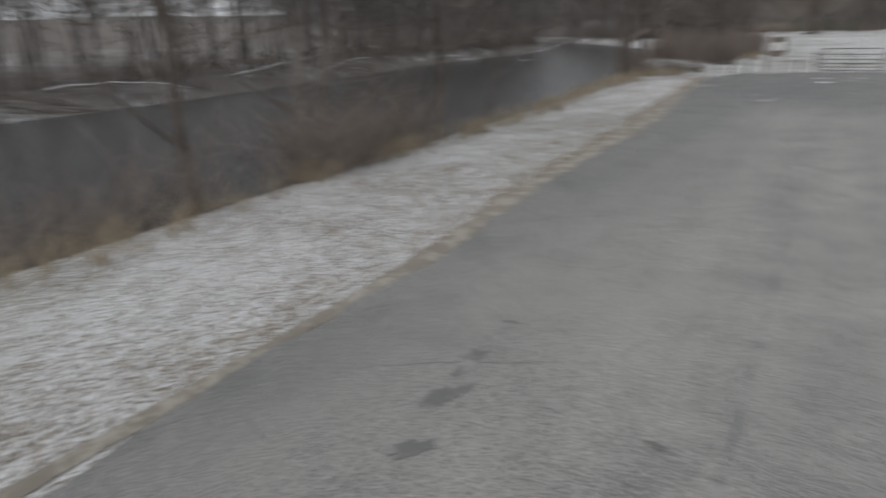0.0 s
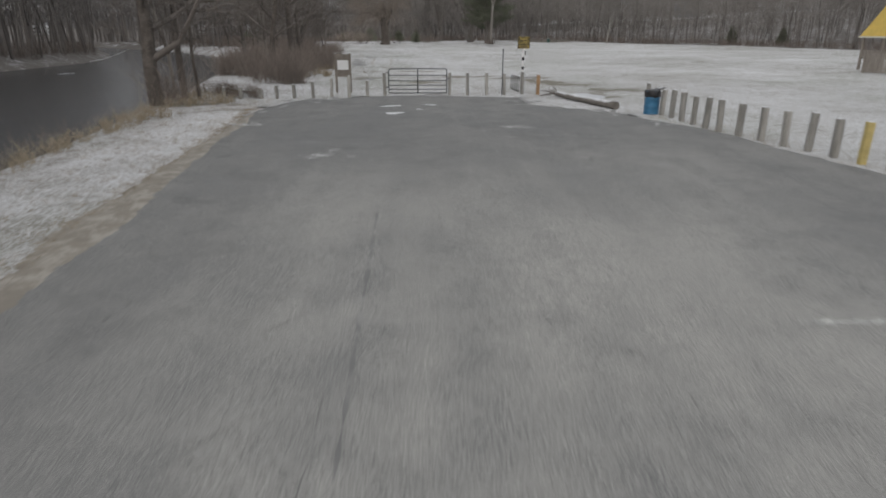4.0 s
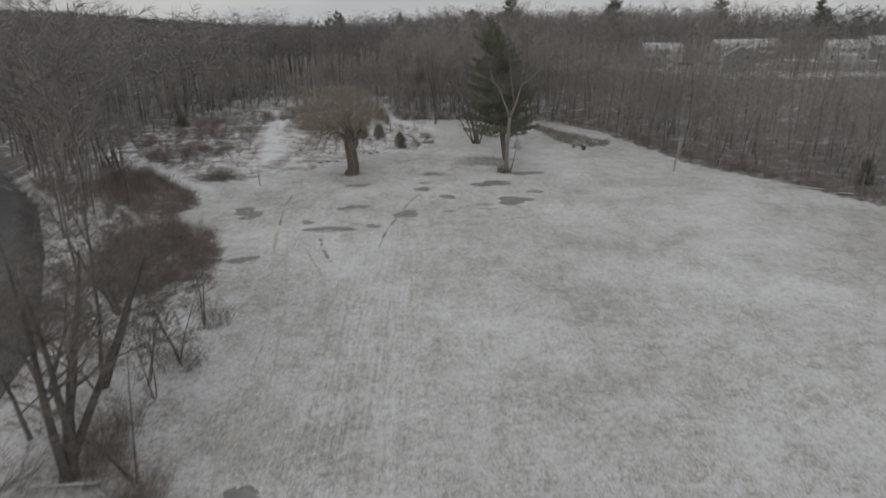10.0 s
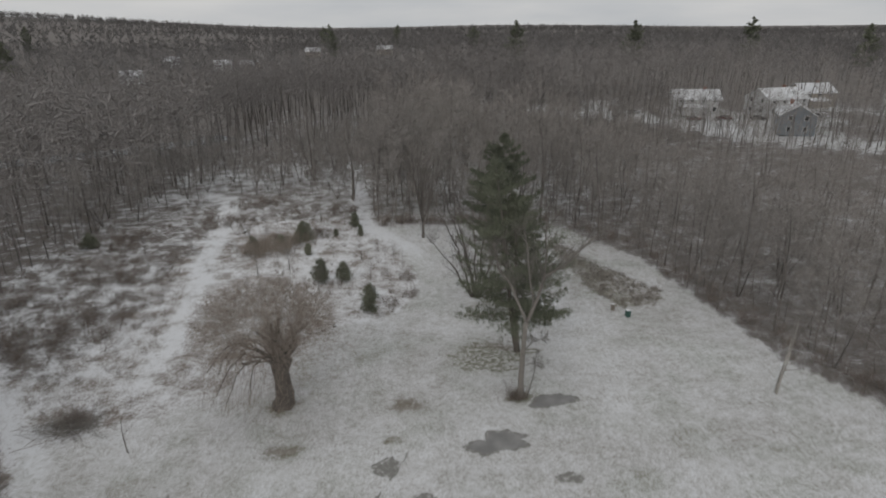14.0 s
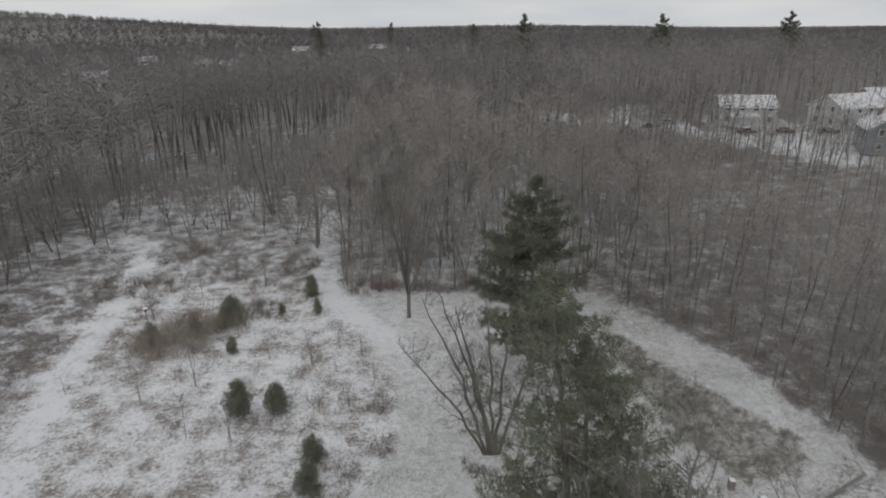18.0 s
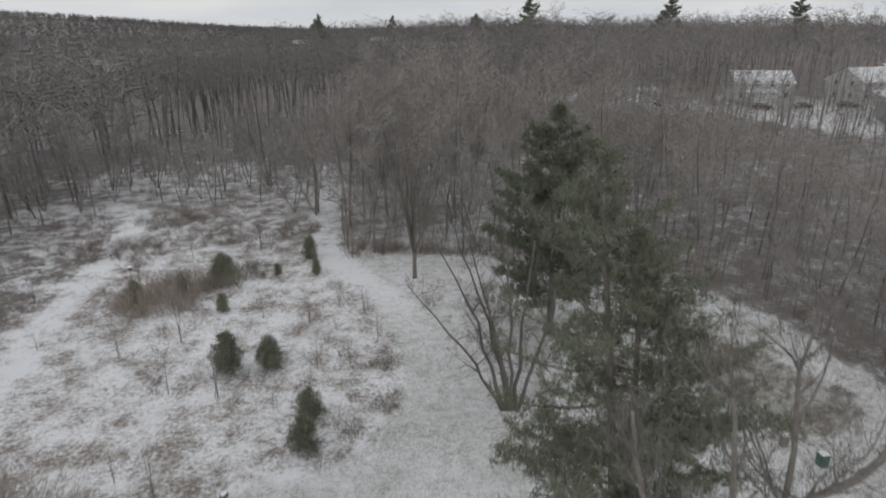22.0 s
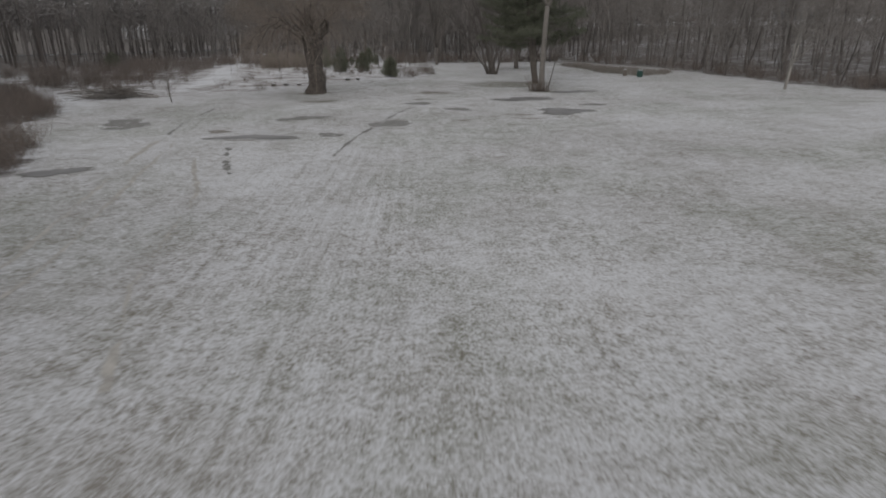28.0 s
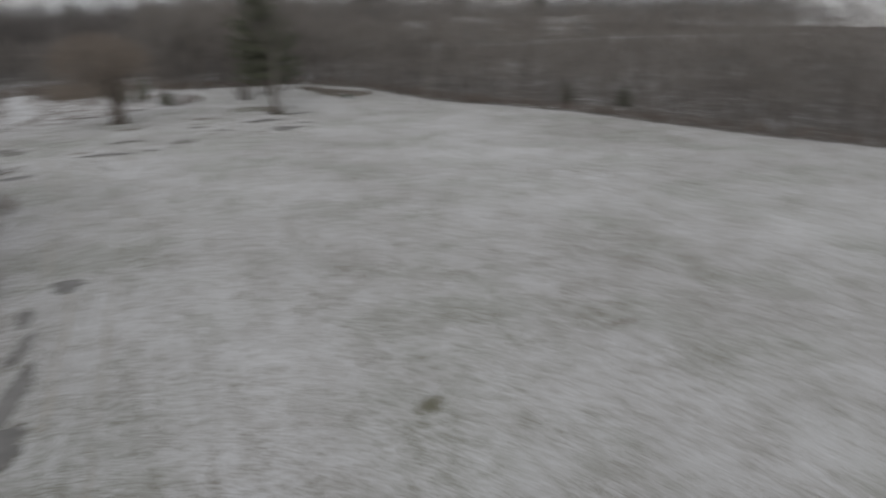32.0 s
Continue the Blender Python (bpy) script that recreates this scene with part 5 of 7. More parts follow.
for x, y, sd, kw, lb in BANKS:
    bare_tree(x, y, big(sd), lb, "trees on the river bank", levels=3, bark=M_OLDBARK, twig=M_BANKTWIG, fine=4.2, least=0.012, **{**kw, "kids": kw["kids"] + 1})
rg_k = big(90)
for i, (x, y) in enumerate([(-14.2, 21.5), (-13.4, 26), (-16.6, 36), (-18, 41), (-18.6, 50), (-20.4, 54.5), (-18, 69.5), (-13.6, 4.2), (-13, -30)]):
    bare_tree(x, y, big(900 + i), ("slender", "crooked", "twin-stemmed")[i % 3] + " bare tree with dense dark twigs on the bank", "trees on the river bank", levels=3, twig=M_BANKTWIG, fine=3.6, least=0.012, height=rg_k.uniform(8, 13.5) * (1 if y < 56 else 0.5), r=rg_k.uniform(0.09, 0.17) * (1 if y < 56 else 0.55), limbs=12 if i % 3 < 2 else 8, first=0.18, reach=0.38, rise=rg_k.uniform(0.75, 1.0), lean=0.14, kids=6, stems=2 if i % 3 == 2 else 1, wiggle=0.17 if i % 3 == 1 else 0.12)
SAPLINGS = [(-8.8, 155.7), (-4.2, 154.6), (0.5, 147), (0.9, 156.3), (2.5, 151.3), (-9, 142.2), (-13, 143), (-15, 151), (-27, 150), (-25, 166), (-12.5, 133), (-9.5, 131.5), (-2, 146), (-19, 148), (-30, 172), (-33, 160), (-36, 150), (-40, 158), (-22, 174), (-14, 176), (-28, 182), (-41, 145)]
sap = bare_tree(-8.8, 155.7, big(70), "thin bare sapling in the snowy scrub", "scrub saplings", height=3.6, first=0.12, limbs=9, reach=0.4, rise=1.25, levels=2, kids=4, r=0.035, least=0.007, name="sapling")
sap2 = bare_tree(-4.2, 154.6, big(71), "thin bare sapling in the snowy scrub", "scrub saplings", height=4.2, first=0.1, limbs=5, reach=0.4, rise=1.3, levels=2, kids=4, r=0.03, stems=3, least=0.007, name="sapling")
for i, (x, y) in enumerate(SAPLINGS[2:]):
    c = copy_thing((sap, sap2)[i % 2], pose(x, y, float(ground_z(x, y)), 0, 0, 67 * i))
    c.scale = (1, 1, 0.75 + 0.12 * (i % 6))

# ---- brush and dry grass ----
def shrub_template(seed, n, h, w, wide, fan=1.0):
    rg = big(seed)
    s = np.stack([rg.normal(0, 0.18 * w, n), rg.normal(0, 0.18 * w, n), np.full(n, -0.05)], 1)
    d = np.stack([rg.normal(0, 0.35 * fan, n), rg.normal(0, 0.35 * fan, n), np.ones(n)], 1)
    m = s + d * (h * rg.uniform(0.3, 0.7, n))[:, None]
    e = m + (d + rg.normal(0, 0.4, d.shape)) * (h * rg.uniform(0.2, 0.5, n))[:, None]
    k = rg.integers(0, n, n * 2)
    m2 = s[k] + (m[k] - s[k]) * rg.uniform(0.3, 1, (n * 2, 1))
    e2 = m2 + rg.normal(0, 0.22 * h, m2.shape) + np.array([0, 0, 0.15 * h])
    r = np.full(n, wide)
    return joined([rods(s, m, r, r * 0.8, 2), rods(m, e, r * 0.8, r, 1), rods(m2, e2, np.full(n * 2, wide * 0.6), np.full(n * 2, 0.0), 1)])


def clumps(rg, spec):
    out = []
    for x, y, r, n in spec:
        a, q = rg.uniform(0, 6.283, n), r * np.sqrt(rg.uniform(0, 1, n))
        out.append(np.stack([x + q * np.cos(a), y + q * np.sin(a)], 1))
    return np.concatenate(out)


rg_b = big(77)
sh_t = [shrub_template(300 + i, 22, 1.9, 1.5, 0.010, 1.25) for i in range(5)]
bank_spots = clumps(rg_b, [(-9.6, 13.8, 1.6, 30), (-9.6, 20, 1.7, 34), (-8.9, 26, 1.8, 40), (-11, 31, 2.4, 30), (-8.3, 8.0, 1.1, 16), (-10.6, 44.4, 1.5, 24), (-17.2, 33, 2.4, 24), (-15.4, 24, 1.6, 30), (-14.2, 17, 1.3, 20), (-16, 29, 1.6, 26), (-13.4, 47.4, 1.5, 24), (-17.5, 42, 3, 36), (-11.2, 34, 1.6, 20), (-13.2, 58, 1.6, 16), (-13, 64, 1.2, 12),
                           (-18, 60, 3, 14), (-24, 82, 4, 30), (-30, 92, 3, 20), (-40, 106, 4, 30), (-11.4, -3, 1.0, 10), (-27.2, 112, 1.0, 16), (-10.6, -28.5, 1.1, 26), (-10.0, -32, 1.2, 18), (-11.5, -37, 2, 20), (-14, 50, 1.6, 18), (-41, 128, 4, 40), (-52, 140, 4, 40)])
bank_spots = bank_spots[~((bank_spots[:, 0] > -13.5) & (bank_spots[:, 1] > 28.5) & (bank_spots[:, 1] < 42))]
bank_spots = bank_spots[(rg_b.uniform(0, 1, len(bank_spots)) < 0.68)]
wedge = []
BANK_BODY = [(-7.0, 6.8), (-7.6, 12), (-7.9, 17), (-7.4, 22), (-7.6, 28), (-9.2, 32), (-13.5, 33), (-15.2, 26), (-14.6, 19), (-12.6, 13), (-9.8, 6.6)]
for poly, n in zip(BRUSH_WEDGES + [BANK_BODY], (420, 380, 150)):
    qx, qy = rg_b.uniform(min(p[0] for p in poly), max(p[0] for p in poly), n * 2), rg_b.uniform(min(p[1] for p in poly), max(p[1] for p in poly), n * 2)
    wedge.append(np.stack([qx, qy], 1)[inside(qx, qy, poly)][:n])
woods("bank_thicket", np.concatenate(wedge), sh_t, rg_b, [M_BRUSH], "low dark brown thicket beside the riverside track", 0.6, 1.2)
woods("bank_brush", np.concatenate([bank_spots, clumps(rg_b, [(-11.0, 16.5, 1.6, 12), (-11.4, 23, 1.6, 12)])]), sh_t, rg_b, [M_BRUSH], "dense brown leafless brush on the river bank", 0.6, 1.4)
sx, sy = rg_b.uniform(-66, 6, 2600), rg_b.uniform(108, 196, 2600)
ks = inside(sx, sy, SCRUB) & ~inside(sx, sy, FIELD)
for l, w in ((TRAIL_L, 2.8), (TRAIL_R, 2.0), (TRAIL_W, 2.4)):
    ks &= to_line(sx, sy, l)[0] > w
dens = 0.15 + 0.85 * (np.sin(sx * 0.23 + 1) * np.sin(sy * 0.19 + 2) > 0.25) + 1.3 * (sx < -30)
ks &= rg_b.uniform(0, 1, len(sx)) < dens * 0.72
scrub_spots = np.concatenate([np.stack([sx[ks], sy[ks]], 1), clumps(rg_b, [(-13, 168, 2.5, 40), (-29, 176, 4, 50), (-20, 182, 5, 60), (-11, 184, 3, 40), (1.6, 138, 1.5, 10), (4, 141, 1, 8), (3.4, 147, 1.2, 10), (15.5, 115.3, 0.7, 9)])])
woods("low_brush", clumps(rg_b, [(-9.4, 0.6, 1.1, 22), (-8.2, -0.6, 0.6, 10), (-11, 1.8, 1.2, 16)]), sh_t, rg_b, [M_BRUSH], "low tangled dark brown brush beside the barrier", 0.3, 0.55)
woods("brown_thicket", clumps(rg_b, [(-19, 159.5, 3.6, 30), (-22, 158, 2.2, 14), (-15.5, 163, 2.4, 12)]), sh_t, rg_b, [M_WILLOW], "tall hazy brown thicket round dark junipers", 1.2, 2.0)
woods("scrub_brush", scrub_spots, sh_t, rg_b, [M_BRUSH], "patchy brown scrub standing out of thin snow", 0.35, 0.95)
us = scatter(rg_b, 9000, -70, 120, 24, 290, 1.8)
ud = np.min([to_line(us[:, 0], us[:, 1], l)[0] for l in (TREELINE + NORTH_EDGE, TRAIL_R)], axis=0)
us = us[(rg_b.uniform(0, 1, len(us)) < np.where(us[:, 0] > -6, np.exp(-ud / 15) * 1.25 + 0.14, np.where(us[:, 1] < 240, 0.5, 0.1)))]
belt = scatter(rg_b, 16000, -4, 110, 24, 215, 1.7)
bd = to_line(belt[:, 0], belt[:, 1], TREELINE + NORTH_EDGE)[0]
belt = belt[rg_b.uniform(0, 1, len(belt)) < np.exp(-bd / 11) * 0.9]
woods("pole_growth", belt, young_t[:3], rg_b, [M_TRUNK, M_TWIG], "dense thin saplings along the edge of the woods", 0.4, 0.8)
us = np.concatenate([us, clumps(rg_b, [(-19.5, 163.5, 3.0, 22), (-34, 176, 5, 40), (-42, 150, 6, 50), (-36, 132, 5, 40), (-46, 165, 5, 40), (-30, 188, 5, 40)] + [(float(np.interp(q, range(len(TREELINE)), [p[0] for p in TREELINE])) + 2.2, float(np.interp(q, range(len(TREELINE)), [p[1] for p in TREELINE])) + 1.2, 1.9, 11 if q < 6.5 else 3) for q in np.linspace(0, 12.6, 44)] + [(x, 174.5, 1.6, 10) for x in range(-2, 30, 3)])])
woods("understorey", us, sh_t, rg_b, [M_BRUSH], "brown leafless undergrowth at the foot of the woods", 0.6, 1.4)
gr_t = [shrub_template(320 + i, 16, 0.75, 0.7, 0.009, 0.9) for i in range(4)]
line_y = rg_b.uniform(-48, 2, 520)
edge_x = np.interp(line_y, [-48, -40, -35, -30, -24, -21, -15.6, 2], [-8.0, -8.0, -8.4, -8.9, -8.7, -8.6, -9.4, -10.1])
gs = np.stack([edge_x - np.abs(rg_b.normal(0.2, 1.1, 520)), line_y], 1)
woods("dry_bank_grass", np.concatenate([gs[::2], clumps(rg_b, [(-10.5, -8, 1.2, 14), (-9.2, -3, 1.0, 14), (-8.6, 15, 2.4, 50), (-8.3, 24, 2, 40)])]), gr_t, rg_b, [M_STRAW], "dry straw-coloured grass along the bank", 0.35, 0.95)
tuft_t = [shrub_template(340 + i, 5, 0.14, 0.3, 0.0045, 2.2) for i in range(5)]
vy = rg_b.uniform(-46, -1, 1300)
vx = np.interp(vy, [q[1] for q in PAVE_L[:9]], [q[0] for q in PAVE_L[:9]]) - 0.5 - np.abs(rg_b.normal(0, 2.2, 1300))
ey = rg_b.uniform(-46, -4, 900)
ex = np.interp(ey, [q[1] for q in PAVE_L[:9]], [q[0] for q in PAVE_L[:9]]) - rg_b.normal(0.5, 0.14, 900)
wy_ = rg_b.uniform(-46, -8, 500)
wx_ = np.interp(-wy_, [7.9, 14, 20, 26.3, 44], [9.3, 10.0, 11.1, 11.8, 13.3]) + rg_b.normal(0.2, 0.5, 500)
woods("verge_grass", np.stack([np.r_[vx, ex, wx_], np.r_[vy, ey, wy_]], 1), tuft_t, rg_b, [M_STRAW], "short dry grass poking through thin snow", 0.5, 1.3)
M_REED = island_wood("tall_grey_grass", (0.19, 0.172, 0.152), (0.33, 0.30, 0.27))
bx, by = rg_b.uniform(26, 42, 1300), rg_b.uniform(136, 160, 1300)
kb = inside(bx, by, GRASS_BASIN)
woods("tall_grass", np.stack([bx[kb], by[kb]], 1), gr_t, rg_b, [M_REED], "patch of tall greyish-brown grass by the woods", 0.6, 1.3)
ob_x, ob_y = rg_b.uniform(-58, -37, 900), rg_b.uniform(-60, 110, 900)
od = from_river(ob_x, ob_y)
ok_ = (od > 1) & (od < 9)
woods("far_bank_brush", np.stack([ob_x[ok_], ob_y[ok_]], 1), sh_t, rg_b, [M_BRUSH], "brown brush on the opposite river bank", 0.6, 1.4)


# ---- puddles, ruts and tracks in the field ----
PUDDLES = [(-18.4, 94.2, 1.3, 1.9, 20), (-5.8, 96.1, 1.7, 0.75, 5), (1.0, 93.0, 1.25, 1.3, 30), (6.3, 101.0, 0.85, 0.9, 0), (12.9, 108.3, 2.5, 1.3, 10), (14.8, 99.0, 2.0, 1.5, -15), (19.0, 114.8, 1.9, 1.1, 15), (18.4, 103.5, 0.85, 0.6, 0)]
PUDDLES += [(2.8, 105.2, 1.1, 0.9, 20), (-7.4, 87.3, 2.1, 0.75, 8), (-2.7, 88.4, 0.7, 0.55, 0), (-5.7, 44.9, 0.75, 0.8, 30), (-7.1, 41.0, 0.2, 1.2, 8), (-6.6, 37.4, 0.2, 1.7, -8), (-6.1, 32.6, 0.42, 2.2, -8), (-5.8, 29.6, 0.7, 1.1, 10), (-14.6, 77.7, 1.2, 0.7, 10), (-17.9, 91.8, 1.0, 0.5, 0), (-0.9, 1.4, 0.34, 0.26, 0), (0.9, 0.95, 0.36, 0.26, 0)]
for i, (x, y, a, b, r) in enumerate(PUDDLES):
    blob("wet_patch", x, y, a * 1.12 + 0.08, b * 1.12 + 0.08, r, 0.012, M_TURF, 500 + i, "ring of wet brown grass round a puddle" if min(a, b) >= 1.0 else "patch of wet brown grass in thin snow", "wet grass", "stuff", 64, 0.5)
    turf = min(a, b) < 1.0 and max(a, b) < 1.8 and y > 80 or (x, y) in ((1.0, 93.0), (-18.4, 94.2))
    if turf:
        continue
    tagged(blob("puddle", x, y, a, b, r, 0.02, M_PUDDLE, 500 + i, "shallow grey slushy puddle in the snowy field", "puddle", "", 48, 0.42), group="field puddles")
for i, (x, y, a, b, r) in enumerate([(7.0, 11.6, 1.1, 0.55, 4), (8.4, -0.7, 0.85, 1.25, 12), (-3.4, 10.6, 0.42, 0.7, 10)]):
    tagged(blob("ice_patch", x, y, a, b, r, 0.02, M_ICE if y < 0 else M_PUDDLE, 530 + i, "pale frozen puddle with brown grass round it", "ice", "", 40, 0.3), group="frozen puddles")
for i, (x, y, a, b, r) in enumerate([(4.3, 113.8, 1.9, 0.18, 4), (4.0, 115.1, 1.7, 0.15, -3), (11.4, 95.1, 1.5, 0.16, 6), (6.2, 94, 0.6, 0.4, 0), (-10.3, 89.8, 0.8, 0.6, 20), (-6.4, 107.5, 1.3, 0.3, 10), (-7.3, 86.2, 1.4, 0.14, 0), (-3.9, 12.4, 0.16, 0.6, 15), (-3.1, 9.6, 0.5, 0.12, 0), (-2.0, 17, 0.16, 0.7, -60), (1.5, 21, 0.5, 0.2, 0), (-3.0, 24, 0.2, 0.7, 10), (20, 29, 1.0, 0.15, 0)]):
    blob("bare_patch", x, y, a, b, r, 0.012, M_MUD, 560 + i, "thin bare patch of wet brown turf", "bare turf", "stuff", 36, 0.5)


def rut(line, half, seed, label, mat=None, worn=0.5):
    rg = big(seed)
    pts = np.array([tuple(np.interp(s, range(len(line)), [q[k] for q in line]) for k in (0, 1)) for s in np.linspace(0, len(line) - 1, 60)])
    pts += rg.normal(0, 0.05, pts.shape)
    strip_mesh("wheel_rut", [tuple(p) for p in pts], half * np.clip(np.convolve(rg.normal(0, 1.6, 66), np.ones(7) / 7, "valid") + worn + rg.normal(0, 0.2, 60), 0.02, 1.4), 0.012, mat or M_MUD, "stuff", label, "wheel rut")


rut([(-1.5, 80.5), (-1.4, 83), (-1.0, 87.5), (-0.4, 90), (0.1, 93.5)], 0.15, 1, "dark muddy wheel rut across the snow", M_TURF, 0.8)
rut([(0.1, 93.5), (0.9, 97), (1.8, 100.5), (3.6, 104.2), (4.6, 107)], 0.12, 2, "dark muddy wheel rut across the snow", M_TURF, 0.8)
rut([(-13.4, 89), (-14.5, 96.4), (-14.6, 102.5)], 0.10, 3, "faint wheel rut across the snow", M_TURF)
rut([(-13.2, 86.6), (-12.0, 80), (-10.7, 73.5), (-9.3, 66.5), (-8.5, 61), (-7.7, 52), (-6.8, 46)], 0.12, 4, "broken tyre track in thin snow", M_TRACK)
rut([(-9.4, 82.4), (-7.9, 78), (-6.3, 73.9), (-5.3, 68), (-4.5, 63.3), (-2.8, 58.2)], 0.09, 5, "broken tyre track in thin snow", M_TRACK)
rut([(-8.0, 84), (-7.0, 80), (-5.9, 77)], 0.16, 8, "dark muddy wheel rut across the snow", M_TURF)
rut([(-11.8, 86), (-10.2, 77), (-8.0, 66), (-6.2, 52), (-5.0, 40), (-4.6, 30)], 0.08, 6, "broken tyre track in thin snow", M_TRACK)
rut([(-2.4, 20), (-2.8, 30), (-3.2, 42), (-3.6, 54)], 0.07, 9, "broken tyre track in thin snow", M_TRACK)
rut([(-3.8, 16), (-5.0, 24), (-5.6, 31)], 0.16, 7, "broken dark footpath line in thin snow")

# ---- on the pavement ----
M_DAMP = mottled("damp_asphalt", (0.15, 0.151, 0.152), (0.25, 0.248, 0.24), 0.10)
M_THINICE = mottled("thin_broken_ice", (0.22, 0.222, 0.225), (0.42, 0.43, 0.445), 0.14)
ICE = [(6.4, -32.0, 0.42, 1.95, -2), (7.0, -29.5, 0.17, 0.6, 4), (5.65, -30.5, 0.14, 0.66, 8), (5.72, -32.0, 0.12, 0.2, 0), (5.1, -32.1, 0.10, 0.18, 0), (4.7, -31.7, 0.2, 0.09, 0), (6.4, -34.9, 0.16, 0.3, 0)]
for i, (x, y, a, b, r) in enumerate(ICE):
    on_asphalt(blob("damp_patch", x - 0.08, y - 0.15, a * 1.2 + 0.06, b * 1.06 + 0.1, r, 0.0, M_DAMP, 700 + i, "damp dark rim round an icy puddle", "stain", "stuff", 64, 0.35), 0.004)
    tagged(on_asphalt(blob("ice_patch", x, y, a, b, r, 0.0, M_ICE if i == 0 else M_THINICE, 600 + i, "long pale icy puddle on worn asphalt" if i == 0 else "thin broken ice beside a larger icy puddle", "ice", "", 120, 0.2, 0.85), 0.008), group="frozen puddles")
for i, (x, y, a, b, r) in enumerate([(-1.1, -4.9, 0.5, 0.16, 15), (0.55, -4.4, 0.3, 0.13, 0), (-0.9, -7.3, 0.32, 0.3, 30), (-2.5, -15.9, 0.26, 0.42, -25), (-2.2, -15.1, 0.14, 0.3, -10), (3.4, -11.2, 0.5, 0.2, 0), (0.1, -6.0, 0.16, 0.08, 0)]):
    on_asphalt(blob("slush_patch", x, y, a, b, r, 0.0, M_FRINGE if y < -10 else M_SNOW, 620 + i, "small patch of slushy snow on the asphalt", "snow", "stuff", 56, 0.55), 0.008)
rgf = big(31)
rim = [(x - 0.12 * np.sign(x), y - 0.12) for x, y in PAVE_L[7:] + PAVE_R[6:]]
for i, (x, y) in enumerate(rim * 3):
    on_asphalt(blob("snow_fringe", x + rgf.normal(0, 0.3), y + rgf.normal(0, 0.3), rgf.uniform(0.15, 0.6), rgf.uniform(0.06, 0.2), rgf.uniform(0, 180), 0.0, M_FRINGE, 660 + i, "ragged thin snow at the edge of the asphalt", "snow", "stuff", 40, 0.6), 0.005 + 0.0002 * i)
M_LITTER = mottled("needle_litter", (0.175, 0.17, 0.128), (0.54, 0.54, 0.52), 0.16)
for i, (x, y, a, b, r) in enumerate([(13.6, 122.6, 3.2, 1.5, 8), (10.6, 122.2, 1.6, 0.8, -5), (16.6, 124.2, 2.2, 1.1, 15), (12.2, 124.9, 2.4, 0.8, 0), (15.0, 120.9, 1.5, 0.6, 0), (9.0, 123.9, 0.9, 0.4, 0)]):
    blob("needle_litter", x, y, a, b, r, 0.012 + 0.004 * i, M_LITTER, 760 + i, "greenish-brown fallen needles and bare turf under a pine", "needle litter", "stuff", 70, 0.6)
M_LINE = mottled("worn_white_paint", (0.30, 0.30, 0.288), (0.60, 0.60, 0.57), 0.16)
for i, (xa, ya, xb, yb) in enumerate([(4.4, -26.0, 5.6, -26.0), (4.4, -28.7, 5.4, -28.7), (8.3, -28.4, 10.9, -27.8), (7.9, -31.3, 10.6, -30.8), (9.2, -25.3, 10.6, -25.0), (8.3, -23.0, 9.6, -22.7)]):
    on_asphalt(strip_mesh("stall_line", [(xa + (xb - xa) * q, ya + (yb - ya) * q) for q in np.linspace(0, 1, 24)], 0.05 * np.clip(big(950 + i).normal(0.9, 0.35, 24), 0.2, 1.3), 0.0, M_LINE, "stuff", "worn white parking stall line on the asphalt", "road marking", 0.0), 0.005)
M_STAIN = mottled("oil_stain", (0.14, 0.139, 0.134), (0.26, 0.257, 0.245), 0.16)
for i, (x, y, a, b, r) in enumerate([(-2.45, -38.5, 0.09, 0.22, -5), (-2.35, -39.1, 0.08, 0.26, -10), (-0.7, -38.9, 0.07, 0.045, 10), (-1.5, -38.8, 0.10, 0.06, 0), (0.2, -39.2, 0.05, 0.03, 0), (0.6, -38.8, 0.04, 0.03, 0), (1.9, -39.1, 0.05, 0.02, 0), (2.8, -39.2, 0.07, 0.03, 0), (0.3, -12.7, 0.42, 0.14, 15), (3.6, -11.0, 0.5, 0.25, 0), (4.2, -14.1, 0.14, 0.3, 30), (5.2, -13.0, 0.5, 0.14, -30), (-1.7, -16.0, 0.2, 0.3, 0), (2.9, -13.2, 0.2, 0.12, 0), (4.0, -12.8, 0.15, 0.1, 0), (-2.5, -37.6, 0.07, 0.18, -10), (-2.2, -39.8, 0.07, 0.2, -25)]):
    on_asphalt(blob("oil_stain", x, y, a, b, r, 0.0, M_STAIN, 640 + i, "dark stain soaked into the asphalt", "stain", "stuff", 48, 0.75), 0.004)
M_SEAM = mottled("tar_seam", (0.165, 0.164, 0.16), (0.27, 0.267, 0.255), 0.14)
rgs = big(9)
for pts_, hw in (([(-0.62, -21), (-0.55, -24), (-0.42, -30), (-0.3, -36), (-0.2, -42), (-0.1, -52)], 0.022), ([(2.1, -3.8), (2.2, -8.6), (2.2, -14.8), (2.3, -19.2)], 0.016)):
    q = [tuple(np.interp(s, range(len(pts_)), [p[k] for p in pts_]) for k in (0, 1)) for s in np.linspace(0, len(pts_) - 1, 90)]
    on_asphalt(strip_mesh("tar_seam", q, hw * np.clip(rgs.normal(0.8, 0.7, 90), 0.05, 2.2), 0.0, M_SEAM, "stuff", "dark tarred joint along the asphalt", "seam", 0.0), 0.003)
M_GRIT = mottled("gritty_sand", (0.215, 0.192, 0.158), (0.33, 0.305, 0.265), 0.16)
q = [(float(np.interp(v, [p[1] for p in PAVE_L[:9]], [p[0] for p in PAVE_L[:9]])) - 0.16, v) for v in np.linspace(-46, -7, 420)]
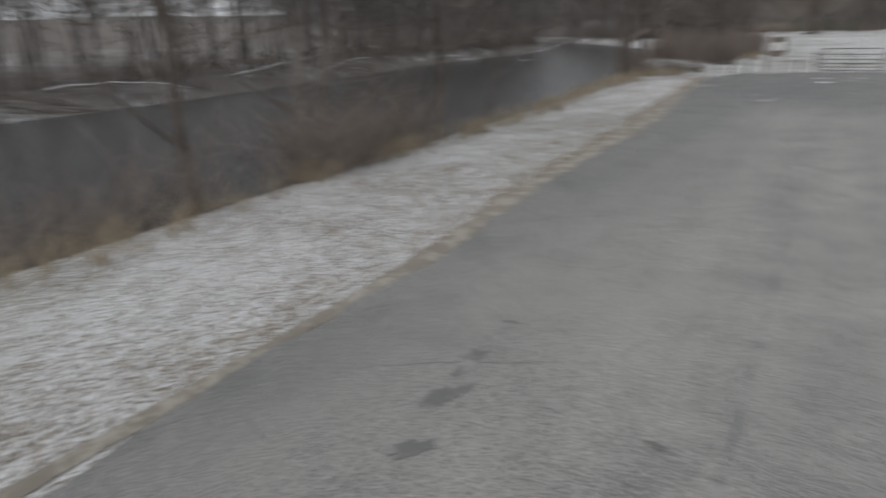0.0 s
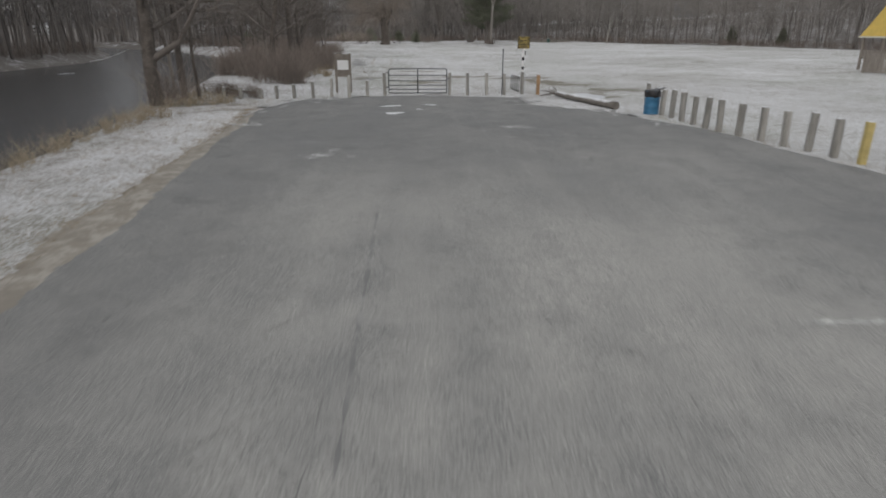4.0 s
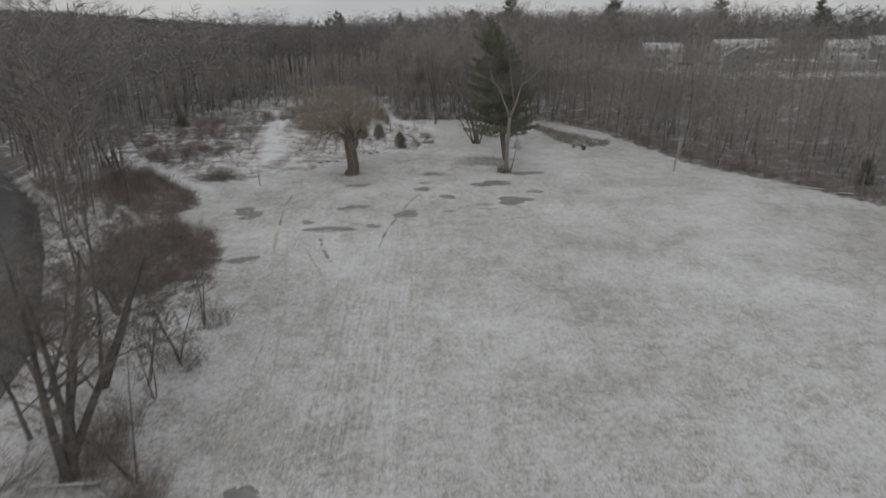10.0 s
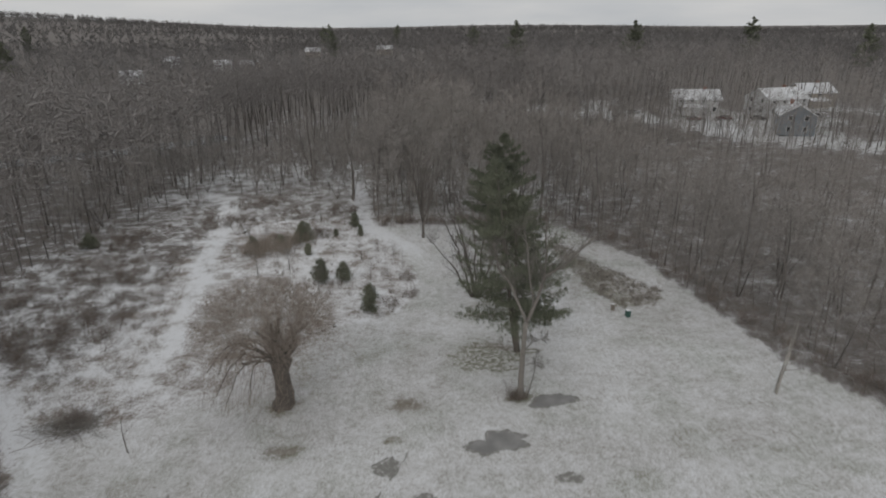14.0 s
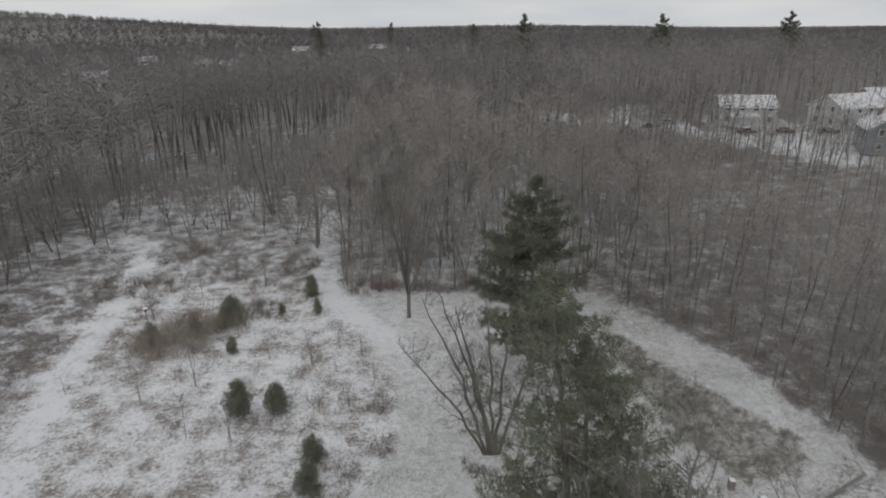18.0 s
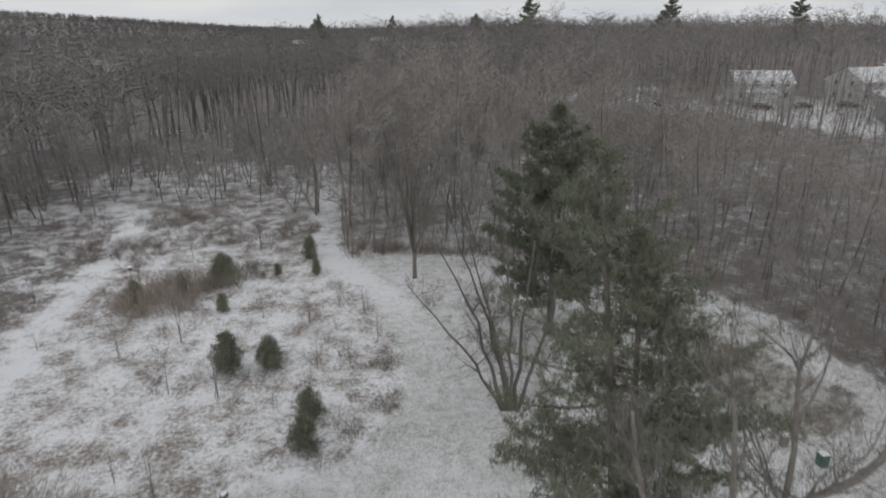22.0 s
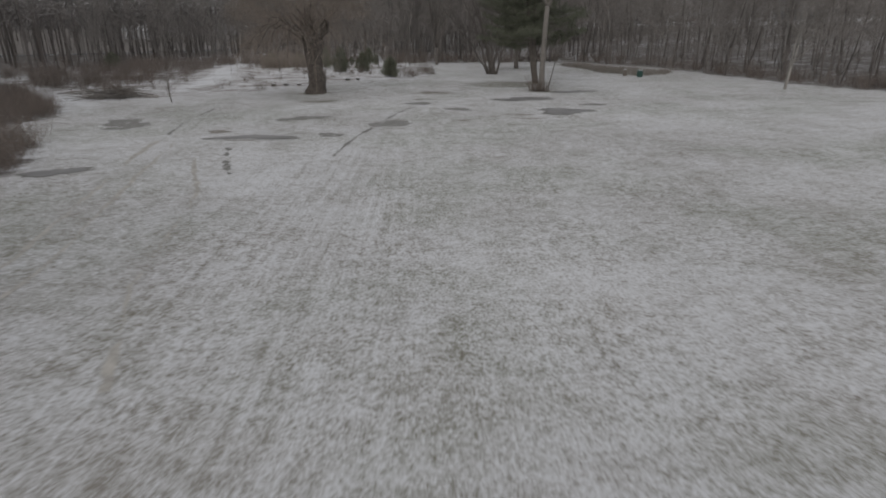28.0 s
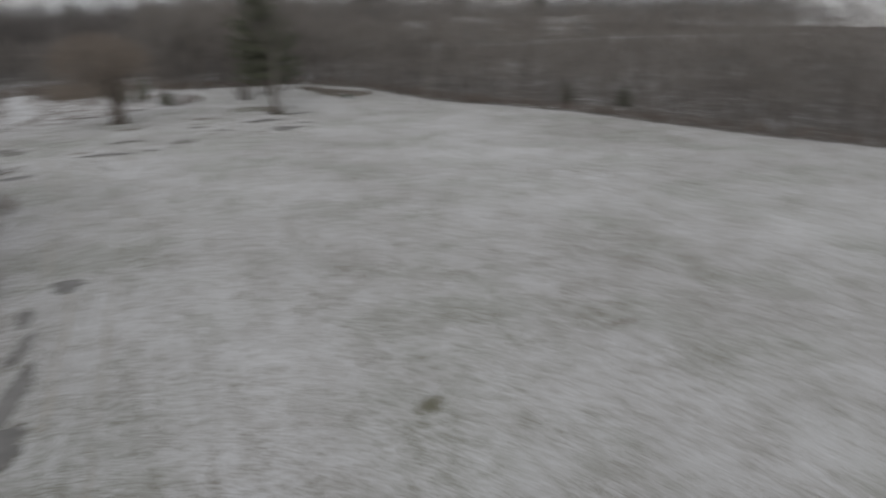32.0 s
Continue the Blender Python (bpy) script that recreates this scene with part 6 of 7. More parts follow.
wob = np.convolve(big(66).normal(0, 1, 436), np.ones(17) / 17, "valid") * 0.7 + big(67).normal(0, 0.1, 420)
ob = strip_mesh("grit", q, 0.46 * np.interp(np.linspace(-46, -7, 420), [-46, -38, -31], [0.2, 0.35, 1.0]) * np.clip(1 + wob, 0.5, 1.5) * np.sin(np.linspace(0.02, 3.12, 420)) ** 0.4, 0.0, M_GRIT, "stuff", "strip of brown grit along the asphalt edge", "grit", 0.0)
for j, v in enumerate(ob.data.vertices):
    v.co.z = (0.010, 0.046, 0.064, 0.046, 0.004)[j % 5]

scrap = thing("litter_scrap", 7.8, -23.1, 0.058, 30, "crumpled black scrap lying on the asphalt", "litter")
bm = bmesh.new()
bmesh.ops.create_icosphere(bm, subdivisions=3, radius=1)
for v in bm.verts:
    v.co *= 1 + 0.5 * noise.noise(v.co * 2.3)
    v.co = Vector((v.co.x * 0.16, v.co.y * 0.09, max(v.co.z, -0.4) * 0.06 + 0.025))
part("scrap", bm, plain("black_plastic", (0.02, 0.02, 0.021), 0.5, 0, 0.3, 8, 50, 0.4), scrap)

# ---- the barrier at the end of the car park ----
def streaked(name, colour, vary=0.4):
    """Timber whose grain runs up the post, bleached and stained in streaks."""
    m, t, b = material(name, 0.9)
    co = node(t, "ShaderNodeMapping", {"Vector": node(t, "ShaderNodeTexCoord").outputs["Object"], "Scale": (30.0, 30.0, 1.6)}).outputs[0]
    oi = node(t, "ShaderNodeObjectInfo").outputs["Random"]
    co = node(t, "ShaderNodeVectorMath", {0: co, 1: calc(t, "MULTIPLY", oi, 60.0)}, op="ADD").outputs[0]
    n1, n2 = noise_of(t, 0.35, 3, 0.6, co), noise_of(t, 1.3, 4, 0.7, co)
    f = calc(t, "ADD", calc(t, "MULTIPLY", n1, 0.6), calc(t, "MULTIPLY", n2, 0.4))
    c = mixc(t, ramp(t, f, 0.36, 0.64), tuple(q * (1 - vary) for q in colour), tuple(q * (1 + vary) for q in colour))
    c = node(t, "ShaderNodeHueSaturation", {"Value": ramp(t, oi, 0, 1, 0.82, 1.18), "Color": c}).outputs[0]
    t.links.new(c, b.inputs["Base Color"])
    bump(t, b, n2, 0.6, 0.01)
    return m


M_POST = streaked("weathered_timber", (0.30, 0.29, 0.268))
M_POSTTAN = plain("tan_timber", (0.34, 0.215, 0.12), 0.85, 0, 0.25, 3, 40, 0.4)
M_YELLOW = plain("faded_yellow_paint", (0.50, 0.40, 0.16), 0.7, 0, 0.2, 4, 30, 0.2)
M_STEEL = plain("dark_gate_paint", (0.075, 0.08, 0.085), 0.5, 0.6, 0.3, 6, 50, 0.1)
M_BLACK = plain("black_steel", (0.02, 0.02, 0.02), 0.5, 0.4, 0.3, 8, 60, 0.1)
M_WHITE = plain("white_board", (0.72, 0.72, 0.72), 0.6, 0, 0.06, 3, 20, 0.05)
M_BOARD = plain("grey_brown_board", (0.20, 0.175, 0.15), 0.85, 0, 0.3, 4, 30, 0.4)
M_SIGN = plain("brown_sign_face", (0.10, 0.075, 0.03), 0.6, 0, 0.15, 4, 30, 0.05)
M_LETTER = plain("yellow_lettering", (0.55, 0.42, 0.12), 0.6, 0, 0.1, 6, 30, 0.0)
M_BLUE = plain("blue_drum_paint", (0.045, 0.17, 0.30), 0.5, 0.1, 0.25, 5, 40, 0.15)
M_LID = plain("black_bin_liner", (0.025, 0.025, 0.027), 0.45, 0, 0.3, 8, 50, 0.6)


def post_mesh(h, w, seed):
    """A squared timber post with worn, slightly slanted top."""
    bm = box(w, w, h + 0.15, 0, 0, -0.15, w * 0.13)
    rg = random.Random(seed)
    sl = rg.uniform(-0.12, 0.12)
    for v in bm.verts:
        if v.co.z > h * 0.5:
            v.co.z += sl * v.co.x
        v.co.x += 0.004 * noise.noise(v.co * 9 + Vector((seed, 0, 0)))
    return bm


def post(x, y, h, w, i, label="weathered grey timber barrier post with snow on top", mat=None, lean=0.0):
    t = thing("barrier_post", x, y, None, random.Random(i).uniform(-12, 12), label, "post", "timber barrier posts")
    t.rotation_euler.y += radians(lean)
    part("post", post_mesh(h, w, i), mat or M_POST, t)
    bm = bmesh.new()
    bmesh.ops.create_icosphere(bm, subdivisions=2, radius=1, matrix=Matrix.Translation((0, 0, h + 0.002)) @ Matrix.Diagonal((w * 0.47, w * 0.47, 0.022, 1)))
    part("snow_cap", bm, M_SNOW, t, "thin cap of snow")
    return t


rgp = random.Random(4)
for i, (x, y, h) in enumerate([(-9.35, -1.0, 0.55), (-8.55, -1.0, 0.55), (-7.6, -1.0, 0.5), (-6.8, -1.05, 0.62), (-6.0, -0.9, 0.66), (-5.1, -0.85, 0.78), (-4.22, -0.7, 0.92), (-3.36, -0.68, 1.02), (-2.5, -0.4, 0.78), (-1.64, -0.22, 1.14), (1.6, 0.12, 1.12), (2.5, 0.12, 1.1), (3.48, 0.2, 1.1), (4.4, 0.35, 1.05)]):
    post(x, y, h, 0.15, i, lean=rgp.uniform(-1.5, 1.5))
post(6.12, 0.35, 0.98, 0.16, 30, "tan timber barrier post with snow on top", M_POSTTAN)
post(9.5, -6.1, 1.05, 0.17, 31, lean=2)
yy = -7.9
k = 0
while yy > -44:
    xr = float(np.interp(-yy, [7.9, 10, 12.4, 14, 16, 18, 20, 23, 26.3, 44], [9.5, 9.62, 9.8, 10.3, 10.75, 11.1, 11.4, 11.68, 12.1, 13.6]))
    mat = M_YELLOW if k == 11 else None
    post(xr, yy, 0.98 + rgp.uniform(-0.05, 0.06), 0.17, 40 + k, "timber barrier post with peeling yellow paint" if mat else "weathered grey timber barrier post with snow on top", mat, rgp.uniform(-1.5, 2.5))
    yy -= 0.86
    k += 1


def gate():
    t = thing("field_gate", 0, 0, 0, 0, "dark tubular steel field gate closed across the track", "gate")
    L, z0, z1, r = 1.45, 0.13, 1.31, 0.024
    c = 0.12
    loop = [(-L, 0, z0), (-L, 0, z1 - c)] + [(-L + c - c * math.cos(radians(q)), 0, z1 - c + c * math.sin(radians(q))) for q in (22, 45, 67, 90)] + [(L - c, 0, z1)] + [(L - c + c * math.sin(radians(q)), 0, z1 - c + c * math.cos(radians(q))) for q in (22, 45, 67, 90)] + [(L, 0, z0)]
    part("gate_frame", tube(loop, r, 8), M_STEEL, t)
    for z in (z0 + 0.02, 0.32, 0.52, 0.74, 1.0):
        part("rail", tube([(-L, 0, z), (0, 0.004, z - 0.006), (L, 0, z)], 0.019, 8), M_STEEL, t)
    part("upright", tube([(0, -0.02, z0), (0, -0.02, z1)], 0.026, 8), M_BLACK, t, "black centre upright")
    for z in (0.4, 1.1):
        part("hinge", box(0.16, 0.05, 0.05, -L - 0.06, 0, z, 0.008), M_STEEL, t)
    part("latch", box(0.14, 0.04, 0.05, L + 0.05, 0, 0.8, 0.008), M_STEEL, t)


gate()


def kiosk():
    t = thing("notice_board", -3.93, 2.0, None, 2, "grey-brown timber notice board with a blank white sheet", "notice board")
    for sx in (-0.37, 0.37):
        part("post", box(0.11, 0.11, 2.1, sx, 0, -0.12, 0.012), M_BOARD, t)
        part("snow_cap", box(0.11, 0.11, 0.03, sx, 0, 1.985, 0.01), M_SNOW, t, "thin cap of snow")
    part("header", box(0.70, 0.05, 0.26, 0, 0.0, 1.68, 0.01), M_BOARD, t)
    part("backing", box(0.64, 0.03, 1.0, 0, 0.01, 0.84, 0.006), M_BOARD, t)
    part("notice", box(0.58, 0.012, 0.48, 0, -0.014, 1.16, 0.003), M_WHITE, t, "plain white notice sheet")
    part("shelf", box(0.70, 0.09, 0.05, 0, -0.02, 0.80, 0.008), M_BOARD, t)


kiosk()


def words(text, size, x, y, z, mat, parent, rx=90):
    cu = bpy.data.curves.new("lettering", "FONT")
    cu.body, cu.size, cu.align_x, cu.align_y, cu.extrude = text, size, "CENTER", "CENTER", 0.002
    cu.materials.append(mat)
    ob = new("lettering", cu)
    ob.parent = parent
    ob.matrix_local = pose(x, y, z, rx, 0, 0)
    return ob


def park_sign():
    t = thing("park_sign", 5.35, 0.7, None, 3, "brown sign with yellow lettering on a banded black and white post", "sign")
    part("base_post", post_mesh(1.1, 0.16, 3), M_POST, t, "grey timber base")
    for i, (z, h) in enumerate([(1.1, 0.12), (1.22, 0.14), (1.36, 0.30), (1.66, 0.16), (1.82, 0.40)]):
        part("band", box(0.115, 0.115, h - 0.003, 0, -0.015, z + 0.0015, 0.008), M_BLACK if i % 2 else M_WHITE, t, "black band" if i % 2 else "white band")
    part("bracket", box(0.05, 0.02, 0.16, 0.09, -0.06, 1.95, 0.004), M_BLACK, t)
    part("sign_board", box(0.62, 0.03, 0.57, 0, -0.06, 2.23, 0.006), M_SIGN, t, "brown board")
    for z in (2.243, 2.769):
        part("border_line", box(0.60, 0.006, 0.018, 0, -0.078, z), M_LETTER, t, "yellow line")
    words("PARK", 0.17, 0, -0.079, 2.68, M_LETTER, t)
    words("CLOSED", 0.15, 0, -0.079, 2.515, M_LETTER, t)
    words("AT DUSK", 0.13, 0, -0.079, 2.35, M_LETTER, t)


park_sign()
pole = thing("thin_pole", 4.3, 0.5, None, 0, "thin dark steel pole beside the barrier", "pole")
part("shaft", tube([(0, 0, -0.1), (0.01, 0, 2.2)], 0.028, 8), M_STEEL, pole)
part("cap", tube([(0.01, 0, 2.2), (0.01, 0, 2.23)], 0.034, 8), M_STEEL, pole)
rack = thing("bike_rack", 5.25, 2.6, None, 0, "black steel bicycle rack of narrow hoops", "bike rack")
for i in range(4):
    x0, y0 = -0.06 + 0.05 * i, 0.66 - 0.42 * i
    hoop = [(x0 - 0.05, y0, 0.02), (x0 - 0.05, y0, 0.72)] + [(x0 - 0.05 * math.cos(radians(q)), y0, 0.72 + 0.06 * math.sin(radians(q))) for q in (45, 90, 135)] + [(x0 + 0.05, y0, 0.72), (x0 + 0.05, y0, 0.02)]
    part("hoop", tube(hoop, 0.02, 8), M_BLACK, rack)
part("base_rail", tube([(-0.06, 0.8, 0.03), (0.1, -0.75, 0.03)], 0.02, 8), M_BLACK, rack)


def log():
    t = thing("fallen_log", 6.85, -0.95, 0, 0, "long barkless log with snow lying along its top", "log")
    end = Vector((1.38, -5.2, 0))
    n = 16
    pts = [Vector((0, 0, 0.15)) + end * (i / n) + Vector((0.03 * math.sin(i), 0, 0.012 * math.sin(i * 1.7))) for i in range(n + 1)]
    bm = tube(pts, [0.115 + 0.045 * i / n for i in range(n + 1)], 12)
    for v in bm.verts:
        v.co += 0.012 * Vector((noise.noise(v.co * 4), noise.noise(v.co * 4 + Vector((7, 0, 0))), noise.noise(v.co * 5)))
    part("trunk", bm, M_BARK, t)
    sn = bmesh.new()
    for i in range(n):
        if i > 14:
            continue
        p, q, r0, r1 = pts[i], pts[i + 1], 0.115 + 0.045 * i / n, 0.115 + 0.045 * (i + 1) / n
        vs = [sn.verts.new(c + Vector((0.97, 0.26, 0)) * a * r + Vector((0, 0, r * math.sqrt(max(0, 1 - a * a)) + 0.012 - 0.012 * abs(a)))) for c, r in ((p, r0), (q, r1)) for a in (-0.85, -0.4, 0, 0.4, 0.7)]
        for j in range(4):
            sn.faces.new((vs[j], vs[j + 1], vs[j + 6], vs[j + 5]))
    bmesh.ops.remove_doubles(sn, verts=sn.verts, dist=0.001)
    for f in sn.faces:
        f.smooth = True
    part("snow_strip", sn, M_SNOW, t, "line of snow along the log")
    for i, (a, b, r) in enumerate([((0, 0, 0.15), (-0.55, 0.25, 0.10), 0.05), ((0, 0, 0.16), (-0.35, 0.5, 0.32), 0.045), ((-0.1, 0, 0.16), (-0.75, 0.55, 0.28), 0.035), ((-0.3, 0.12, 0.10), (-0.85, 0.1, 0.04), 0.04), ((0.02, 0.05, 0.2), (-0.18, 0.3, 0.5), 0.03)]):
        mid = (Vector(a) + Vector(b)) / 2 + Vector((0, 0.05, 0.04))
        part("broken_branch", tube([a, mid, b], [r, r * 0.8, r * 0.3], 7), M_BARK, t)


log()


def drum():
    t = thing("litter_drum", 9.2, -7.55, None, 0, "blue steel litter drum lined with a black bag", "litter bin")
    prof = [(0.285, 0.0), (0.292, 0.02), (0.285, 0.04), (0.285, 0.26), (0.296, 0.28), (0.285, 0.30), (0.285, 0.56), (0.296, 0.58), (0.285, 0.60), (0.285, 0.86), (0.295, 0.88)]
    bm = tube([(0, 0, z) for _, z in prof], [r for r, _ in prof], 24)
    part("drum", bm, M_BLUE, t)
    bm = tube([(0, 0, z) for z in (0.66, 0.75, 0.86, 0.905, 0.90)], [0.305, 0.302, 0.308, 0.29, 0.24], 28)
    for v in bm.verts:
        a = math.atan2(v.co.y, v.co.x)
        v.co += Vector((math.cos(a), math.sin(a), 0)) * 0.012 * math.sin(9 * a + 2 * math.sin(3 * a)) + Vector((0, 0, 0.02 * math.sin(5 * a)))
    part("bin_liner", bm, M_LID, t, "crumpled black bag folded over the rim")
    bm = box(0.5, 0.34, 0.03, 0.2, 0.08, 0.92, 0.01, 0, -14, 20)
    part("lid", bm, M_LID, t, "dark lid tilted open")
    part("lid_snow", box(0.16, 0.12, 0.02, 0.3, 0.06, 0.985, 0.008, 0, -14, 20), M_SNOW, t, "bit of snow")


drum()

# ---- the play area ----
M_ROOF_Y = plain("yellow_play_roof", (0.60, 0.42, 0.09), 0.6, 0, 0.12, 2, 20, 0.1)
M_CREAM = plain("cream_trim", (0.62, 0.60, 0.52), 0.7, 0, 0.1, 3, 20, 0.1)
M_PLAYWOOD = streaked("grey_play_timber", (0.235, 0.21, 0.185), 0.3)


def play_tower(x, y):
    t = thing("play_tower", x, y, None, 8, "timber play tower with a pointed yellow roof", "play tower")
    for sx in (-0.95, 0.95):
        for sy in (-0.95, 0.95):
            part("post", box(0.16, 0.16, 2.55, sx, sy, -0.05, 0.015), M_PLAYWOOD, t)
    bm = bmesh.new()
    e, z0, z1 = 1.2, 2.55, 5.5
    b = [bm.verts.new((sx * e, sy * e, z0)) for sx, sy in ((-1, -1), (1, -1), (1, 1), (-1, 1))]
    m = [bm.verts.new((sx * e * 0.48, sy * e * 0.48, z0 + 1.5)) for sx, sy in ((-1, -1), (1, -1), (1, 1), (-1, 1))]
    top = bm.verts.new((0, 0, z1))
    for i in range(4):
        bm.faces.new((b[i], b[(i + 1) % 4], m[(i + 1) % 4], m[i]))
        bm.faces.new((m[i], m[(i + 1) % 4], top))
    bm.faces.new(b[::-1])
    part("roof", bm, M_ROOF_Y, t, "yellow pyramid roof")
    for i in range(4):
        part("eave_board", (lambda bb: (bb.transform(pose(0, 0, 0, 0, 0, 90 * i)), bb)[1])(box(2.46, 0.06, 0.12, 0, -1.22, 2.47, 0.01)), M_CREAM, t)
        part("rail", (lambda bb: (bb.transform(pose(0, 0, 0, 0, 0, 90 * i)), bb)[1])(box(1.8, 0.06, 0.55, 0, -0.95, 1.0, 0.01)), M_PLAYWOOD, t)
    part("deck", box(2.0, 2.0, 0.12, 0, 0, 0.86, 0.01), M_PLAYWOOD, t)


play_tower(36.8, 18.6)


def fence_panel(length, h, seed):
    bm = bmesh.new()
    rg = random.Random(seed)
    n = int(length / 0.15)
    for i in range(n):
        box(0.105, 0.025, h + rg.uniform(-0.03, 0.03), -length / 2 + (i + 0.5) * length / n, 0, 0.06, 0, 0, rg.uniform(-1, 1), 0, bm)
    for z in (0.35, h - 0.25):
        box(length, 0.05, 0.09, 0, 0.04, z, 0, 0, 0, 0, bm)
    return bm


fence = thing("picket_fence", 33.2, 15.2, None, 0, "grey weathered timber picket fence round a playground", "fence")
line = [(33.2, 15.2), (33.9, 12.6), (34.4, 10.0), (33.7, 7.5), (33.2, 5.2), (33.4, 2.6), (33.8, 0.0), (34.6, -2.5)]
for i, (a, b) in enumerate(zip(line, line[1:])):
    L, ang = math.dist(a, b), math.degrees(math.atan2(b[1] - a[1], b[0] - a[0]))
    o = part("fence_panel", fence_panel(L, 1.35, i), M_PLAYWOOD, fence)
    o.matrix_local = pose((a[0] + b[0]) / 2 - 33.2, (a[1] + b[1]) / 2 - 15.2, 0, 0, 0, ang)
    o = part("fence_post", box(0.12, 0.12, 1.6, 0, 0, -0.05, 0.01), M_PLAYWOOD, fence)
    o.matrix_local = pose(a[0] - 33.2, a[1] - 15.2, 0)
o = part("fence_panel", fence_panel(2.6, 1.35, 20), M_PLAYWOOD, fence)
o.matrix_local = pose(1.3, 0.7, 0, 0, 0, 28)


def play_arch(x, y, rz):
    t = thing("play_climber", x, y, None, rz, "grey climbing frame with rounded white arch panels", "climbing frame")
    for sx in (-0.9, 0.9):
        pts = [(sx + 0.85 * math.cos(a), 0, 1.6 + 0.85 * math.sin(a)) for a in (math.pi * i / 12 for i in range(13))]
        part("arch", tube(pts, 0.07, 8), M_CREAM, t, "white arch")
        bm = bmesh.new()
        f = bm.faces.new([bm.verts.new((p[0] * 0.97 + sx * 0.03, 0, p[2])) for p in pts])
        r = bmesh.ops.extrude_face_region(bm, geom=[f])
        bmesh.ops.translate(bm, vec=(0, 0.05, 0), verts=[v for v in r["geom"] if isinstance(v, bmesh.types.BMVert)])
        part("arch_panel", bm, M_CREAM, t, "white rounded panel")
        part("leg", box(0.14, 0.14, 1.65, sx * 1.9, 0, -0.05, 0.01), M_PLAYWOOD, t)
    part("beam", box(4.0, 0.16, 0.16, 0, 0, 1.48, 0.01), M_PLAYWOOD, t)


play_arch(36.4, 10.4, -38)

# ---- small things in the field ----
M_STONE = plain("dark_stone", (0.14, 0.13, 0.12), 0.9, 0, 0.3, 3, 30, 0.5)
M_GREENBOX = plain("green_plastic", (0.04, 0.10, 0.085), 0.5, 0, 0.2, 4, 30, 0.1)


def rock(x, y, s, seed, label):
    bm = bmesh.new()
    bmesh.ops.create_icosphere(bm, subdivisions=3, radius=1)
    for v in bm.verts:
        v.co *= 1 + 0.25 * noise.noise(v.co * 1.7 + Vector((seed, 0, 0)))
        v.co = Vector((v.co.x * s, v.co.y * s * 0.8, v.co.z * s * 0.65 + s * 0.35))
    t = thing("boulder", x, y, None, seed * 40, label, "rock", "boulders by the scrub")
    part("stone", bm, M_STONE, t)
    sn = bmesh.new()
    bmesh.ops.create_icosphere(sn, subdivisions=3, radius=1)
    for v in sn.verts:
        v.co *= 1 + 0.15 * noise.noise(v.co * 2 + Vector((seed, 3, 0)))
        v.co = Vector((v.co.x * s * 0.78, v.co.y * s * 0.62, v.co.z * s * 0.2 + s * 0.86))
    part("snow_cap", sn, M_SNOW, t, "cap of snow")


for i, (x, y, s) in enumerate([(-6.5, 130.6, 0.33), (-5.3, 131.6, 0.3), (-14.2, 122.8, 0.34), (-12.9, 123.4, 0.32), (-11.5, 124.0, 0.25), (-9.8, 126.0, 0.2)]):
    rock(x, y, s, i + 1, "dark boulder with a cap of snow")


def bin_box(x, y, rz, mat, label, w=0.7, h=1.0):
    t = thing("waste_station", x, y, None, rz, label, "bin")
    part("body", box(w, w, h, 0, 0, -0.03, 0.03), mat, t)
    part("lid", box(w * 1.1, w * 1.1, 0.08, 0, 0, h - 0.01, 0.02, 4, 0, 0), mat, t)
    part("snow_cap", box(w * 0.95, w * 0.95, 0.05, 0, 0, h + 0.065, 0.02), M_SNOW, t, "cap of snow")


bin_box(32.3, 133.4, 10, M_GREENBOX, "green plastic bin with snow on its lid", 0.55, 0.8)
bin_box(30.9, 135.4, -8, M_BOARD, "brown timber bin at the edge of tall grass", 0.45, 0.75)
nest = thing("nest_box", -25.4, 165.0, None, 20, "dark nest box on a thin wooden post", "nest box")
part("post", box(0.09, 0.09, 1.7, 0, 0, -0.1, 0.008), M_BOARD, nest)
part("box_body", box(0.32, 0.32, 0.36, 0, 0, 1.6, 0.01), M_STAIN, nest, "dark box")
part("roof", box(0.46, 0.46, 0.05, 0, 0, 1.963, 0.01, 5, 0, 0), M_SNOW, nest, "snowy lid")
pile = thing("brush_pile", -27.6, 111.6, None, 0, "heap of cut grey branches at the field edge", "brush pile")
rgq = big(15)
n = 160
c0 = np.stack([rgq.normal(0, 1.3, n), rgq.normal(0, 0.9, n), np.abs(rgq.normal(0.25, 0.3, n))], 1)
dq = rgq.normal(0, 1, (n, 3)) * np.array([1.3, 0.8, 0.22])
part("cut_branch", fast_mesh("cut_branch", *rods(c0 - dq, c0 + dq, np.full(n, 0.035), np.full(n, 0.012), 4), [M_SNAG]), None, pile)["kind"] = "stuff"
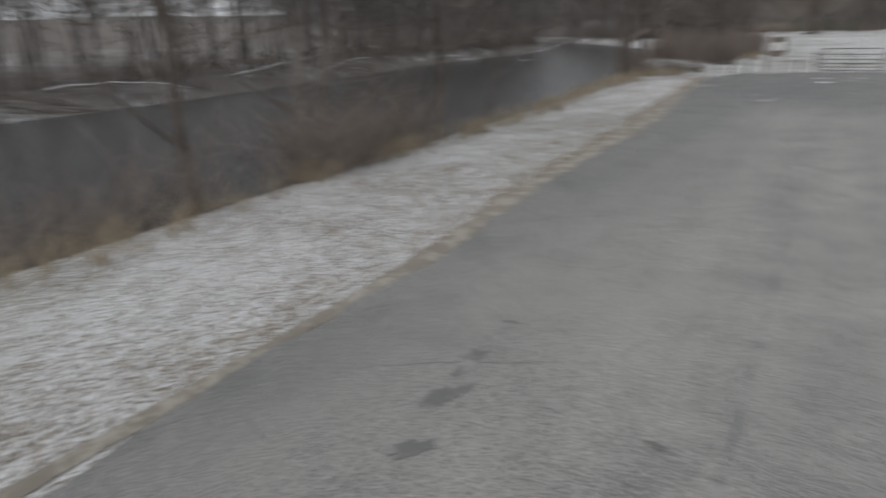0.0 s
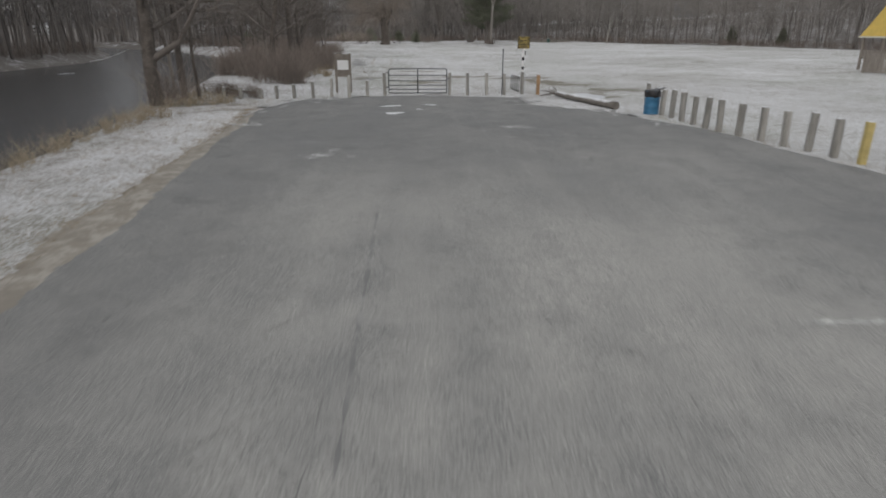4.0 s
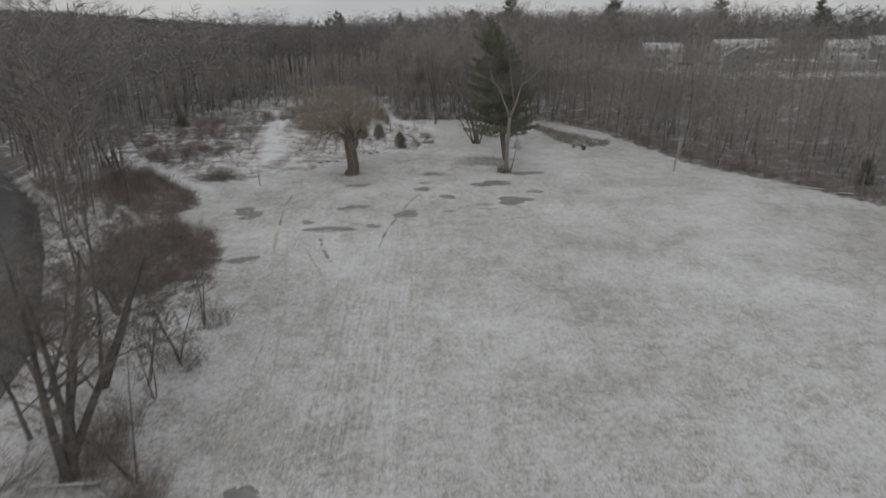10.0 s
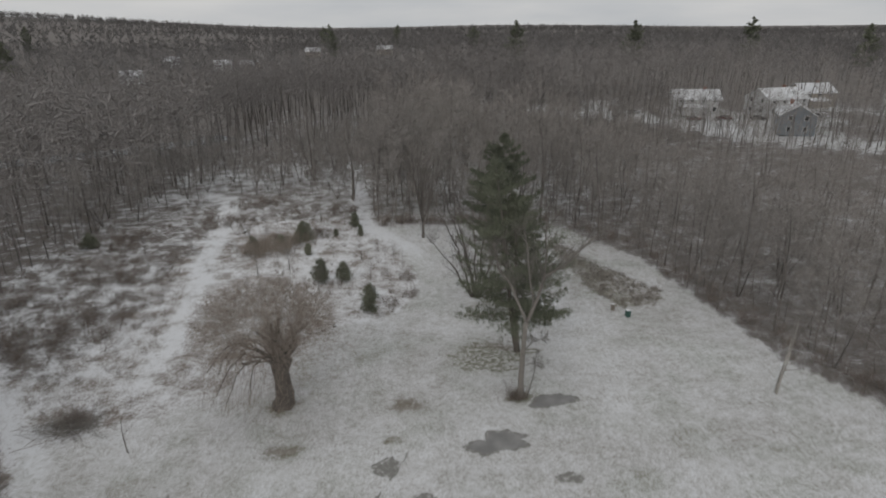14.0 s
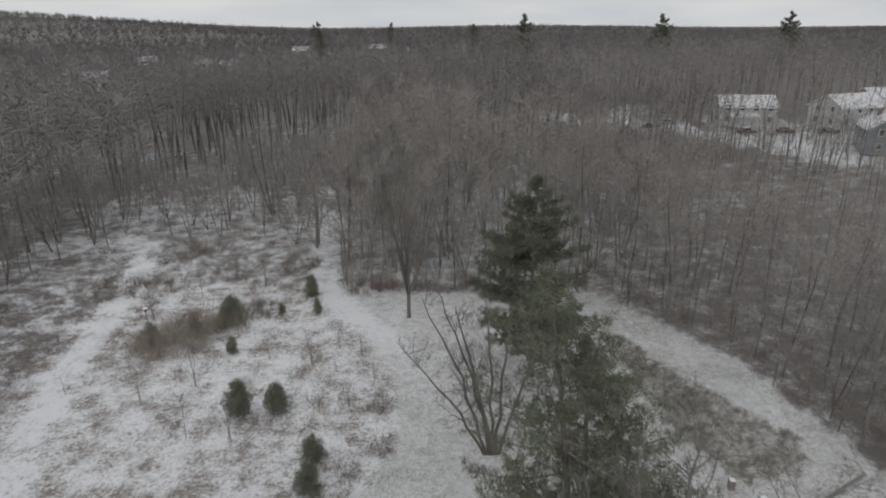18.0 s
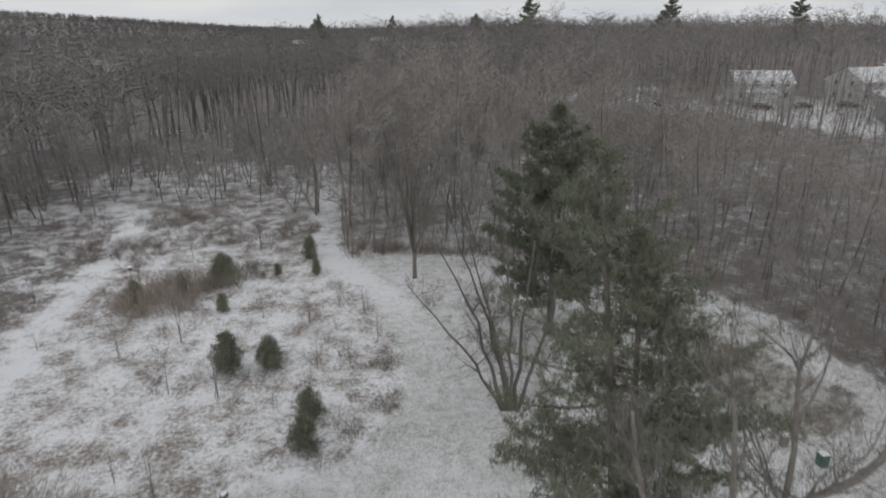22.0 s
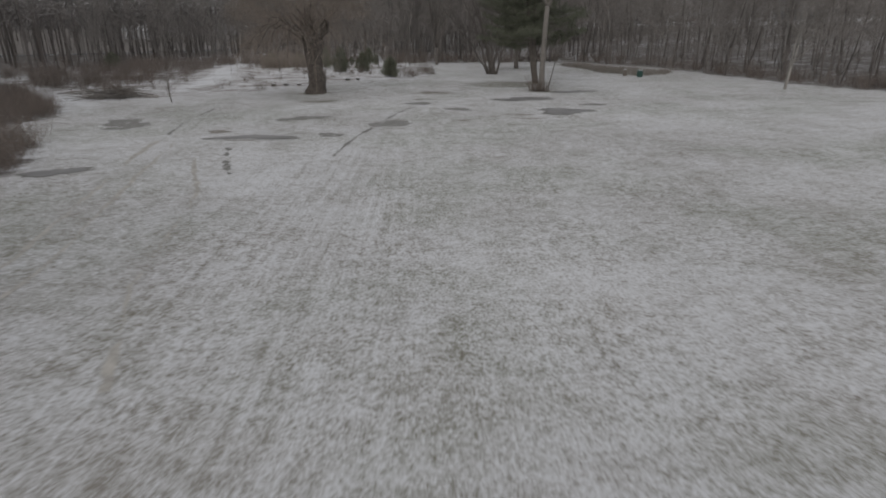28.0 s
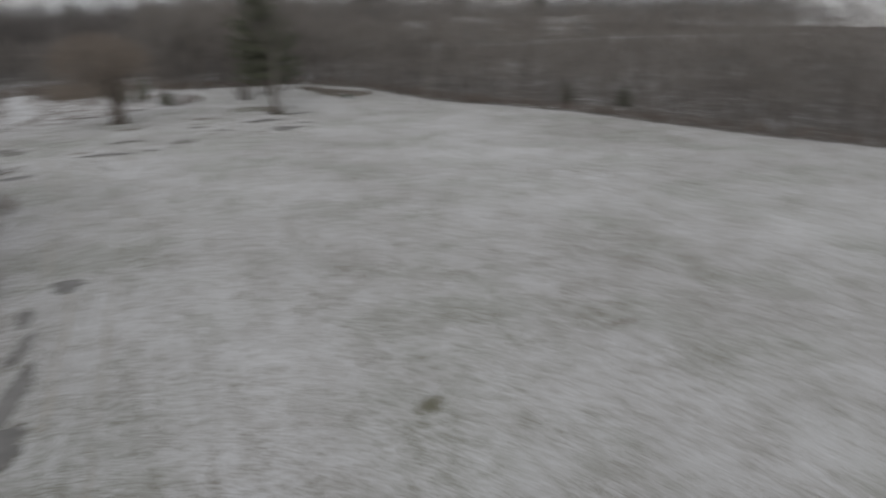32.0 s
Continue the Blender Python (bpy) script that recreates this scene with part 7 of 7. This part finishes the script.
for i, (x, y, L, rz) in enumerate([(58.5, 103, 6, 150), (61, 100.5, 5, 170), (-13.0, 46.2, 4.5, 200), (-12.6, 45.4, 2.4, -40), (-38, 20, 9, 70), (-41, 34, 7, 30), (-24, 62, 4, 10), (-8.4, 0.9, 1.8, 190), (69, 228, 7, 30), (86, 216, 8, 160), (98, 212, 7, 10), (78, 222, 6, 80), (-40.5, -23, 10, 62), (-41, -9, 12, 80), (-42.5, 4, 9, 100), (-40.5, 12, 8, 70), (-43, 30, 8, 85), (-47, 62, 8, 60)]):
    t = thing("fallen_branch", x, y, None, rz, "fallen bare branch lying in the snow", "branch", "fallen branches")
    lv = grow(big(800 + i), height=L, first=0.3, limbs=6, reach=0.35, rise=0.9, levels=2, kids=3, r=0.11, wiggle=0.15)
    me = level_mesh("branch", lv, (6, 4, 1), M_SNAG)
    me.transform(Matrix.Rotation(radians(84), 4, "Y"))
    me.transform(Matrix.Translation((0, 0, 0.14)))
    part("branch", me, None, t)
    sn = level_mesh("snow", [lv[0]], (5,), M_SNOW, 0.75)
    sn.transform(Matrix.Rotation(radians(84), 4, "Y"))
    sn.transform(Matrix.Translation((0, 0, 0.19)))
    part("snow", sn, None, t, "line of snow along the branch")

# ---- houses on the hill ----
M_SIDING = plain("white_siding", (0.56, 0.565, 0.565), 0.7, 0, 0.08, 1.5, 12, 0.1)
M_SIDING2 = plain("grey_blue_siding", (0.22, 0.25, 0.28), 0.7, 0, 0.1, 1.5, 12, 0.1)
M_SIDING3 = plain("tan_siding", (0.36, 0.32, 0.27), 0.7, 0, 0.1, 1.5, 12, 0.1)
M_ROOFSNOW = plain("snowy_shingles", (0.62, 0.63, 0.64), 0.85, 0, 0.14, 0.8, 8, 0.3)
M_GLASS = plain("dark_window_glass", (0.03, 0.035, 0.04), 0.1, 0, 0.1, 1, 5, 0.0)
M_BRICK = plain("chimney_brick", (0.25, 0.13, 0.10), 0.9, 0, 0.25, 6, 40, 0.3)


def house(x, y, rz, w, d, h, rise, wall, label, wing=True, name="house"):
    """A gabled house: long side along local x, ridge along x."""
    t = thing(name, x, y, float(ground_z(x, y)) - 0.3, rz, label, "house", "houses on the hill")
    bm = bmesh.new()
    pr = [(-d / 2, 0), (d / 2, 0), (d / 2, h), (0, h + rise), (-d / 2, h)]
    a = [bm.verts.new((-w / 2, p, z)) for p, z in pr]
    b = [bm.verts.new((w / 2, p, z)) for p, z in pr]
    bm.faces.new(a); bm.faces.new(b[::-1])
    for i in range(5):
        bm.faces.new((a[i], b[i], b[(i + 1) % 5], a[(i + 1) % 5]))
    bmesh.ops.recalc_face_normals(bm, faces=bm.faces)
    part("wall", bm, wall, t)
    sl, ang = math.hypot(d / 2, rise) + 0.45, math.degrees(math.atan2(rise, d / 2))
    for s in (-1, 1):
        bm = box(w + 0.8, sl, 0.18, 0, 0, 0, 0.02)
        bm.transform(pose(0, s * (d / 4 + 0.16), h + rise / 2 - 0.02, -s * ang))
        part("roof", bm, M_ROOFSNOW, t, "snow-covered roof slope")
    part("chimney", box(0.8, 0.8, 2.0, w * 0.22, d * 0.12, h + rise * 0.55, 0.02), M_BRICK, t)
    floors = (1.1, 3.9) if h > 4.5 else (1.1,)
    for z in floors:
        for s in (-1, 1):
            n = max(2, int(w / 3.2))
            for i in range(n):
                wx = -w / 2 + (i + 0.5) * w / n
                if z < 2 and i == n // 2 and s < 0:
                    part("door", box(1.0, 0.08, 2.1, wx, s * (d / 2 + 0.03), 0.35, 0.01), M_BOARD, t)
                    continue
                o = part("window", box(1.15, 0.07, 1.45, wx, s * (d / 2 + 0.02), z - 0.08, 0.01), M_WHITE, t, "white window frame")
                part("pane", box(0.95, 0.02, 1.25, wx, s * (d / 2 + 0.06), z + 0.02), M_GLASS, o, "dark pane")
        for s in (-1, 1):
            for wy in (-d * 0.22, d * 0.22):
                o = part("window", box(0.07, 1.05, 1.4, s * (w / 2 + 0.02), wy, z - 0.05, 0.01), M_WHITE, t, "white window frame")
                part("pane", box(0.02, 0.85, 1.2, s * (w / 2 + 0.06), wy, z + 0.05), M_GLASS, o, "dark pane")
    if wing:
        part("porch", box(w * 0.5, 2.6, 2.6, -w * 0.1, -d / 2 - 1.3, 0, 0.02), wall, t)
        bm = box(w * 0.5 + 0.5, 3.2, 0.16, 0, 0, 0, 0.02)
        bm.transform(pose(-w * 0.1, -d / 2 - 1.35, 2.85, 14))
        part("porch_roof", bm, M_ROOFSNOW, t, "snowy lean-to roof")


house(91.5, 262, -8, 14, 9, 4.6, 2.6, M_SIDING, "white two-storey house with a snowy roof")
house(112, 251, 18, 15, 9.5, 4.9, 2.8, M_SIDING, "large white house with a snowy gabled roof")
house(131, 266, 8, 12, 9, 4.7, 2.6, M_SIDING3, "tan two-storey house with a snowy roof")
house(104, 226, 68, 11, 8.5, 5.0, 2.6, M_SIDING2, "grey-blue two-storey house above the woods", False)
house(152, 248, -15, 13, 9, 4.8, 2.6, M_SIDING, "white house with a snowy roof behind trees")
house(174, 264, 20, 12, 9, 5.4, 3.0, M_SIDING2, "grey house with a snowy roof behind trees")
for i, (x, y, rz) in enumerate([(-150, 560, 10), (-128, 552, -15), (-205, 600, 30), (-30, 620, 0), (-300, 500, 20), (-95, 640, 5), (-180, 470, 40)]):
    house(x, y, rz, 13, 9, 5.4, 3.0, (M_SIDING, M_SIDING3)[i % 2], "far pale house with a snowy roof among woods", False)


def car(x, y, rz, paint, label):
    t = thing("parked_car", x, y, None, rz, label, "car", "parked cars")
    bm = box(4.4, 1.75, 0.62, 0, 0, 0.32, 0.12)
    part("body", bm, paint, t)
    bm = box(2.4, 1.6, 0.62, -0.2, 0, 0.9, 0.1)
    for v in bm.verts:
        if v.co.z > 1.2:
            v.co.x = -0.2 + (v.co.x + 0.2) * 0.74
            v.co.y *= 0.86
    part("windows", bm, M_GLASS, t, "dark glass")
    part("roof_snow", box(1.75, 1.3, 0.07, -0.2, 0, 1.5, 0.03), M_SNOW, t, "snow on the roof")
    for sx in (-1.35, 1.35):
        for sy in (-0.82, 0.82):
            part("wheel", tube([(sx, sy - 0.1, 0.32), (sx, sy + 0.1, 0.32)], 0.32, 14), M_LID, t)


M_CARS = [plain("black_car_paint", (0.02, 0.02, 0.022), 0.25, 0.2, 0.1, 2, 10, 0), plain("silver_car_paint", (0.35, 0.36, 0.37), 0.3, 0.4, 0.1, 2, 10, 0), plain("dark_red_car_paint", (0.10, 0.02, 0.02), 0.3, 0.2, 0.1, 2, 10, 0)]
for i, (x, y, rz) in enumerate([(69, 266, 10), (74, 268, 0), (95, 247, -30), (103, 243, -25), (118, 240, 5), (87, 250, -20)]):
    car(x, y, rz, M_CARS[i % 3], ("parked black car with snow on its roof", "parked silver car with snow on its roof", "parked dark red car with snow on its roof")[i % 3])
